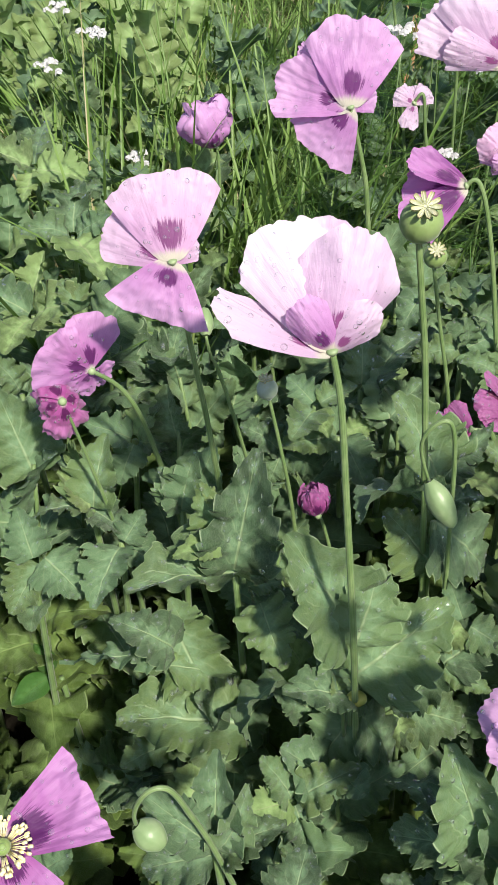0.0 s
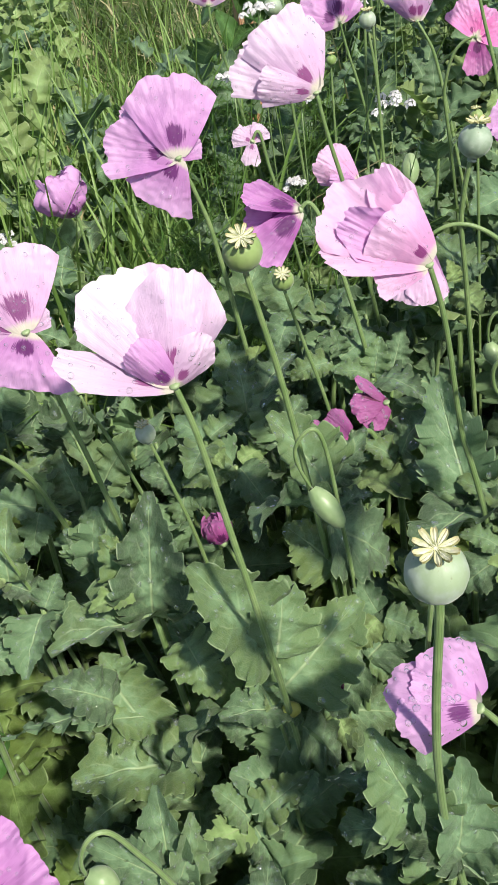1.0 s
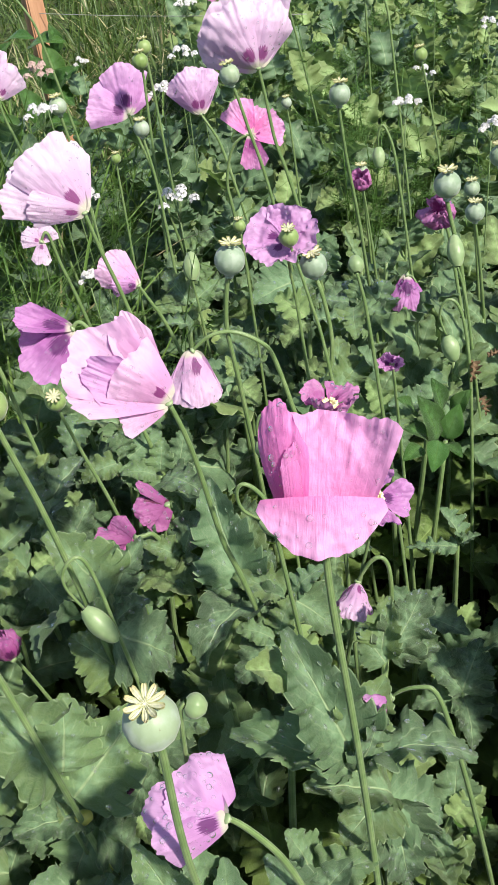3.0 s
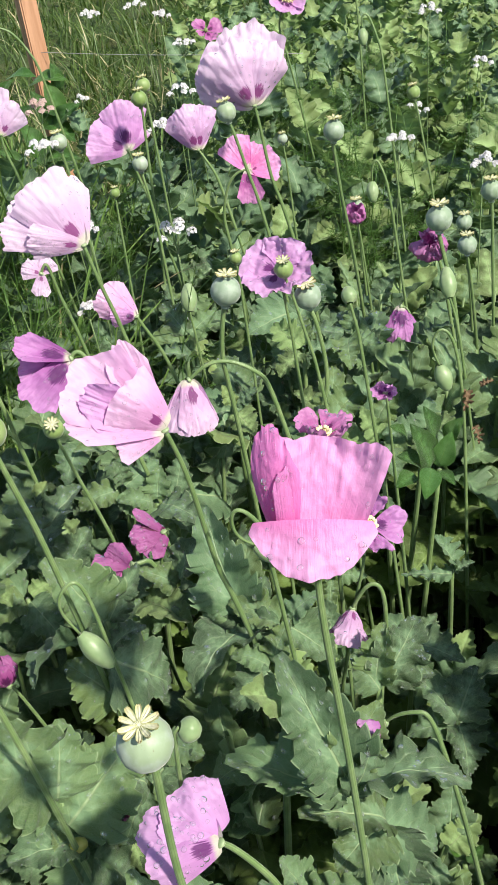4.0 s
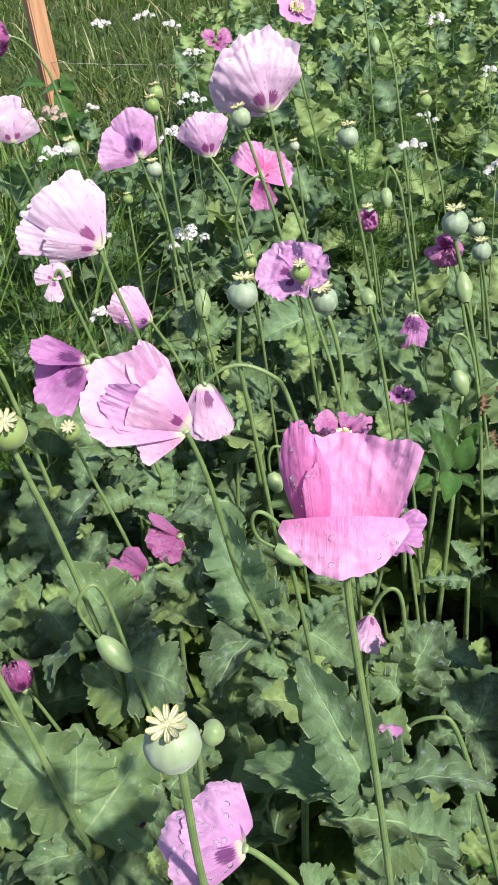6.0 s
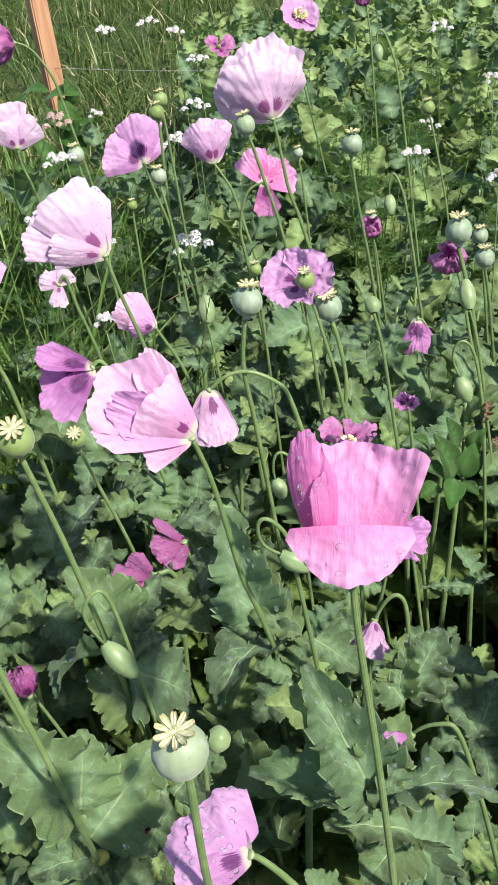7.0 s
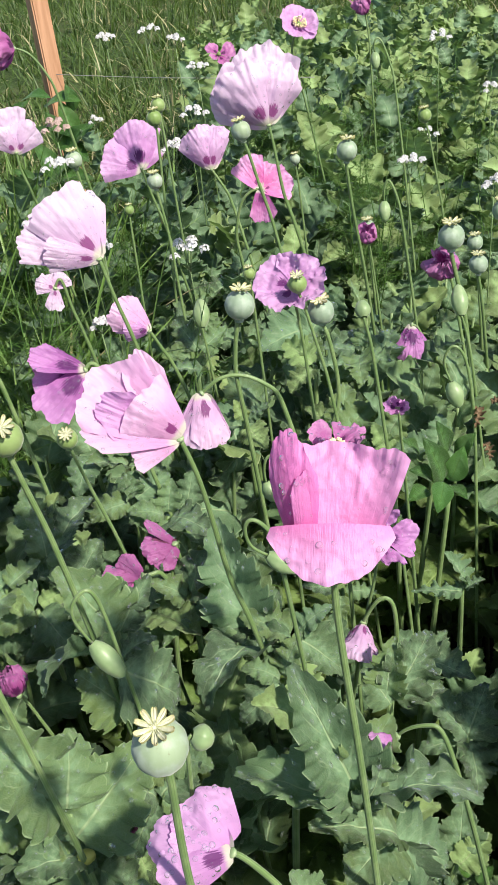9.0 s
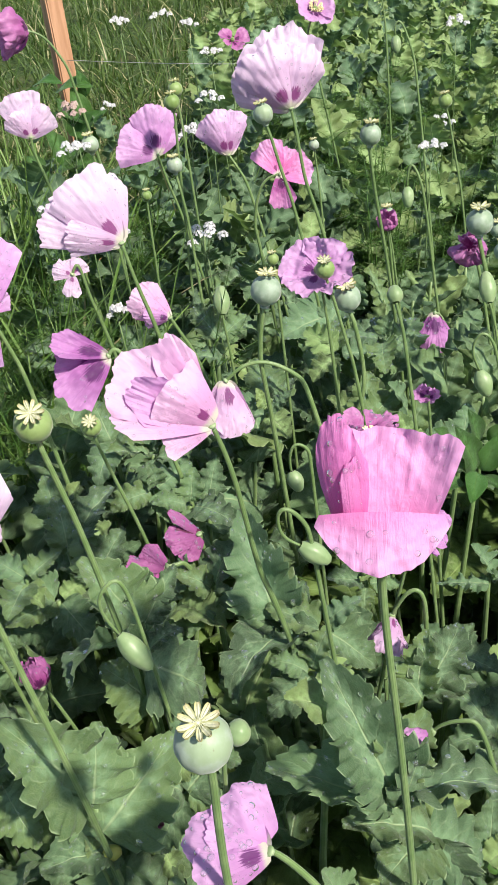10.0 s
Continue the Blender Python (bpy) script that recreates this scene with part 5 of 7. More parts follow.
seed_head((0.826, 1.011, 0.771), 0.0282, [(0.827, 1.010, 0.751), (0.839, 1.003, 0.663)], "grey-green poppy seed head behind others")
seed_head((0.880, 1.041, 0.833), 0.0298, [(0.884, 1.039, 0.786)], "blue-green poppy seed head near the bed edge")
seed_head((0.318, 1.487, 0.898), 0.0287, [(0.322, 1.487, 0.859), (0.330, 1.486, 0.777)], "pale green poppy seed head by white umbels")
seed_head((0.463, 0.974, 0.850), 0.0161, [(0.464, 0.973, 0.830), (0.466, 0.973, 0.789)], "tiny green poppy seed head")
seed_head((0.710, 1.464, 0.835), 0.0184, [(0.712, 1.464, 0.809), (0.716, 1.462, 0.756)], "tiny pale seed head")
seed_head((0.379, 1.363, 0.835), 0.0166, [(0.378, 1.363, 0.816), (0.377, 1.363, 0.757)], "tiny green seed head")
seed_head((0.022, 0.609, 0.759), 0.0184, [(0.026, 0.609, 0.737), (0.038, 0.609, 0.668), (0.048, 0.608, 0.598)], "small green poppy seed head with a pale crown")
bud((0.154, 0.534, 0.720), (0.175, 0.512, 0.688), 0.42, [(0.142, 0.533, 0.760), (0.153, 0.534, 0.780), (0.169, 0.534, 0.777), (0.177, 0.533, 0.673), (0.181, 0.533, 0.630)], "plump pale green poppy bud hanging sideways")
bud((0.416, 1.089, 0.732), (0.425, 1.117, 0.765), 0.5, [(0.417, 1.089, 0.713), (0.422, 1.088, 0.655)], "upright green poppy bud")
bud((0.655, 0.779, 0.736), (0.659, 0.762, 0.706), 0.55, [(0.646, 0.784, 0.764), (0.654, 0.779, 0.788), (0.669, 0.771, 0.773), (0.680, 0.764, 0.700), (0.687, 0.759, 0.585)], "nodding green poppy bud on a hooked stem")
bud((-0.068, 0.288, 0.633), (-0.049, 0.281, 0.617), 0.7, [(-0.068, 0.287, 0.650), (-0.059, 0.290, 0.671), (-0.043, 0.293, 0.673), (-0.031, 0.295, 0.628), (-0.016, 0.296, 0.575)], "round green poppy bud on a hooked stem")
bud((0.210, 0.363, 0.766), (0.225, 0.359, 0.757), 0.95, [(0.206, 0.363, 0.760), (0.203, 0.364, 0.726)], "round folded green poppy bud")
bud((0.392, 0.739, 0.691), (0.397, 0.727, 0.668), 0.6, [(0.391, 0.739, 0.710), (0.397, 0.737, 0.729), (0.412, 0.733, 0.719), (0.415, 0.732, 0.669)], "small hanging green poppy bud")
bud((0.091, 0.446, 0.542), (0.108, 0.450, 0.538), 0.7, [(0.086, 0.447, 0.537), (0.090, 0.446, 0.497)], "small yellow-green poppy bud")
bud((0.324, 0.515, 0.781), (0.348, 0.503, 0.763), 0.5, [(0.310, 0.519, 0.793), (0.307, 0.520, 0.815), (0.315, 0.518, 0.824), (0.330, 0.513, 0.804), (0.337, 0.511, 0.751)], "green poppy bud hanging under a flower")
bud((0.898, 1.521, 0.982), (0.894, 1.509, 0.955), 0.5, [(0.897, 1.522, 1.001), (0.908, 1.517, 1.005), (0.925, 1.508, 0.952), (0.934, 1.504, 0.892)], "small nodding green poppy bud")
bud((0.739, 1.148, 0.843), (0.734, 1.135, 0.815), 0.5, [(0.739, 1.148, 0.861), (0.745, 1.146, 0.878), (0.756, 1.140, 0.851), (0.767, 1.135, 0.788)], "hanging green poppy bud further back")
bud((-0.033, 0.671, 0.773), (-0.035, 0.692, 0.790), 0.45, [(-0.029, 0.672, 0.745), (-0.017, 0.672, 0.712)], "slim upright green poppy bud")
bud((0.499, 0.687, 0.902), (0.503, 0.701, 0.914), 0.7, [(0.502, 0.685, 0.885), (0.511, 0.681, 0.824)], "small upright poppy bud")
bud((0.712, 0.858, 0.780), (0.720, 0.885, 0.812), 0.45, [(0.717, 0.855, 0.760), (0.729, 0.848, 0.692)], "slim green poppy bud among stems")

# ---- leafy plants that fill the bed ----
def bed():
    rnd = random.Random(5)
    taken, far = [], {False: [], True: []}
    for _ in range(15000):
        x, y = rnd.uniform(-1.2, 2.6), rnd.uniform(-0.4, 4.6)
        gap = 0.07 if y < 1.3 else 0.095
        if y > 2.3 + 2.3 * max(0.0, min(1.0, (x - 0.75) / 0.6)) and x > -0.2:
            continue
        if any((x - a) ** 2 + (y - b) ** 2 < gap * gap for a, b in taken):
            continue
        if -0.22 < x < 0.12 + 0.05 * y and 1.05 < y < 2.3 and rnd.random() < 0.85:
            continue  # long grass stands here
        if x < -0.3 and y > 1.6 and rnd.random() < 0.6:
            continue
        if y < 0.62 and (x < -0.08 or x > 0.42) and rnd.random() < 0.68:
            continue  # bare soil shows
        taken.append((x, y))
        if -0.25 < x < 0.55 and y < 0.72:
            h = rnd.uniform(0.32, 0.50) + (0.07 if y > 0.5 else 0.0)
        elif y < 0.25:
            h = rnd.uniform(0.25, 0.40)
        else:
            h = rnd.uniform(0.50, 0.66) + 0.05 * min(1.5, max(0.0, y - 0.8))
        if 0.0 < x < 0.45 and 1.1 < y < 1.75:
            h -= 0.10  # feathery herbs show between the poppies here
        if x > 0.6 and y > 1.3:
            h -= 0.08  # herbs and young plants stand above the leaves
        if (x < -0.08 and y < 0.62) or (0.44 < x < 0.66 and 0.3 < y < 0.80):
            h = rnd.uniform(0.16, 0.30)  # open, shady spots
        young = (x < -0.05 and y > 0.95 and rnd.random() < 0.75) or (y > 1.3 and x > 0.6 and rnd.random() < (0.5 if y < 1.8 else 0.65))
        if -0.35 - 0.22 * y < x < 0.55 + 0.42 * y and 0.1 < y < 1.75 and len(taken) - sum(map(len, far.values())) < 400:
            leafy_plant(x, y, h, rnd.randint(12, 15), rnd.uniform(0.075, 0.12), 1000 + len(taken), young)
        else:
            far[young].append((x, y, h))
    far_plants("poppy_foliage", far[False], LEAF, 5000, False, "grey-green poppy foliage further back in the bed")
    far_plants("poppy_foliage", far[True], LEAF_YOUNG, 9000, True, "yellow-green poppy foliage further back in the bed")


bed()


# ---- grass ----
def blades(name, spots, mat, label, seed, height, width, bend, seg=5):
    rnd = random.Random(seed)
    verts, faces = [], []
    for x, y in spots:
        h, w = height * rnd.uniform(0.55, 1.15), width * rnd.uniform(0.6, 1.3)
        a, lean = rnd.uniform(0, 6.283), bend * rnd.uniform(0.2, 1.3)
        dx, dy = math.cos(a), math.sin(a)
        k = len(verts)
        p = np.array((x, y, 0.0))
        tilt = rnd.uniform(0, 0.25) if height > 0.4 else rnd.uniform(0.9, 1.5) if mat == STRAW else rnd.uniform(0, 0.9)
        for s in range(seg + 1):
            t = s / seg
            ww = w * (1 - t) ** 0.6 * 0.5 + 0.0002
            verts.append((p[0] - dy * ww, p[1] + dx * ww, p[2]))
            verts.append((p[0] + dx * ww * 0.3, p[1] + dy * ww * 0.3, p[2] - ww * 0.25))
            verts.append((p[0] + dy * ww, p[1] - dx * ww, p[2]))
            ang = tilt + lean * t
            p = p + np.array((dx * math.sin(ang), dy * math.sin(ang), math.cos(ang))) * h / seg
            if s:
                b = k + 3 * (s - 1)
                faces += [(b, b + 1, b + 4, b + 3), (b + 1, b + 2, b + 5, b + 4)]
    ob = new(name, make_mesh(name, verts, faces, mat))
    return tagged(ob, label, "grass", kind="stuff")


def spread(count, x0, x1, y0, y1, seed, clump=0.0):
    rnd = random.Random(seed)
    out = []
    while len(out) < count:
        x, y = rnd.uniform(x0, x1), rnd.uniform(y0, y1)
        if clump:
            for _ in range(rnd.randint(3, 9)):
                out.append((x + rnd.gauss(0, clump), y + rnd.gauss(0, clump)))
        else:
            out.append((x, y))
    return out


blades("long_grass", spread(1100, -0.35, 0.28, 1.05, 2.4, 1, 0.03), GRASS, "long green grass blades arching in a clump", 2, 0.85, 0.011, 1.3, 7)
blades("long_grass", spread(700, -1.3, -0.2, 0.9, 3.0, 3, 0.03), GRASS, "long green grass blades among poppy leaves", 4, 0.65, 0.009, 1.3, 7)
blades("long_grass", spread(260, 0.12, 0.62, 2.05, 2.4, 21, 0.03), GRASS, "long green grass blades round the wooden stake", 22, 0.8, 0.010, 1.2, 7)
blades("meadow_grass", spread(15000, -2.0, 3.6, 2.3, 5.0, 5, 0.04), MEADOW, "rough green meadow grass with dry straw", 6, 0.27, 0.009, 2.4, 5)
blades("dry_straw", spread(2600, -2.0, 3.6, 2.4, 6.0, 15), STRAW, "pale dry straw lying in the grass", 16, 0.32, 0.006, 0.6, 4)
blades("meadow_grass", spread(14000, -4.5, 6.5, 5.0, 13.0, 7, 0.07), MEADOW, "rough green meadow grass further off", 8, 0.38, 0.014, 2.0, 4)


def feathery(x, y, height, seed):
    """Feathery herb: thin stems with thread leaves."""
    rnd = random.Random(seed)
    chunks = []
    for _ in range(5):
        a, out = rnd.uniform(0, 6.283), rnd.uniform(0.03, 0.12)
        h = height * rnd.uniform(0.7, 1.1)
        line = curve_points([(0, 0, 0), (out * 0.3 * math.cos(a), out * 0.3 * math.sin(a), h * 0.5), (out * math.cos(a), out * math.sin(a), h)], 5)
        chunks.append(tube_data(line, 0.0016, 0.0008, 4))
        for q in line[3:]:
            for _ in range(5):
                b, rise, ln = rnd.uniform(0, 6.283), rnd.uniform(-0.1, 0.9), rnd.uniform(0.02, 0.05)
                e = q + ln * np.array((math.cos(b), math.sin(b), rise))
                chunks.append(tube_data([q, (q + e) / 2 + (0, 0, 0.003), e], 0.0006, 0.0003, 3))
                for _ in range(4):
                    m = q + (e - q) * rnd.uniform(0.3, 0.95)
                    c = rnd.uniform(0, 6.283)
                    chunks.append(tube_data([m, m + rnd.uniform(0.008, 0.02) * np.array((math.cos(c), math.sin(c), rnd.uniform(-0.2, 0.8)))], 0.0005, 0.0002, 3))
    v, f, _ = merge(chunks)
    return v, f


FEATHERS = [make_mesh("feathery_herb", *feathery(0, 0, 0.62, 70 + i), FEATHER) for i in range(4)]


def herb_patch():
    rnd = random.Random(44)
    for k in range(150):
        if k < 34:
            x, y = rnd.uniform(0.02, 0.45), rnd.uniform(1.1, 2.0)
        else:
            x, y = rnd.uniform(0.9, 2.2), rnd.uniform(1.4, 2.9)
        ob = new("feathery_herb", FEATHERS[rnd.randrange(4)])
        ob.matrix_basis = pose(x, y, 0, 0, 0, rnd.uniform(0, 360)) @ Matrix.Scale(rnd.uniform(0.8, 1.2), 4)
        tagged(ob, "feathery green herb with thread-like leaves", "herb", "feathery herbs")


herb_patch()


# ---- white umbels ----
def umbel(centre, width, label, seed):
    rnd = random.Random(seed)
    c = Vector(centre)
    root = thing("white_umbel", (c.x + rnd.uniform(-0.04, 0.04), c.y + rnd.uniform(-0.02, 0.06), 0), label, "wildflower", "white umbels")
    o = Vector(root.location)
    fork = c - o - Vector((0, 0, width * 0.75))
    part("stem", tube("stem", curve_points([(0, 0, 0), tuple(fork * 0.5 + Vector((0.01, 0.0, 0))), tuple(fork)], 5), 0.002, 0.0011, STEM, 6), root)
    for k in range(7):
        a = k * 2.4 + rnd.uniform(-0.3, 0.3)
        rr = width * 0.5 * math.sqrt((k + 0.4) / 7)
        tip = c - o + Vector((rr * math.cos(a), rr * math.sin(a), -0.45 * rr + rnd.uniform(-0.006, 0.006)))
        ray = part("ray", tube("ray", [tuple(fork), tuple(fork.lerp(tip, 0.5) + Vector((0, 0, -0.002))), tuple(tip)], 0.0006, 0.0005, STEM, 4), root)
        chunks = []
        dome = width * 0.12
        for j in range(11):
            b, polar = j * 2.4 + k, 1.25 * math.sqrt((j + 0.3) / 11)
            out_ = Vector((math.cos(b) * math.sin(polar), math.sin(b) * math.sin(polar), math.cos(polar)))
            q = tip + out_ * dome * rnd.uniform(0.85, 1.15) - Vector((0, 0, dome * 0.5))
            face = frame_to(out_, 60 * j)
            for petal in range(5):
                g = petal * 1.2566
                s = 0.0032 * (1.4 if petal == 0 else 0.95)
                u, w = face @ Vector((math.cos(g), math.sin(g), 0.25)), face @ Vector((-math.sin(g), math.cos(g), 0))
                vs = [q, q + u * s * 0.6 + w * s * 0.45, q + u * s * 1.15 + w * s * 0.25, q + u * s * 1.0 - out_ * s * 0.1, q + u * s * 1.15 - w * s * 0.25, q + u * s * 0.6 - w * s * 0.45]
                chunks.append((vs, [(0, 1, 2, 3), (0, 3, 4, 5)], None))
        v, f, _ = merge(chunks)
        part("floret_head", make_mesh("floret_head", v, f, PINK_FLORET if "pinkish" in label else WHITE_FLORET), ray)["kind"] = "stuff"
    return root


# ---- wooden stake ----
def stake():
    root = thing("wooden_stake", (0.421, 2.64, 0), "reddish-brown sawn wooden stake in the grass", "stake")
    bm = bmesh.new()
    bmesh.ops.create_cube(bm, size=1.0)
    bmesh.ops.scale(bm, vec=(0.050, 0.038, 1.5), verts=bm.verts)
    bmesh.ops.translate(bm, vec=(0, 0, 0.73), verts=bm.verts)
    bmesh.ops.bevel(bm, geom=list(bm.edges), offset=0.004, segments=2, affect="EDGES")
    me = bpy.data.meshes.new("post")
    bm.to_mesh(me)
    bm.free()
    me.materials.append(STAKE)
    part("post", me, root, pose(0, 0, 0, 0.5, -0.5, 20))


stake()


def wire():
    """A thin fence wire strung from the stake along the meadow's edge."""
    line = [(0.401 + 0.058 * k, 2.641 - 0.059 * k, 0.84 - 0.006 * math.sin(math.pi * k / 10)) for k in range(11)]
    ob = new("fence_wire", tube("fence_wire", line, 0.0009, 0.0009, WIRE, 6))
    tagged(ob, "thin pale grey wire strung from the wooden stake", "wire")


wire()


# ---- dry leaves ----
def dry_leaf(base, tip, face):
    ob = new("dry_leaf", DRY_LEAF)
    ob.matrix_basis = leaf_pose(base, tip, face, 0.5)
    return tagged(ob, "withered brown poppy leaf hanging on a stem", "dry leaf", "dry leaves")


DRY_LEAF = leaf_mesh("dry_leaf", 77, DRY, LEAF_SHAPES[5], wave=0.16, droop=90)

umbel((0.461, 1.331, 0.776), 0.075, "white lace-like umbel flower on a thin green stem", 300)
umbel((0.284, 1.453, 0.915), 0.058, "white lace-like umbel flower on a thin green stem", 301)
umbel((0.306, 1.586, 0.944), 0.049, "fading pinkish umbel flower on a thin stem", 302)
umbel((0.529, 1.652, 0.854), 0.060, "white lace-like umbel flower on a thin green stem", 303)
umbel((0.632, 1.882, 0.862), 0.061, "white lace-like umbel flower on a thin green stem", 304)
umbel((0.711, 2.660, 0.923), 0.067, "white lace-like umbel flower on a thin green stem", 305)
umbel((1.338, 2.095, 0.890), 0.059, "white lace-like umbel flower on a thin green stem", 306)
umbel((1.292, 2.069, 0.663), 0.066, "white lace-like umbel flower on a thin green stem", 307)
umbel((0.911, 1.401, 0.820), 0.049, "white lace-like umbel flower on a thin green stem", 308)
umbel((0.991, 1.245, 0.808), 0.046, "white lace-like umbel flower on a thin green stem", 309)
umbel((0.507, 2.135, 0.994), 0.046, "white lace-like umbel flower on a thin green stem", 310)
umbel((0.740, 2.244, 0.879), 0.056, "white lace-like umbel flower on a thin green stem", 311)
umbel((0.706, 2.300, 0.944), 0.045, "white lace-like umbel flower on a thin green stem", 312)
umbel((-0.346, 1.556, 0.745), 0.048, "white lace-like umbel flower on a thin green stem", 313)
umbel((-0.270, 1.594, 0.787), 0.057, "white lace-like umbel flower on a thin green stem", 314)
umbel((-0.355, 1.727, 0.793), 0.046, "white lace-like umbel flower on a thin green stem", 315)
umbel((0.233, 1.443, 0.825), 0.052, "white lace-like umbel flower on a thin green stem", 316)
umbel((-0.180, 1.359, 0.661), 0.036, "white lace-like umbel flower on a thin green stem", 317)
umbel((0.286, 1.270, 0.696), 0.033, "white lace-like umbel flower on a thin green stem", 318)
umbel((0.324, 1.350, 0.798), 0.031, "white lace-like umbel flower on a thin green stem", 319)
umbel((0.466, 2.252, 0.790), 0.036, "white lace-like umbel flower on a thin green stem", 320)
umbel((1.372, 1.891, 0.794), 0.048, "white lace-like umbel flower on a thin green stem", 321)


# ---- leaves set one by one ----
plant = leaf_cluster((0.096, 0.468, 0.585), "grey-green poppy plant with broad toothed waxy leaves")
leaf_on(plant, (0.095, 0.470, 0.600), (0.037, 0.499, 0.695), (0.168, -0.388, 0.906), 2, 0.9)
leaf_on(plant, (0.095, 0.462, 0.600), (0.115, 0.499, 0.660), (0.361, -0.444, 0.820), 6, 1.05)
leaf_on(plant, (0.096, 0.459, 0.560), (0.181, 0.500, 0.610), (0.020, -0.251, 0.968), 0, 1.05)
plant = leaf_cluster((0.180, 0.607, 0.655), "grey-green poppy plant with broad toothed waxy leaves")
leaf_on(plant, (0.177, 0.601, 0.660), (0.135, 0.627, 0.740), (-0.082, -0.476, 0.876), 0, 0.95)
leaf_on(plant, (0.183, 0.601, 0.660), (0.226, 0.628, 0.700), (0.215, -0.216, 0.952), 4, 0.8)
leaf_on(plant, (0.180, 0.613, 0.660), (0.195, 0.626, 0.710), (0.124, -0.609, 0.783), 2, 1.1)
plant = leaf_cluster((0.171, 0.561, 0.645), "grey-green poppy plant with broad toothed waxy leaves")
leaf_on(plant, (0.167, 0.561, 0.660), (0.100, 0.529, 0.675), (-0.001, 0.819, 0.574), 7, 1.0)
leaf_on(plant, (0.173, 0.566, 0.640), (0.225, 0.570, 0.575), (0.021, -0.354, 0.935), 6, 1.15)
leaf_on(plant, (0.171, 0.551, 0.600), (0.130, 0.586, 0.635), (0.021, -0.435, 0.900), 6, 1.1)
leaf_on(plant, (0.178, 0.571, 0.650), (0.217, 0.578, 0.660), (0.113, -0.147, 0.983), 1, 1.0)
plant = leaf_cluster((-0.008, 0.547, 0.590), "grey-green poppy plant with broad toothed waxy leaves")
leaf_on(plant, (0.011, 0.552, 0.580), (-0.105, 0.512, 0.610), (0.019, -0.149, 0.989), 0, 0.85)
leaf_on(plant, (-0.009, 0.545, 0.600), (0.013, 0.582, 0.715), (-0.185, -0.511, 0.839), 0, 0.75)
leaf_on(plant, (-0.004, 0.547, 0.605), (0.025, 0.572, 0.660), (0.322, -0.492, 0.809), 4, 0.8)
leaf_on(plant, (-0.012, 0.552, 0.600), (-0.039, 0.575, 0.680), (-0.281, -0.500, 0.819), 4, 0.85)
leaf_on(plant, (-0.020, 0.541, 0.640), (-0.061, 0.529, 0.635), (0.021, -0.354, 0.935), 1, 0.9, young=True)
leaf_on(plant, (-0.015, 0.565, 0.660), (-0.041, 0.584, 0.670), (0.021, -0.435, 0.900), 4, 0.9, young=True)
leaf_on(plant, (0.003, 0.546, 0.575), (0.035, 0.557, 0.570), (0.020, -0.223, 0.975), 4, 1.2)
plant = leaf_cluster((0.019, 0.538, 0.560), "grey-green poppy plant with broad toothed waxy leaves")
leaf_on(plant, (0.015, 0.530, 0.570), (0.037, 0.475, 0.545), (0.117, -0.351, 0.929), 5, 1.0)
leaf_on(plant, (0.046, 0.538, 0.560), (-0.008, 0.543, 0.520), (0.018, -0.083, 0.996), 5, 0.8)
leaf_on(plant, (0.025, 0.533, 0.550), (0.067, 0.509, 0.530), (0.020, -0.223, 0.975), 0, 1.0)
plant = leaf_cluster((-0.071, 0.532, 0.490), "grey-green poppy plant with broad toothed waxy leaves")
leaf_on(plant, (-0.073, 0.521, 0.500), (-0.176, 0.503, 0.520), (0.011, 0.386, 0.922), 4, 0.55)
leaf_on(plant, (-0.072, 0.559, 0.500), (-0.031, 0.517, 0.420), (0.021, -0.354, 0.935), 5, 1.0)
leaf_on(plant, (-0.061, 0.559, 0.490), (-0.076, 0.570, 0.530), (0.021, -0.435, 0.900), 0, 1.2)
leaf_on(plant, (-0.076, 0.526, 0.480), (-0.007, 0.533, 0.450), (0.020, -0.223, 0.975), 4, 0.9)
leaf_on(plant, (-0.070, 0.531, 0.500), (-0.128, 0.529, 0.550), (0.020, -0.223, 0.975), 1, 1.0)
plant = leaf_cluster((-0.061, 0.494, 0.420), "grey-green poppy plant with broad toothed waxy leaves")
leaf_on(plant, (0.001, 0.494, 0.420), (-0.132, 0.497, 0.430), (0.020, -0.223, 0.975), 0, 1.0)
leaf_on(plant, (-0.062, 0.493, 0.400), (-0.086, 0.540, 0.440), (0.021, -0.354, 0.935), 6, 1.1)
leaf_on(plant, (-0.062, 0.493, 0.400), (-0.004, 0.456, 0.400), (0.020, -0.223, 0.975), 2, 1.0)
leaf_on(plant, (-0.079, 0.487, 0.400), (-0.125, 0.462, 0.400), (0.020, -0.223, 0.975), 5, 1.0)
plant = leaf_cluster((0.095, 0.455, 0.520), "grey-green poppy plant with broad toothed waxy leaves")
leaf_on(plant, (0.041, 0.457, 0.550), (0.007, 0.415, 0.520), (-0.309, 0.753, 0.581), 7, 1.0)
leaf_on(plant, (0.104, 0.455, 0.530), (0.034, 0.449, 0.550), (0.020, -0.251, 0.968), 0, 1.0)
leaf_on(plant, (0.103, 0.462, 0.500), (0.066, 0.434, 0.460), (0.020, -0.251, 0.968), 6, 1.15)
leaf_on(plant, (0.107, 0.456, 0.500), (0.135, 0.443, 0.450), (0.117, -0.351, 0.929), 6, 1.2)
leaf_on(plant, (0.085, 0.466, 0.530), (0.071, 0.473, 0.570), (0.021, -0.435, 0.900), 2, 1.1)
leaf_on(plant, (0.084, 0.451, 0.535), (0.079, 0.467, 0.550), (0.021, -0.435, 0.900), 0, 1.0, young=True)
plant = leaf_cluster((-0.018, 0.306, 0.555), "grey-green poppy plant with broad toothed waxy leaves")
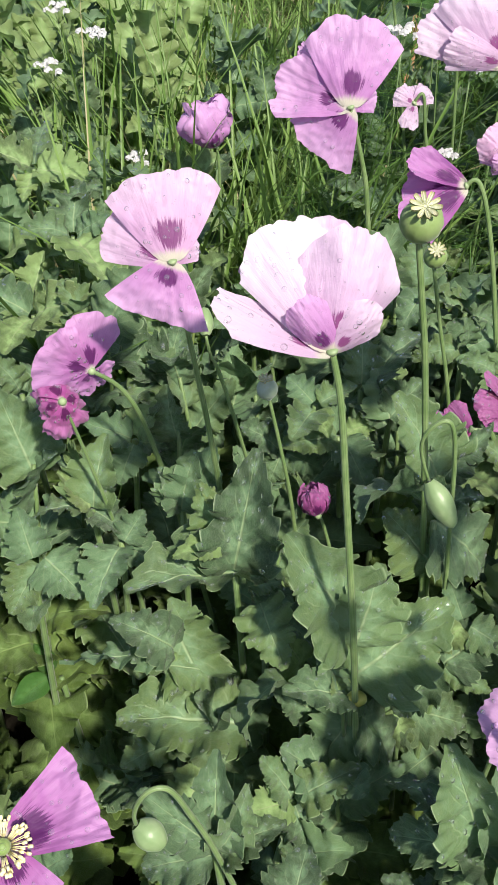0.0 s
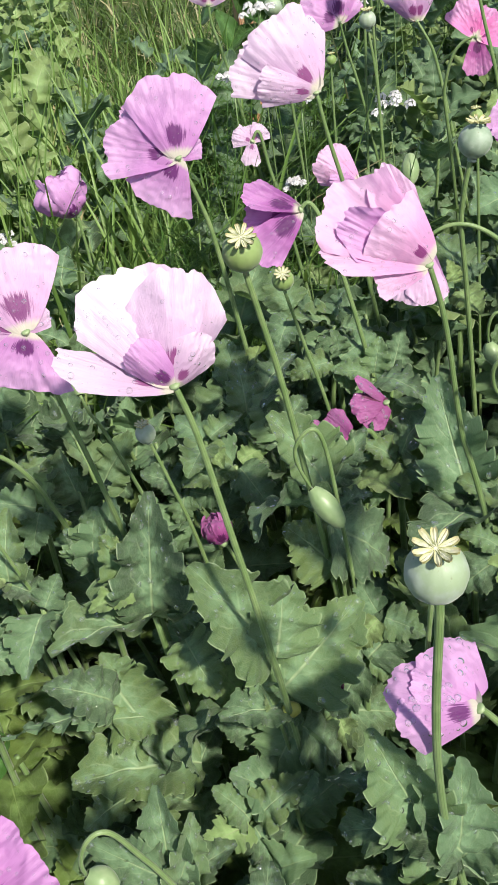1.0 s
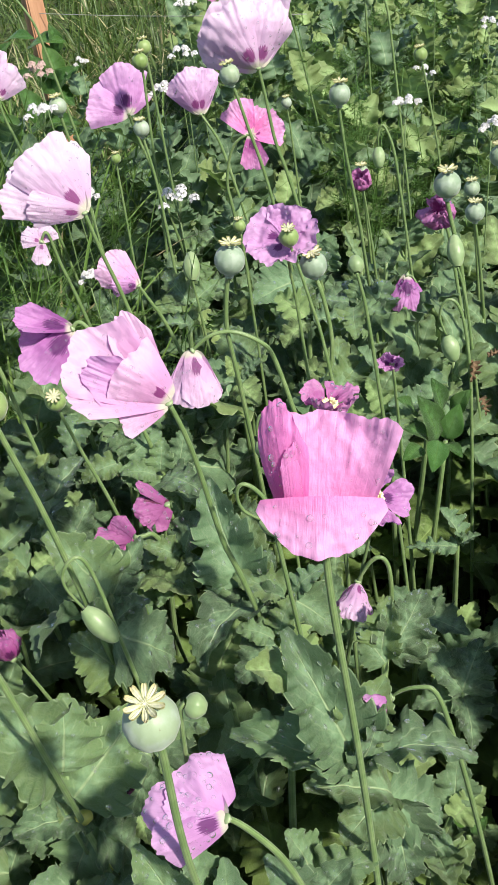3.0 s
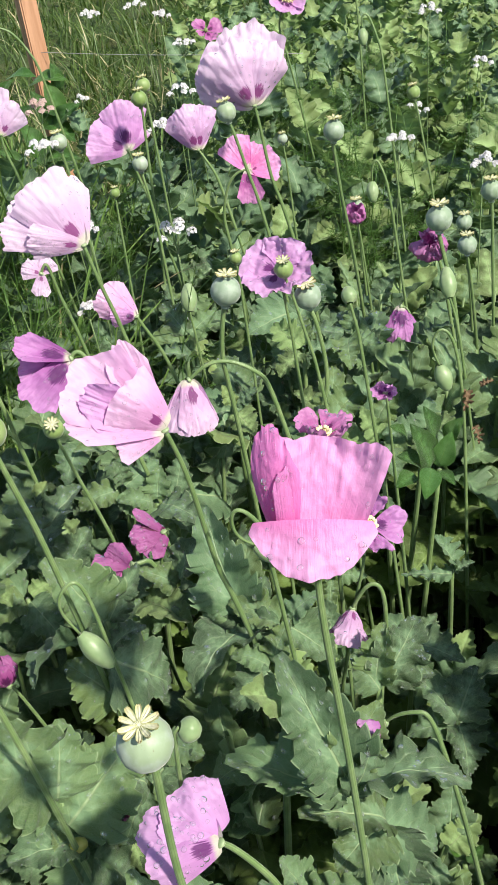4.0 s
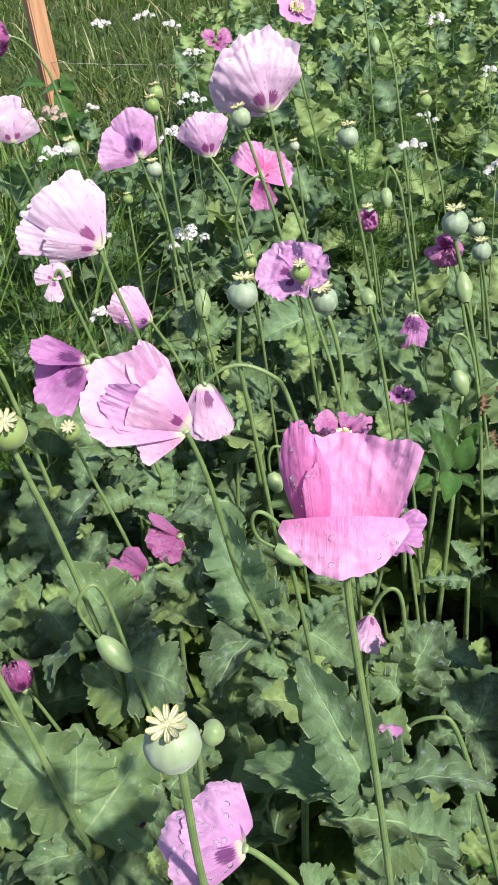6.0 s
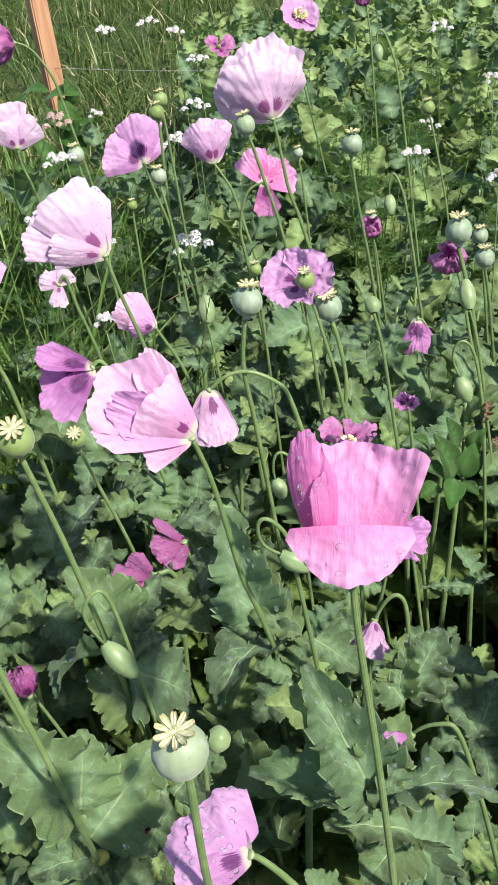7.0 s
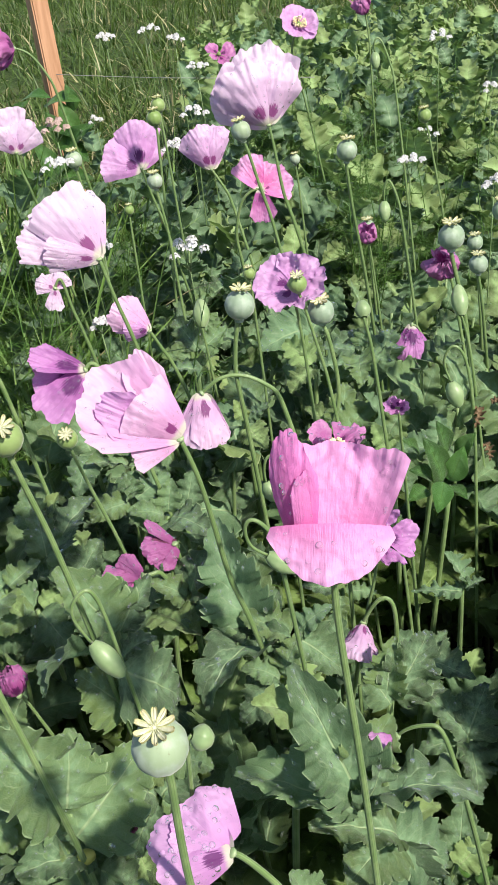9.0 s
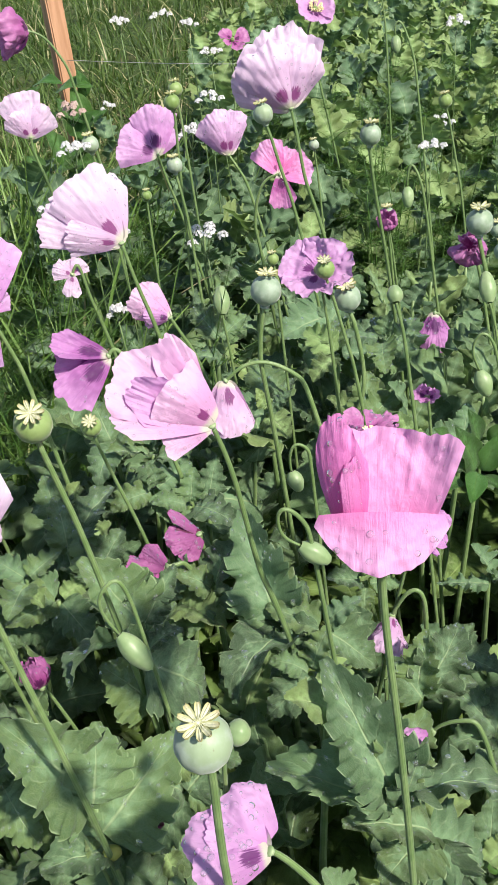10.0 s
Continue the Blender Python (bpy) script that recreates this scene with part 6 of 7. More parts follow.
leaf_on(plant, (-0.017, 0.306, 0.560), (-0.015, 0.346, 0.630), (0.021, -0.533, 0.846), 2, 0.75)
leaf_on(plant, (-0.015, 0.306, 0.555), (0.034, 0.316, 0.580), (0.020, -0.251, 0.968), 0, 0.95)
leaf_on(plant, (-0.018, 0.303, 0.570), (-0.069, 0.313, 0.630), (-0.178, -0.429, 0.885), 4, 0.75)
leaf_on(plant, (-0.017, 0.304, 0.560), (0.007, 0.330, 0.610), (0.122, -0.432, 0.894), 1, 0.8)
leaf_on(plant, (-0.021, 0.306, 0.550), (-0.076, 0.304, 0.530), (0.020, -0.223, 0.975), 0, 1.0)
plant = leaf_cluster((0.177, 0.300, 0.575), "grey-green poppy plant with broad toothed waxy leaves")
leaf_on(plant, (0.176, 0.299, 0.580), (0.145, 0.329, 0.665), (0.021, -0.493, 0.870), 0, 0.85)
leaf_on(plant, (0.176, 0.304, 0.570), (0.113, 0.356, 0.575), (0.020, -0.251, 0.968), 1, 0.9)
leaf_on(plant, (0.177, 0.299, 0.580), (0.185, 0.335, 0.640), (0.220, -0.424, 0.879), 2, 0.9)
leaf_on(plant, (0.177, 0.305, 0.560), (0.115, 0.327, 0.540), (0.020, -0.223, 0.975), 5, 0.9)
plant = leaf_cluster((-0.153, 0.628, 0.595), "grey-green poppy plant with broad toothed waxy leaves")
leaf_on(plant, (-0.151, 0.627, 0.600), (-0.136, 0.669, 0.660), (0.021, -0.533, 0.846), 2, 0.95)
leaf_on(plant, (-0.154, 0.627, 0.600), (-0.186, 0.646, 0.630), (0.021, -0.354, 0.935), 0, 1.0, young=True)
leaf_on(plant, (-0.154, 0.633, 0.590), (-0.210, 0.615, 0.600), (0.020, -0.223, 0.975), 1, 0.9)
leaf_on(plant, (-0.154, 0.633, 0.590), (-0.112, 0.607, 0.580), (0.020, -0.223, 0.975), 0, 1.0)
plant = leaf_cluster((-0.063, 0.633, 0.590), "grey-green poppy plant with broad toothed waxy leaves")
leaf_on(plant, (-0.063, 0.623, 0.600), (-0.048, 0.644, 0.660), (0.121, -0.529, 0.840), 0, 1.1)
leaf_on(plant, (-0.062, 0.626, 0.600), (-0.085, 0.641, 0.640), (0.021, -0.435, 0.900), 6, 1.0)
leaf_on(plant, (-0.056, 0.626, 0.600), (-0.029, 0.651, 0.660), (0.220, -0.424, 0.879), 2, 1.0)
plant = leaf_cluster((0.125, 0.780, 0.630), "grey-green poppy plant with broad toothed waxy leaves")
leaf_on(plant, (0.124, 0.780, 0.630), (0.194, 0.831, 0.670), (0.021, -0.354, 0.935), 0, 0.95)
leaf_on(plant, (0.132, 0.783, 0.620), (0.167, 0.807, 0.610), (0.021, -0.354, 0.935), 6, 1.1)
leaf_on(plant, (0.125, 0.780, 0.630), (0.126, 0.828, 0.680), (0.021, -0.477, 0.878), 1, 0.9)
plant = leaf_cluster((-0.107, 0.872, 0.580), "grey-green poppy plant with broad toothed waxy leaves")
leaf_on(plant, (-0.104, 0.870, 0.580), (-0.196, 0.938, 0.610), (0.021, -0.354, 0.935), 0, 0.75)
leaf_on(plant, (-0.104, 0.872, 0.580), (-0.085, 0.930, 0.620), (0.122, -0.432, 0.894), 5, 0.9)
leaf_on(plant, (-0.108, 0.874, 0.570), (-0.152, 0.821, 0.560), (0.020, -0.223, 0.975), 1, 1.0)
plant = leaf_cluster((-0.124, 0.609, 0.570), "grey-green poppy plant with broad toothed waxy leaves")
leaf_on(plant, (-0.119, 0.600, 0.580), (-0.100, 0.623, 0.600), (0.021, -0.435, 0.900), 6, 1.0)
leaf_on(plant, (-0.124, 0.601, 0.570), (-0.145, 0.540, 0.550), (0.020, -0.223, 0.975), 0, 1.0)
leaf_on(plant, (-0.118, 0.601, 0.570), (-0.076, 0.582, 0.550), (0.020, -0.223, 0.975), 5, 1.0)
plant = leaf_cluster((-0.214, 0.597, 0.550), "grey-green poppy plant with broad toothed waxy leaves")
leaf_on(plant, (-0.208, 0.597, 0.550), (-0.233, 0.557, 0.520), (0.020, -0.223, 0.975), 0, 1.1)
leaf_on(plant, (-0.200, 0.596, 0.560), (-0.161, 0.570, 0.530), (0.020, -0.223, 0.975), 6, 1.1)
leaf_on(plant, (-0.212, 0.596, 0.560), (-0.228, 0.627, 0.600), (0.021, -0.354, 0.935), 2, 1.0)
plant = leaf_cluster((0.343, 0.364, 0.600), "grey-green poppy plant with broad toothed waxy leaves")
leaf_on(plant, (0.344, 0.373, 0.610), (0.315, 0.447, 0.710), (-0.109, -0.468, 0.877), 0, 0.72)
leaf_on(plant, (0.345, 0.364, 0.600), (0.449, 0.333, 0.600), (0.202, 0.118, 0.972), 1, 0.85)
leaf_on(plant, (0.345, 0.361, 0.600), (0.377, 0.370, 0.665), (0.214, -0.587, 0.781), 4, 0.7)
leaf_on(plant, (0.340, 0.361, 0.600), (0.249, 0.434, 0.610), (0.099, -0.039, 0.994), 0, 0.65)
leaf_on(plant, (0.348, 0.382, 0.625), (0.391, 0.401, 0.660), (0.253, -0.495, 0.831), 2, 1.1)
plant = leaf_cluster((0.366, 0.346, 0.560), "grey-green poppy plant with broad toothed waxy leaves")
leaf_on(plant, (0.370, 0.346, 0.570), (0.293, 0.360, 0.605), (0.031, -0.239, 0.971), 0, 0.9)
leaf_on(plant, (0.366, 0.349, 0.565), (0.314, 0.327, 0.555), (0.031, -0.239, 0.971), 6, 1.2)
leaf_on(plant, (0.368, 0.351, 0.555), (0.414, 0.333, 0.520), (0.089, -0.370, 0.925), 6, 1.3)
leaf_on(plant, (0.372, 0.350, 0.550), (0.369, 0.308, 0.480), (0.031, -0.239, 0.971), 0, 1.1)
plant = leaf_cluster((0.313, 0.436, 0.655), "grey-green poppy plant with broad toothed waxy leaves")
leaf_on(plant, (0.317, 0.429, 0.660), (0.273, 0.434, 0.690), (-0.006, -0.340, 0.940), 6, 1.0, young=True)
leaf_on(plant, (0.314, 0.431, 0.660), (0.327, 0.425, 0.640), (-0.014, -0.362, 0.932), 0, 0.9)
plant = leaf_cluster((0.263, 0.287, 0.550), "grey-green poppy plant with broad toothed waxy leaves")
leaf_on(plant, (0.262, 0.284, 0.560), (0.241, 0.313, 0.610), (-0.043, -0.439, 0.898), 0, 0.95)
leaf_on(plant, (0.264, 0.283, 0.560), (0.307, 0.289, 0.600), (0.053, -0.468, 0.882), 2, 1.0)
leaf_on(plant, (0.262, 0.286, 0.550), (0.287, 0.300, 0.580), (-0.079, -0.530, 0.844), 6, 0.8)
plant = leaf_cluster((0.337, 0.277, 0.450), "grey-green poppy plant with broad toothed waxy leaves")
leaf_on(plant, (0.337, 0.277, 0.450), (0.299, 0.298, 0.460), (-0.014, -0.362, 0.932), 0, 1.0, young=True)
leaf_on(plant, (0.338, 0.279, 0.450), (0.365, 0.293, 0.480), (-0.014, -0.362, 0.932), 6, 1.0, young=True)
leaf_on(plant, (0.339, 0.273, 0.450), (0.384, 0.255, 0.440), (-0.014, -0.362, 0.932), 1, 1.0)
plant = leaf_cluster((0.194, 0.281, 0.555), "grey-green poppy plant with broad toothed waxy leaves")
leaf_on(plant, (0.198, 0.279, 0.560), (0.136, 0.334, 0.600), (0.008, -0.302, 0.953), 0, 0.9)
leaf_on(plant, (0.195, 0.280, 0.560), (0.208, 0.314, 0.630), (-0.079, -0.530, 0.844), 2, 0.8)
leaf_on(plant, (0.198, 0.281, 0.550), (0.239, 0.290, 0.590), (0.053, -0.468, 0.882), 0, 1.0)
leaf_on(plant, (0.193, 0.284, 0.550), (0.151, 0.314, 0.570), (0.077, -0.107, 0.991), 5, 0.8)
plant = leaf_cluster((0.322, 0.599, 0.600), "grey-green poppy plant with broad toothed waxy leaves")
leaf_on(plant, (0.321, 0.599, 0.605), (0.313, 0.681, 0.705), (-0.173, -0.497, 0.850), 0, 0.75)
leaf_on(plant, (0.322, 0.594, 0.600), (0.278, 0.653, 0.620), (-0.006, -0.340, 0.940), 6, 1.0)
leaf_on(plant, (0.325, 0.593, 0.600), (0.358, 0.613, 0.640), (0.146, -0.492, 0.859), 6, 1.0)
leaf_on(plant, (0.329, 0.577, 0.600), (0.249, 0.530, 0.585), (-0.278, 0.268, 0.922), 7, 0.9)
leaf_on(plant, (0.329, 0.577, 0.600), (0.283, 0.566, 0.610), (0.313, 0.755, 0.576), 3, 0.9)
plant = leaf_cluster((0.185, 0.641, 0.600), "grey-green poppy plant with broad toothed waxy leaves")
leaf_on(plant, (0.178, 0.609, 0.600), (0.231, 0.601, 0.575), (-0.014, -0.362, 0.932), 6, 1.1)
leaf_on(plant, (0.182, 0.632, 0.610), (0.221, 0.638, 0.640), (-0.043, -0.439, 0.898), 0, 1.0)
plant = leaf_cluster((0.157, 0.760, 0.620), "grey-green poppy plant with broad toothed waxy leaves")
leaf_on(plant, (0.153, 0.741, 0.620), (0.140, 0.790, 0.655), (-0.043, -0.439, 0.898), 6, 0.9)
leaf_on(plant, (0.153, 0.741, 0.620), (0.192, 0.772, 0.650), (0.053, -0.468, 0.882), 0, 1.0)
leaf_on(plant, (0.125, 0.815, 0.650), (0.118, 0.858, 0.690), (-0.043, -0.439, 0.898), 6, 0.8)
leaf_on(plant, (0.125, 0.815, 0.650), (0.157, 0.841, 0.680), (-0.043, -0.439, 0.898), 0, 0.8, young=True)
leaf_on(plant, (0.151, 0.743, 0.610), (0.111, 0.770, 0.620), (0.031, -0.239, 0.971), 4, 1.0)
plant = leaf_cluster((0.427, 0.479, 0.580), "grey-green poppy plant with broad toothed waxy leaves")
leaf_on(plant, (0.424, 0.480, 0.580), (0.448, 0.511, 0.630), (-0.043, -0.439, 0.898), 0, 0.9)
leaf_on(plant, (0.424, 0.472, 0.580), (0.409, 0.508, 0.600), (-0.014, -0.362, 0.932), 6, 1.1)
leaf_on(plant, (0.432, 0.476, 0.580), (0.489, 0.477, 0.570), (-0.014, -0.362, 0.932), 0, 1.0)
leaf_on(plant, (0.435, 0.483, 0.580), (0.487, 0.513, 0.620), (0.053, -0.468, 0.882), 5, 1.0)
plant = leaf_cluster((0.539, 0.507, 0.430), "grey-green poppy plant with broad toothed waxy leaves")
leaf_on(plant, (0.539, 0.507, 0.430), (0.512, 0.561, 0.460), (-0.014, -0.362, 0.932), 0, 1.0)
leaf_on(plant, (0.539, 0.507, 0.430), (0.580, 0.538, 0.470), (-0.014, -0.362, 0.932), 6, 1.0)
leaf_on(plant, (0.540, 0.508, 0.420), (0.526, 0.457, 0.390), (-0.014, -0.362, 0.932), 5, 1.0)
leaf_on(plant, (0.537, 0.509, 0.420), (0.478, 0.517, 0.420), (0.031, -0.239, 0.971), 1, 1.0)
plant = leaf_cluster((0.622, 0.673, 0.500), "grey-green poppy plant with broad toothed waxy leaves")
leaf_on(plant, (0.614, 0.659, 0.500), (0.556, 0.687, 0.500), (0.031, -0.239, 0.971), 4, 0.7)
leaf_on(plant, (0.620, 0.662, 0.500), (0.646, 0.658, 0.510), (0.031, -0.239, 0.971), 0, 0.9)
leaf_on(plant, (0.625, 0.671, 0.500), (0.606, 0.694, 0.540), (-0.043, -0.439, 0.898), 2, 0.9)
plant = leaf_cluster((0.468, 0.398, 0.390), "grey-green poppy plant with broad toothed waxy leaves")
leaf_on(plant, (0.468, 0.398, 0.390), (0.489, 0.430, 0.440), (-0.043, -0.439, 0.898), 6, 1.0)
leaf_on(plant, (0.465, 0.392, 0.390), (0.507, 0.402, 0.410), (-0.014, -0.362, 0.932), 0, 1.0, young=True)
leaf_on(plant, (0.457, 0.375, 0.370), (0.421, 0.376, 0.370), (-0.014, -0.362, 0.932), 5, 1.0)
plant = leaf_cluster((0.590, 1.128, 0.660), "grey-green poppy plant with broad toothed waxy leaves")
leaf_on(plant, (0.591, 1.128, 0.670), (0.505, 1.101, 0.665), (-0.056, -0.443, 0.895), 6, 1.0)
leaf_on(plant, (0.591, 1.117, 0.660), (0.654, 1.160, 0.690), (-0.085, -0.516, 0.852), 0, 0.9)
leaf_on(plant, (0.590, 1.128, 0.650), (0.533, 1.057, 0.630), (-0.011, -0.325, 0.946), 1, 1.0)
plant = leaf_cluster((0.559, 0.903, 0.620), "grey-green poppy plant with broad toothed waxy leaves")
leaf_on(plant, (0.556, 0.896, 0.620), (0.581, 0.949, 0.665), (-0.106, -0.567, 0.817), 6, 0.8)
leaf_on(plant, (0.553, 0.898, 0.620), (0.518, 0.947, 0.640), (-0.056, -0.443, 0.895), 0, 0.9, young=True)
leaf_on(plant, (0.554, 0.890, 0.620), (0.612, 0.923, 0.640), (-0.056, -0.443, 0.895), 2, 0.9)
plant = leaf_cluster((0.646, 0.995, 0.640), "grey-green poppy plant with broad toothed waxy leaves")
leaf_on(plant, (0.642, 0.988, 0.640), (0.577, 1.005, 0.640), (-0.011, -0.325, 0.946), 1, 0.9)
leaf_on(plant, (0.650, 0.993, 0.640), (0.698, 1.044, 0.680), (-0.085, -0.516, 0.852), 5, 0.9)
leaf_on(plant, (0.646, 0.995, 0.640), (0.645, 1.074, 0.680), (-0.085, -0.516, 0.852), 0, 0.9)
plant = leaf_cluster((0.401, 1.089, 0.660), "grey-green poppy plant with broad toothed waxy leaves")
leaf_on(plant, (0.413, 1.121, 0.680), (0.393, 1.184, 0.710), (-0.056, -0.443, 0.895), 0, 0.8)
leaf_on(plant, (0.417, 1.119, 0.680), (0.464, 1.133, 0.700), (-0.056, -0.443, 0.895), 6, 0.8)
leaf_on(plant, (0.405, 1.087, 0.660), (0.352, 1.096, 0.670), (-0.011, -0.325, 0.946), 1, 0.8)
plant = leaf_cluster((0.460, 1.004, 0.630), "grey-green poppy plant with broad toothed waxy leaves")
leaf_on(plant, (0.450, 0.975, 0.630), (0.443, 1.047, 0.670), (-0.085, -0.516, 0.852), 6, 0.9)
leaf_on(plant, (0.450, 0.975, 0.630), (0.489, 1.006, 0.650), (-0.056, -0.443, 0.895), 0, 0.9)
leaf_on(plant, (0.449, 0.976, 0.620), (0.391, 0.958, 0.610), (-0.011, -0.325, 0.946), 5, 1.0)
plant = leaf_cluster((0.279, 0.804, 0.630), "grey-green poppy plant with broad toothed waxy leaves")
leaf_on(plant, (0.280, 0.799, 0.640), (0.292, 0.813, 0.679), (-0.011, -0.585, 0.811), 0, 1.077)
leaf_on(plant, (0.272, 0.793, 0.640), (0.232, 0.798, 0.653), (0.011, -0.368, 0.930), 3, 1.009)
leaf_on(plant, (0.275, 0.782, 0.640), (0.261, 0.741, 0.607), (0.139, -0.354, 0.925), 0, 0.889)
leaf_on(plant, (0.281, 0.785, 0.640), (0.320, 0.730, 0.639), (-0.138, -0.296, 0.945), 3, 1.028)
plant = leaf_cluster((0.272, 0.678, 0.600), "grey-green poppy plant with broad toothed waxy leaves")
leaf_on(plant, (0.267, 0.673, 0.610), (0.227, 0.683, 0.643), (0.152, -0.607, 0.780), 1, 0.973)
leaf_on(plant, (0.267, 0.663, 0.610), (0.225, 0.633, 0.589), (-0.017, -0.239, 0.971), 4, 0.937)
leaf_on(plant, (0.274, 0.662, 0.610), (0.312, 0.612, 0.596), (0.251, -0.312, 0.916), 4, 1.017)
leaf_on(plant, (0.274, 0.674, 0.610), (0.309, 0.675, 0.669), (0.048, -0.309, 0.950), 1, 1.008)
plant = leaf_cluster((0.258, 0.901, 0.650), "grey-green poppy plant with broad toothed waxy leaves")
leaf_on(plant, (0.259, 0.895, 0.660), (0.279, 0.905, 0.700), (-0.055, -0.440, 0.896), 0, 0.952)
leaf_on(plant, (0.251, 0.889, 0.660), (0.198, 0.893, 0.678), (-0.255, -0.240, 0.937), 0, 0.944)
leaf_on(plant, (0.255, 0.876, 0.660), (0.248, 0.839, 0.621), (-0.263, -0.509, 0.820), 0, 0.869)
leaf_on(plant, (0.261, 0.881, 0.660), (0.295, 0.853, 0.655), (-0.006, -0.544, 0.839), 0, 1.094)
plant = leaf_cluster((0.211, 0.937, 0.660), "grey-green poppy plant with broad toothed waxy leaves")
leaf_on(plant, (0.210, 0.932, 0.670), (0.201, 0.977, 0.705), (0.181, -0.486, 0.855), 6, 0.998)
leaf_on(plant, (0.207, 0.912, 0.670), (0.177, 0.876, 0.639), (-0.028, -0.282, 0.959), 1, 1.084)
leaf_on(plant, (0.216, 0.918, 0.670), (0.257, 0.896, 0.669), (0.191, -0.247, 0.950), 2, 0.855)
plant = leaf_cluster((0.360, 0.571, 0.610), "grey-green poppy plant with broad toothed waxy leaves")
leaf_on(plant, (0.352, 0.561, 0.620), (0.300, 0.566, 0.605), (0.065, -0.473, 0.879), 5, 0.919)
leaf_on(plant, (0.359, 0.557, 0.620), (0.399, 0.526, 0.581), (-0.076, -0.304, 0.950), 2, 0.998)
leaf_on(plant, (0.362, 0.565, 0.620), (0.401, 0.563, 0.645), (0.007, -0.480, 0.877), 3, 0.876)
leaf_on(plant, (0.354, 0.566, 0.620), (0.310, 0.604, 0.629), (0.002, -0.320, 0.948), 2, 0.909)
plant = leaf_cluster((0.332, 0.535, 0.590), "grey-green poppy plant with broad toothed waxy leaves")
leaf_on(plant, (0.326, 0.529, 0.600), (0.292, 0.550, 0.608), (-0.064, -0.223, 0.973), 3, 1.052)
leaf_on(plant, (0.326, 0.523, 0.600), (0.280, 0.522, 0.565), (-0.014, -0.487, 0.873), 6, 0.880)
leaf_on(plant, (0.332, 0.521, 0.600), (0.363, 0.475, 0.588), (-0.246, -0.398, 0.884), 6, 1.056, young=True)
leaf_on(plant, (0.333, 0.531, 0.600), (0.359, 0.545, 0.641), (0.037, -0.251, 0.967), 3, 0.936)
plant = leaf_cluster((0.224, 0.692, 0.590), "grey-green poppy plant with broad toothed waxy leaves")
leaf_on(plant, (0.220, 0.687, 0.600), (0.179, 0.733, 0.618), (-0.212, -0.126, 0.969), 4, 1.096)
leaf_on(plant, (0.221, 0.674, 0.600), (0.197, 0.650, 0.555), (0.157, -0.293, 0.943), 5, 1.037)
leaf_on(plant, (0.227, 0.676, 0.600), (0.268, 0.624, 0.597), (0.224, -0.263, 0.939), 0, 1.052, young=True)
leaf_on(plant, (0.226, 0.688, 0.600), (0.247, 0.691, 0.655), (0.238, -0.292, 0.926), 4, 0.862)
plant = leaf_cluster((0.100, 0.747, 0.590), "grey-green poppy plant with broad toothed waxy leaves")
leaf_on(plant, (0.106, 0.739, 0.600), (0.149, 0.753, 0.614), (-0.070, -0.573, 0.816), 4, 0.878, young=True)
leaf_on(plant, (0.097, 0.741, 0.600), (0.054, 0.761, 0.631), (-0.326, -0.389, 0.862), 0, 0.983)
leaf_on(plant, (0.097, 0.734, 0.600), (0.036, 0.723, 0.597), (0.187, -0.307, 0.933), 0, 0.971)
leaf_on(plant, (0.104, 0.729, 0.600), (0.130, 0.687, 0.563), (0.051, -0.394, 0.918), 0, 0.968)
plant = leaf_cluster((0.200, 0.514, 0.560), "grey-green poppy plant with broad toothed waxy leaves")
leaf_on(plant, (0.204, 0.503, 0.570), (0.237, 0.487, 0.553), (-0.176, -0.128, 0.976), 6, 1.028)
leaf_on(plant, (0.199, 0.512, 0.570), (0.188, 0.543, 0.591), (-0.106, -0.401, 0.910), 2, 0.940)
leaf_on(plant, (0.197, 0.503, 0.570), (0.165, 0.494, 0.551), (0.091, -0.467, 0.880), 0, 0.991, young=True)
plant = leaf_cluster((0.479, 0.733, 0.490), "grey-green poppy plant with broad toothed waxy leaves")
leaf_on(plant, (0.470, 0.724, 0.500), (0.425, 0.737, 0.513), (-0.204, -0.150, 0.967), 0, 0.943)
leaf_on(plant, (0.470, 0.713, 0.500), (0.452, 0.680, 0.481), (-0.085, -0.477, 0.875), 4, 0.917)
leaf_on(plant, (0.479, 0.719, 0.500), (0.518, 0.708, 0.494), (-0.323, -0.340, 0.883), 4, 1.047)
leaf_on(plant, (0.479, 0.728, 0.500), (0.490, 0.724, 0.539), (0.118, -0.262, 0.958), 6, 0.944, young=True)
plant = leaf_cluster((0.577, 0.783, 0.640), "grey-green poppy plant with broad toothed waxy leaves")
leaf_on(plant, (0.572, 0.779, 0.650), (0.557, 0.801, 0.692), (-0.079, -0.483, 0.872), 3, 0.861, young=True)
leaf_on(plant, (0.565, 0.772, 0.650), (0.518, 0.799, 0.642), (-0.222, -0.161, 0.962), 0, 0.856, young=True)
leaf_on(plant, (0.569, 0.761, 0.650), (0.575, 0.729, 0.619), (-0.214, -0.504, 0.837), 6, 0.990)
leaf_on(plant, (0.576, 0.770, 0.650), (0.623, 0.764, 0.650), (0.018, -0.370, 0.929), 6, 0.990)
plant = leaf_cluster((0.636, 1.021, 0.670), "grey-green poppy plant with broad toothed waxy leaves")
leaf_on(plant, (0.635, 1.014, 0.680), (0.650, 1.018, 0.710), (0.115, -0.467, 0.877), 2, 0.999)
leaf_on(plant, (0.623, 1.007, 0.680), (0.574, 1.032, 0.681), (-0.101, -0.173, 0.980), 6, 1.036)
leaf_on(plant, (0.624, 0.991, 0.680), (0.605, 0.938, 0.662), (-0.013, -0.390, 0.921), 5, 0.950)
leaf_on(plant, (0.632, 0.997, 0.680), (0.660, 0.959, 0.677), (0.143, -0.246, 0.959), 4, 1.029)
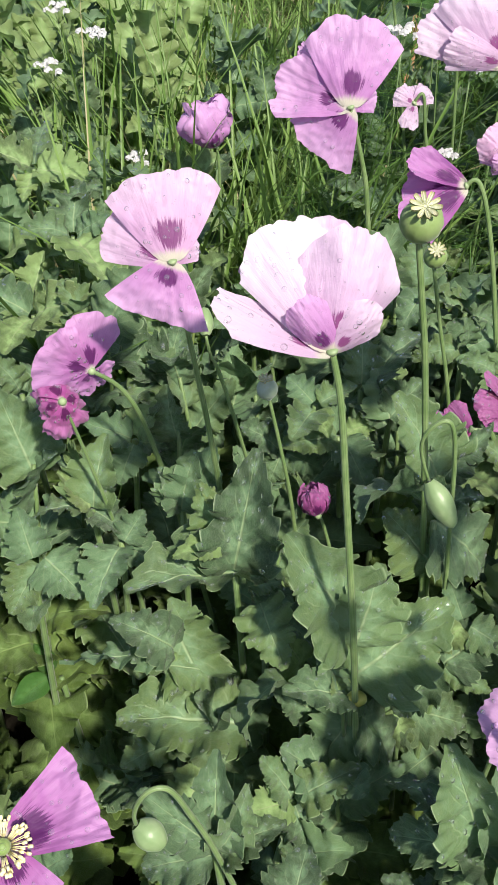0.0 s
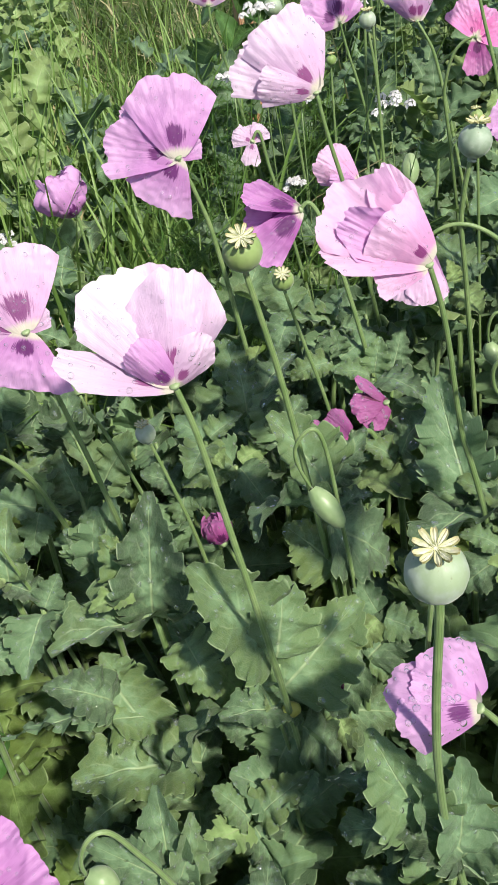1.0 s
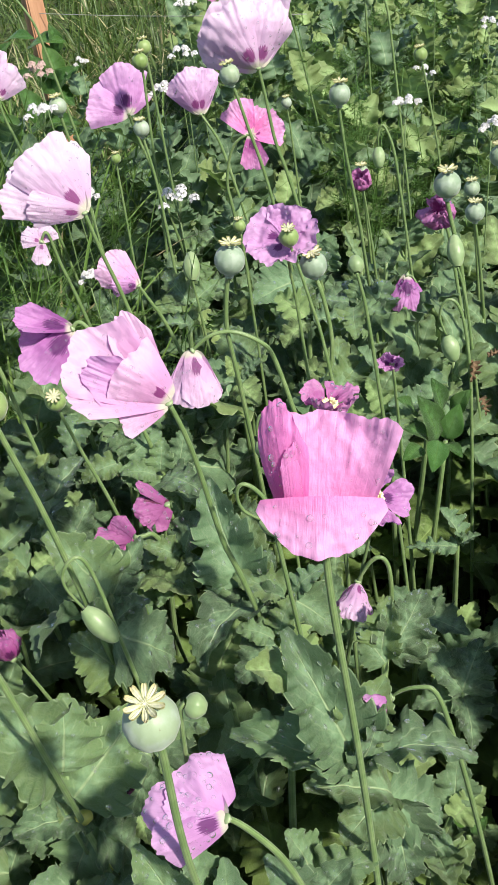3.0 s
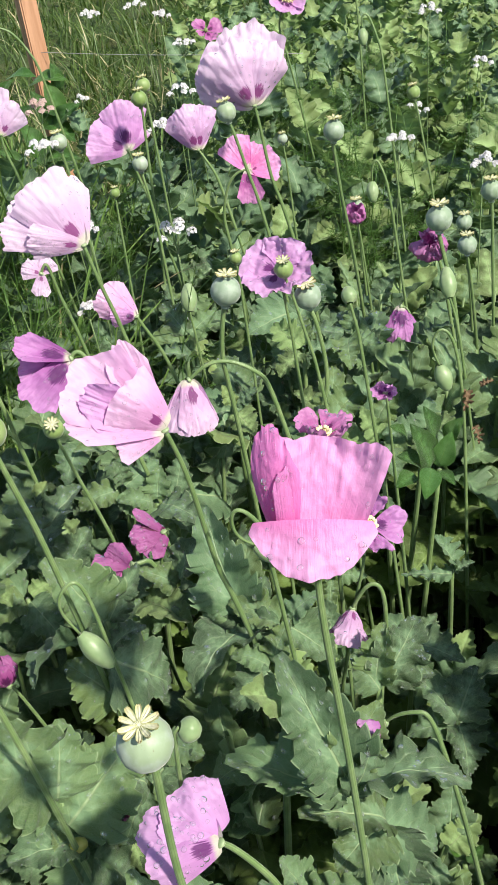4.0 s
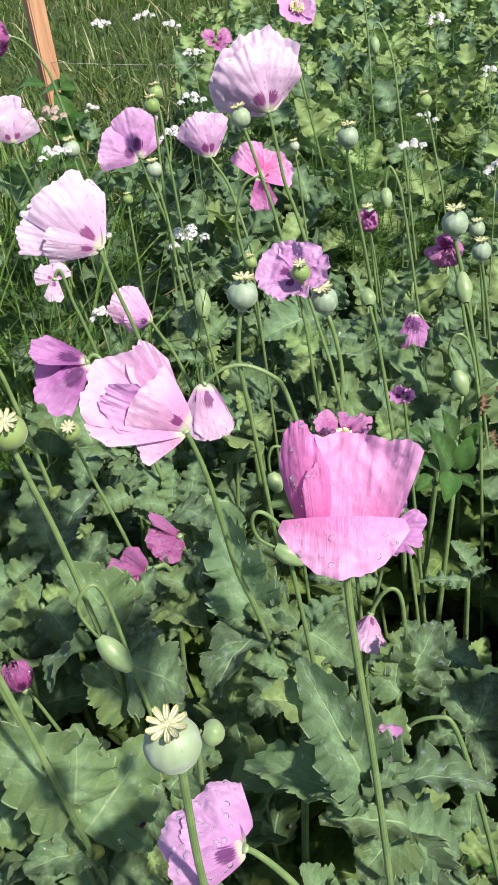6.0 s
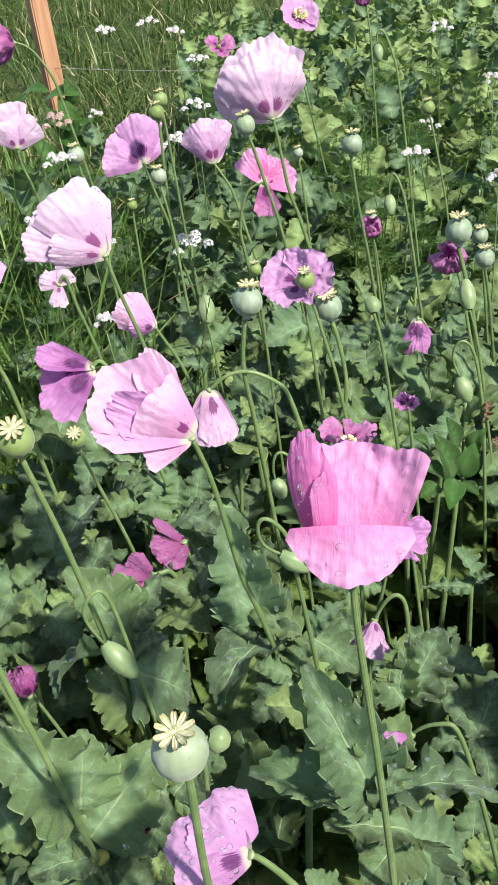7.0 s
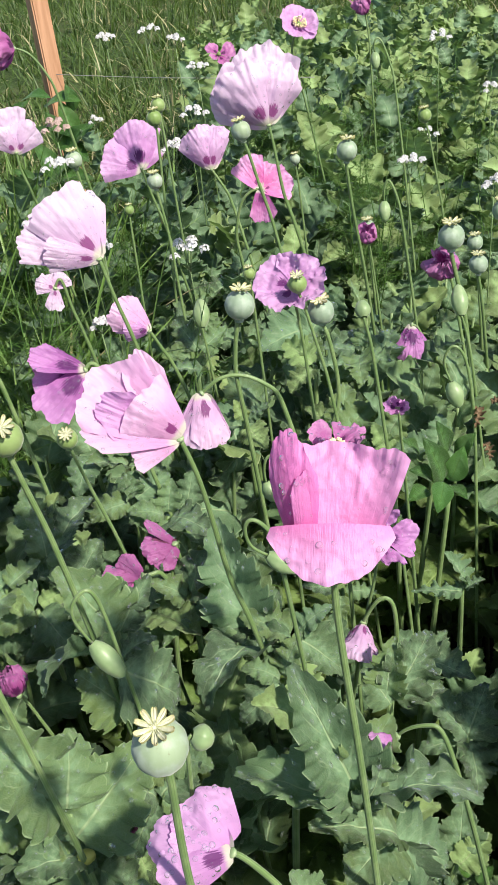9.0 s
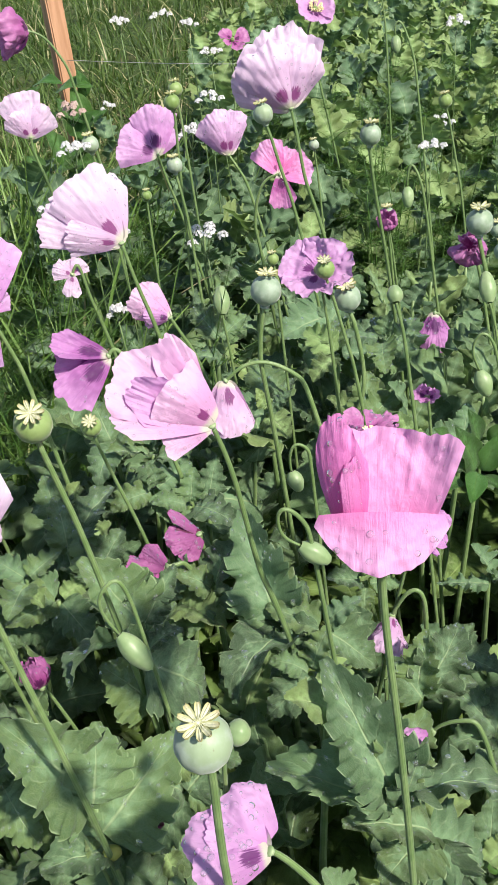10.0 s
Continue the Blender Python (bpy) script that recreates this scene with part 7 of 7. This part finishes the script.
plant = leaf_cluster((0.630, 0.767, 0.650), "grey-green poppy plant with broad toothed waxy leaves")
leaf_on(plant, (0.628, 0.762, 0.660), (0.645, 0.785, 0.688), (-0.142, -0.253, 0.957), 6, 0.923)
leaf_on(plant, (0.618, 0.756, 0.660), (0.570, 0.767, 0.666), (-0.209, -0.443, 0.872), 0, 0.917)
leaf_on(plant, (0.618, 0.746, 0.660), (0.604, 0.729, 0.629), (0.020, -0.240, 0.971), 3, 1.097)
leaf_on(plant, (0.629, 0.753, 0.660), (0.654, 0.720, 0.680), (0.171, -0.410, 0.896), 3, 1.098, young=True)
plant = leaf_cluster((0.560, 1.007, 0.670), "grey-green poppy plant with broad toothed waxy leaves")
leaf_on(plant, (0.559, 0.985, 0.680), (0.609, 0.971, 0.668), (0.244, -0.297, 0.923), 5, 1.029)
leaf_on(plant, (0.559, 1.002, 0.680), (0.576, 1.045, 0.707), (-0.247, -0.407, 0.879), 1, 1.005)
leaf_on(plant, (0.553, 1.000, 0.680), (0.531, 1.055, 0.695), (-0.343, -0.398, 0.851), 0, 1.032, young=True)
leaf_on(plant, (0.547, 0.982, 0.680), (0.508, 0.972, 0.656), (-0.091, -0.319, 0.943), 5, 0.934, young=True)
plant = leaf_cluster((0.421, 0.917, 0.660), "grey-green poppy plant with broad toothed waxy leaves")
leaf_on(plant, (0.418, 0.912, 0.670), (0.410, 0.922, 0.699), (0.120, -0.426, 0.897), 1, 0.986, young=True)
leaf_on(plant, (0.411, 0.901, 0.670), (0.367, 0.923, 0.654), (0.234, -0.288, 0.929), 0, 0.981)
leaf_on(plant, (0.417, 0.892, 0.670), (0.430, 0.856, 0.653), (0.095, -0.342, 0.935), 6, 1.054, young=True)
leaf_on(plant, (0.423, 0.908, 0.670), (0.451, 0.902, 0.696), (0.018, -0.319, 0.947), 4, 0.938)
plant = leaf_cluster((0.537, 0.610, 0.460), "grey-green poppy plant with broad toothed waxy leaves")
leaf_on(plant, (0.527, 0.595, 0.470), (0.499, 0.574, 0.452), (0.010, -0.538, 0.843), 5, 0.963, young=True)
leaf_on(plant, (0.534, 0.596, 0.470), (0.573, 0.553, 0.463), (0.057, -0.440, 0.896), 2, 1.011)
leaf_on(plant, (0.537, 0.604, 0.470), (0.570, 0.619, 0.487), (0.133, -0.319, 0.938), 4, 0.993)
leaf_on(plant, (0.531, 0.606, 0.470), (0.513, 0.644, 0.483), (-0.233, -0.310, 0.922), 2, 0.911)
plant = leaf_cluster((0.284, 0.331, 0.510), "grey-green poppy plant with broad toothed waxy leaves")
leaf_on(plant, (0.283, 0.330, 0.520), (0.269, 0.353, 0.562), (0.120, -0.487, 0.865), 6, 1.098)
leaf_on(plant, (0.281, 0.323, 0.520), (0.252, 0.302, 0.483), (0.172, -0.604, 0.778), 5, 0.897)
leaf_on(plant, (0.287, 0.326, 0.520), (0.340, 0.308, 0.548), (-0.019, -0.544, 0.839), 3, 1.049)
plant = leaf_cluster((0.039, 0.758, 0.560), "grey-green poppy plant with broad toothed waxy leaves")
leaf_on(plant, (0.042, 0.752, 0.570), (0.083, 0.775, 0.601), (-0.097, -0.235, 0.967), 3, 1.072)
leaf_on(plant, (0.034, 0.750, 0.570), (-0.008, 0.758, 0.598), (0.092, -0.185, 0.978), 5, 1.026)
leaf_on(plant, (0.037, 0.739, 0.570), (0.023, 0.725, 0.540), (0.112, -0.543, 0.832), 6, 1.015)
leaf_on(plant, (0.043, 0.743, 0.570), (0.087, 0.734, 0.550), (0.042, -0.578, 0.815), 4, 1.081)
plant = leaf_cluster((0.074, 0.751, 0.630), "grey-green poppy plant with broad toothed waxy leaves")
leaf_on(plant, (0.078, 0.742, 0.640), (0.118, 0.760, 0.651), (-0.001, -0.555, 0.832), 0, 0.856)
leaf_on(plant, (0.071, 0.744, 0.640), (0.044, 0.772, 0.654), (-0.082, -0.446, 0.891), 2, 1.023)
leaf_on(plant, (0.071, 0.731, 0.640), (0.046, 0.692, 0.631), (0.146, -0.271, 0.952), 2, 1.099)
leaf_on(plant, (0.075, 0.730, 0.640), (0.086, 0.702, 0.626), (-0.158, -0.448, 0.880), 6, 0.860, young=True)
plant = leaf_cluster((-0.121, 0.731, 0.600), "grey-green poppy plant with broad toothed waxy leaves")
leaf_on(plant, (-0.117, 0.726, 0.610), (-0.087, 0.732, 0.650), (0.045, -0.406, 0.913), 5, 0.972, young=True)
leaf_on(plant, (-0.123, 0.722, 0.610), (-0.172, 0.728, 0.626), (-0.009, -0.579, 0.816), 2, 0.941)
leaf_on(plant, (-0.119, 0.712, 0.610), (-0.135, 0.691, 0.572), (-0.293, -0.480, 0.827), 6, 0.942)
leaf_on(plant, (-0.114, 0.717, 0.610), (-0.077, 0.722, 0.592), (0.073, -0.370, 0.926), 5, 0.856)
plant = leaf_cluster((-0.266, 0.827, 0.590), "grey-green poppy plant with broad toothed waxy leaves")
leaf_on(plant, (-0.260, 0.821, 0.600), (-0.241, 0.857, 0.618), (-0.012, -0.412, 0.911), 5, 1.028)
leaf_on(plant, (-0.266, 0.820, 0.600), (-0.294, 0.823, 0.647), (0.266, -0.468, 0.843), 3, 0.968)
leaf_on(plant, (-0.262, 0.806, 0.600), (-0.286, 0.785, 0.561), (-0.235, -0.273, 0.933), 2, 1.095)
leaf_on(plant, (-0.255, 0.811, 0.600), (-0.184, 0.792, 0.591), (0.063, -0.581, 0.812), 2, 1.007)
plant = leaf_cluster((0.067, 0.481, 0.470), "grey-green poppy plant with broad toothed waxy leaves")
leaf_on(plant, (0.070, 0.478, 0.480), (0.112, 0.492, 0.520), (-0.301, -0.555, 0.776), 0, 0.854)
leaf_on(plant, (0.063, 0.477, 0.480), (0.027, 0.482, 0.501), (-0.075, -0.214, 0.974), 6, 0.969)
leaf_on(plant, (0.068, 0.470, 0.480), (0.092, 0.448, 0.428), (-0.097, -0.327, 0.940), 3, 0.871)
plant = leaf_cluster((0.044, 0.401, 0.450), "grey-green poppy plant with broad toothed waxy leaves")
leaf_on(plant, (0.045, 0.392, 0.460), (0.061, 0.368, 0.418), (0.119, -0.201, 0.972), 1, 1.059)
leaf_on(plant, (0.047, 0.398, 0.460), (0.104, 0.414, 0.489), (-0.160, -0.249, 0.955), 3, 0.907)
leaf_on(plant, (0.042, 0.399, 0.460), (0.014, 0.421, 0.489), (0.153, -0.324, 0.934), 5, 1.024)
leaf_on(plant, (0.040, 0.395, 0.460), (-0.004, 0.382, 0.462), (0.235, -0.538, 0.810), 5, 1.019, young=True)
plant = leaf_cluster((0.147, 0.501, 0.450), "grey-green poppy plant with broad toothed waxy leaves")
leaf_on(plant, (0.145, 0.499, 0.460), (0.130, 0.516, 0.521), (0.249, -0.381, 0.891), 6, 1.033)
leaf_on(plant, (0.141, 0.495, 0.460), (0.099, 0.497, 0.468), (0.315, -0.520, 0.794), 4, 0.927)
leaf_on(plant, (0.145, 0.489, 0.460), (0.152, 0.460, 0.434), (0.275, -0.191, 0.942), 1, 0.996, young=True)
leaf_on(plant, (0.149, 0.493, 0.460), (0.214, 0.485, 0.441), (0.061, -0.406, 0.912), 6, 1.076)
plant = leaf_cluster((0.180, 0.490, 0.530), "grey-green poppy plant with broad toothed waxy leaves")
leaf_on(plant, (0.181, 0.480, 0.540), (0.222, 0.463, 0.528), (-0.236, -0.244, 0.941), 4, 0.855)
leaf_on(plant, (0.181, 0.485, 0.540), (0.232, 0.507, 0.561), (-0.002, -0.495, 0.869), 6, 1.020)
leaf_on(plant, (0.175, 0.486, 0.540), (0.132, 0.495, 0.583), (-0.038, -0.306, 0.951), 6, 0.877)
leaf_on(plant, (0.174, 0.479, 0.540), (0.140, 0.459, 0.497), (0.045, -0.387, 0.921), 5, 1.010)
plant = leaf_cluster((-0.277, 0.968, 0.610), "grey-green poppy plant with broad toothed waxy leaves")
leaf_on(plant, (-0.273, 0.963, 0.620), (-0.257, 1.006, 0.681), (-0.058, -0.257, 0.965), 0, 1.001, young=True)
leaf_on(plant, (-0.278, 0.957, 0.620), (-0.360, 0.988, 0.645), (-0.025, -0.557, 0.830), 1, 0.930)
leaf_on(plant, (-0.274, 0.943, 0.620), (-0.298, 0.887, 0.605), (0.167, -0.382, 0.909), 5, 0.983, young=True)
leaf_on(plant, (-0.266, 0.952, 0.620), (-0.175, 0.921, 0.638), (0.011, -0.261, 0.965), 3, 0.967, young=True)
plant = leaf_cluster((-0.243, 1.106, 0.650), "grey-green poppy plant with broad toothed waxy leaves")
leaf_on(plant, (-0.234, 1.094, 0.660), (-0.185, 1.080, 0.694), (-0.282, -0.506, 0.815), 4, 0.979)
leaf_on(plant, (-0.239, 1.099, 0.660), (-0.233, 1.167, 0.701), (-0.023, -0.440, 0.898), 5, 0.899)
leaf_on(plant, (-0.244, 1.087, 0.660), (-0.301, 1.058, 0.680), (-0.016, -0.502, 0.864), 3, 1.040)
leaf_on(plant, (-0.233, 1.076, 0.660), (-0.177, 0.993, 0.637), (-0.064, -0.522, 0.851), 2, 1.085, young=True)
plant = leaf_cluster((-0.317, 1.241, 0.690), "grey-green poppy plant with broad toothed waxy leaves")
leaf_on(plant, (-0.304, 1.213, 0.700), (-0.225, 1.198, 0.689), (-0.269, -0.413, 0.870), 2, 1.051, young=True)
leaf_on(plant, (-0.313, 1.233, 0.700), (-0.310, 1.331, 0.729), (-0.202, -0.353, 0.913), 4, 0.855)
leaf_on(plant, (-0.318, 1.224, 0.700), (-0.385, 1.222, 0.731), (-0.060, -0.191, 0.980), 2, 1.094, young=True)
leaf_on(plant, (-0.310, 1.202, 0.700), (-0.317, 1.158, 0.677), (-0.088, -0.570, 0.817), 4, 1.052, young=True)
plant = leaf_cluster((-0.201, 1.180, 0.690), "grey-green poppy plant with broad toothed waxy leaves")
leaf_on(plant, (-0.200, 1.172, 0.700), (-0.209, 1.188, 0.742), (-0.088, -0.580, 0.810), 0, 1.006)
leaf_on(plant, (-0.202, 1.151, 0.700), (-0.260, 1.138, 0.683), (-0.188, -0.264, 0.946), 6, 0.953)
leaf_on(plant, (-0.196, 1.143, 0.700), (-0.201, 1.129, 0.665), (-0.254, -0.368, 0.895), 0, 1.074)
leaf_on(plant, (-0.191, 1.158, 0.700), (-0.126, 1.118, 0.719), (0.208, -0.321, 0.924), 3, 0.942)
plant = leaf_cluster((0.245, 0.841, 0.640), "grey-green poppy plant with broad toothed waxy leaves")
leaf_on(plant, (0.243, 0.835, 0.650), (0.239, 0.830, 0.691), (-0.206, -0.257, 0.944), 3, 0.963)
leaf_on(plant, (0.236, 0.824, 0.650), (0.185, 0.825, 0.636), (-0.093, -0.362, 0.927), 3, 0.971)
leaf_on(plant, (0.241, 0.818, 0.650), (0.253, 0.796, 0.617), (-0.091, -0.331, 0.939), 0, 0.971)
leaf_on(plant, (0.247, 0.830, 0.650), (0.298, 0.853, 0.659), (0.129, -0.424, 0.896), 4, 0.971)
plant = leaf_cluster((0.005, 0.996, 0.590), "grey-green poppy plant with broad toothed waxy leaves")
leaf_on(plant, (0.008, 0.970, 0.600), (0.027, 0.942, 0.575), (0.104, -0.197, 0.975), 3, 0.929)
leaf_on(plant, (0.007, 0.991, 0.600), (0.020, 1.036, 0.636), (-0.049, -0.468, 0.882), 1, 0.954)
leaf_on(plant, (-0.000, 0.977, 0.600), (-0.047, 0.939, 0.610), (0.159, -0.286, 0.945), 0, 1.035)
weed = leaf_cluster((0.648, 0.758, 0.590), "bright green broad-leaved weed among the poppies", True)
weed_leaf(weed, (0.548, 0.604, 0.731), (0.533, 0.620, 0.784))
weed_leaf(weed, (0.543, 0.607, 0.734), (0.511, 0.607, 0.757))
weed_leaf(weed, (0.538, 0.582, 0.750), (0.516, 0.553, 0.737))
weed_leaf(weed, (0.561, 0.609, 0.726), (0.576, 0.609, 0.767))
weed_leaf(weed, (0.537, 0.634, 0.752), (0.516, 0.633, 0.778))
weed_leaf(weed, (0.551, 0.592, 0.734), (0.557, 0.565, 0.733))
weed_leaf(weed, (0.567, 0.633, 0.743), (0.559, 0.640, 0.786))
weed_leaf(weed, (0.524, 0.591, 0.740), (0.495, 0.576, 0.743))
weed_leaf(weed, (0.581, 0.628, 0.742), (0.596, 0.620, 0.772))
weed = leaf_cluster((0.502, 0.415, 0.290), "bright green broad-leaved weed low in the bed", True)
weed_leaf(weed, (0.500, 0.421, 0.300), (0.490, 0.441, 0.310))
weed_leaf(weed, (0.503, 0.412, 0.300), (0.528, 0.418, 0.310))
weed = leaf_cluster((-0.217, 0.603, 0.350), "smooth green round-leaved weed in the shade", True)
weed_leaf(weed, (-0.230, 0.603, 0.350), (-0.271, 0.572, 0.340))
weed_leaf(weed, (-0.228, 0.611, 0.350), (-0.249, 0.628, 0.380))
weed = leaf_cluster((0.313, 2.316, 0.648), "large bright green leaves beside the wooden stake", True)
weed_leaf(weed, (0.377, 2.330, 0.690), (0.470, 2.307, 0.764))
weed_leaf(weed, (0.387, 2.335, 0.702), (0.355, 2.364, 0.800))
weed_leaf(weed, (0.377, 2.347, 0.715), (0.430, 2.260, 0.683))
weed_leaf(weed, (0.409, 2.345, 0.724), (0.397, 2.367, 0.820))
weed_leaf(weed, (0.347, 2.384, 0.755), (0.406, 2.307, 0.740))
weed_leaf(weed, (0.323, 2.303, 0.634), (0.414, 2.274, 0.697))
weed_leaf(weed, (0.341, 2.306, 0.645), (0.308, 2.332, 0.738))
weed_leaf(weed, (0.362, 2.414, 0.803), (0.451, 2.349, 0.814))
weed_leaf(weed, (0.309, 2.308, 0.636), (0.433, 2.233, 0.646))
weed_leaf(weed, (0.292, 2.305, 0.625), (0.235, 2.313, 0.685))
weed_leaf(weed, (0.311, 2.440, 0.821), (0.378, 2.378, 0.828))
weed_leaf(weed, (0.273, 2.365, 0.701), (0.360, 2.340, 0.769))
weed_leaf(weed, (0.264, 2.412, 0.764), (0.322, 2.392, 0.828))
weed_leaf(weed, (0.428, 2.383, 0.784), (0.422, 2.385, 0.854))
dry_leaf((0.688, 0.767, 0.696), (0.677, 0.755, 0.676), (0.081, -0.643, 0.762))
dry_leaf((0.706, 0.765, 0.700), (0.723, 0.763, 0.703), (0.081, -0.643, 0.762))
dry_leaf((0.684, 0.740, 0.658), (0.684, 0.727, 0.640), (0.081, -0.643, 0.762))
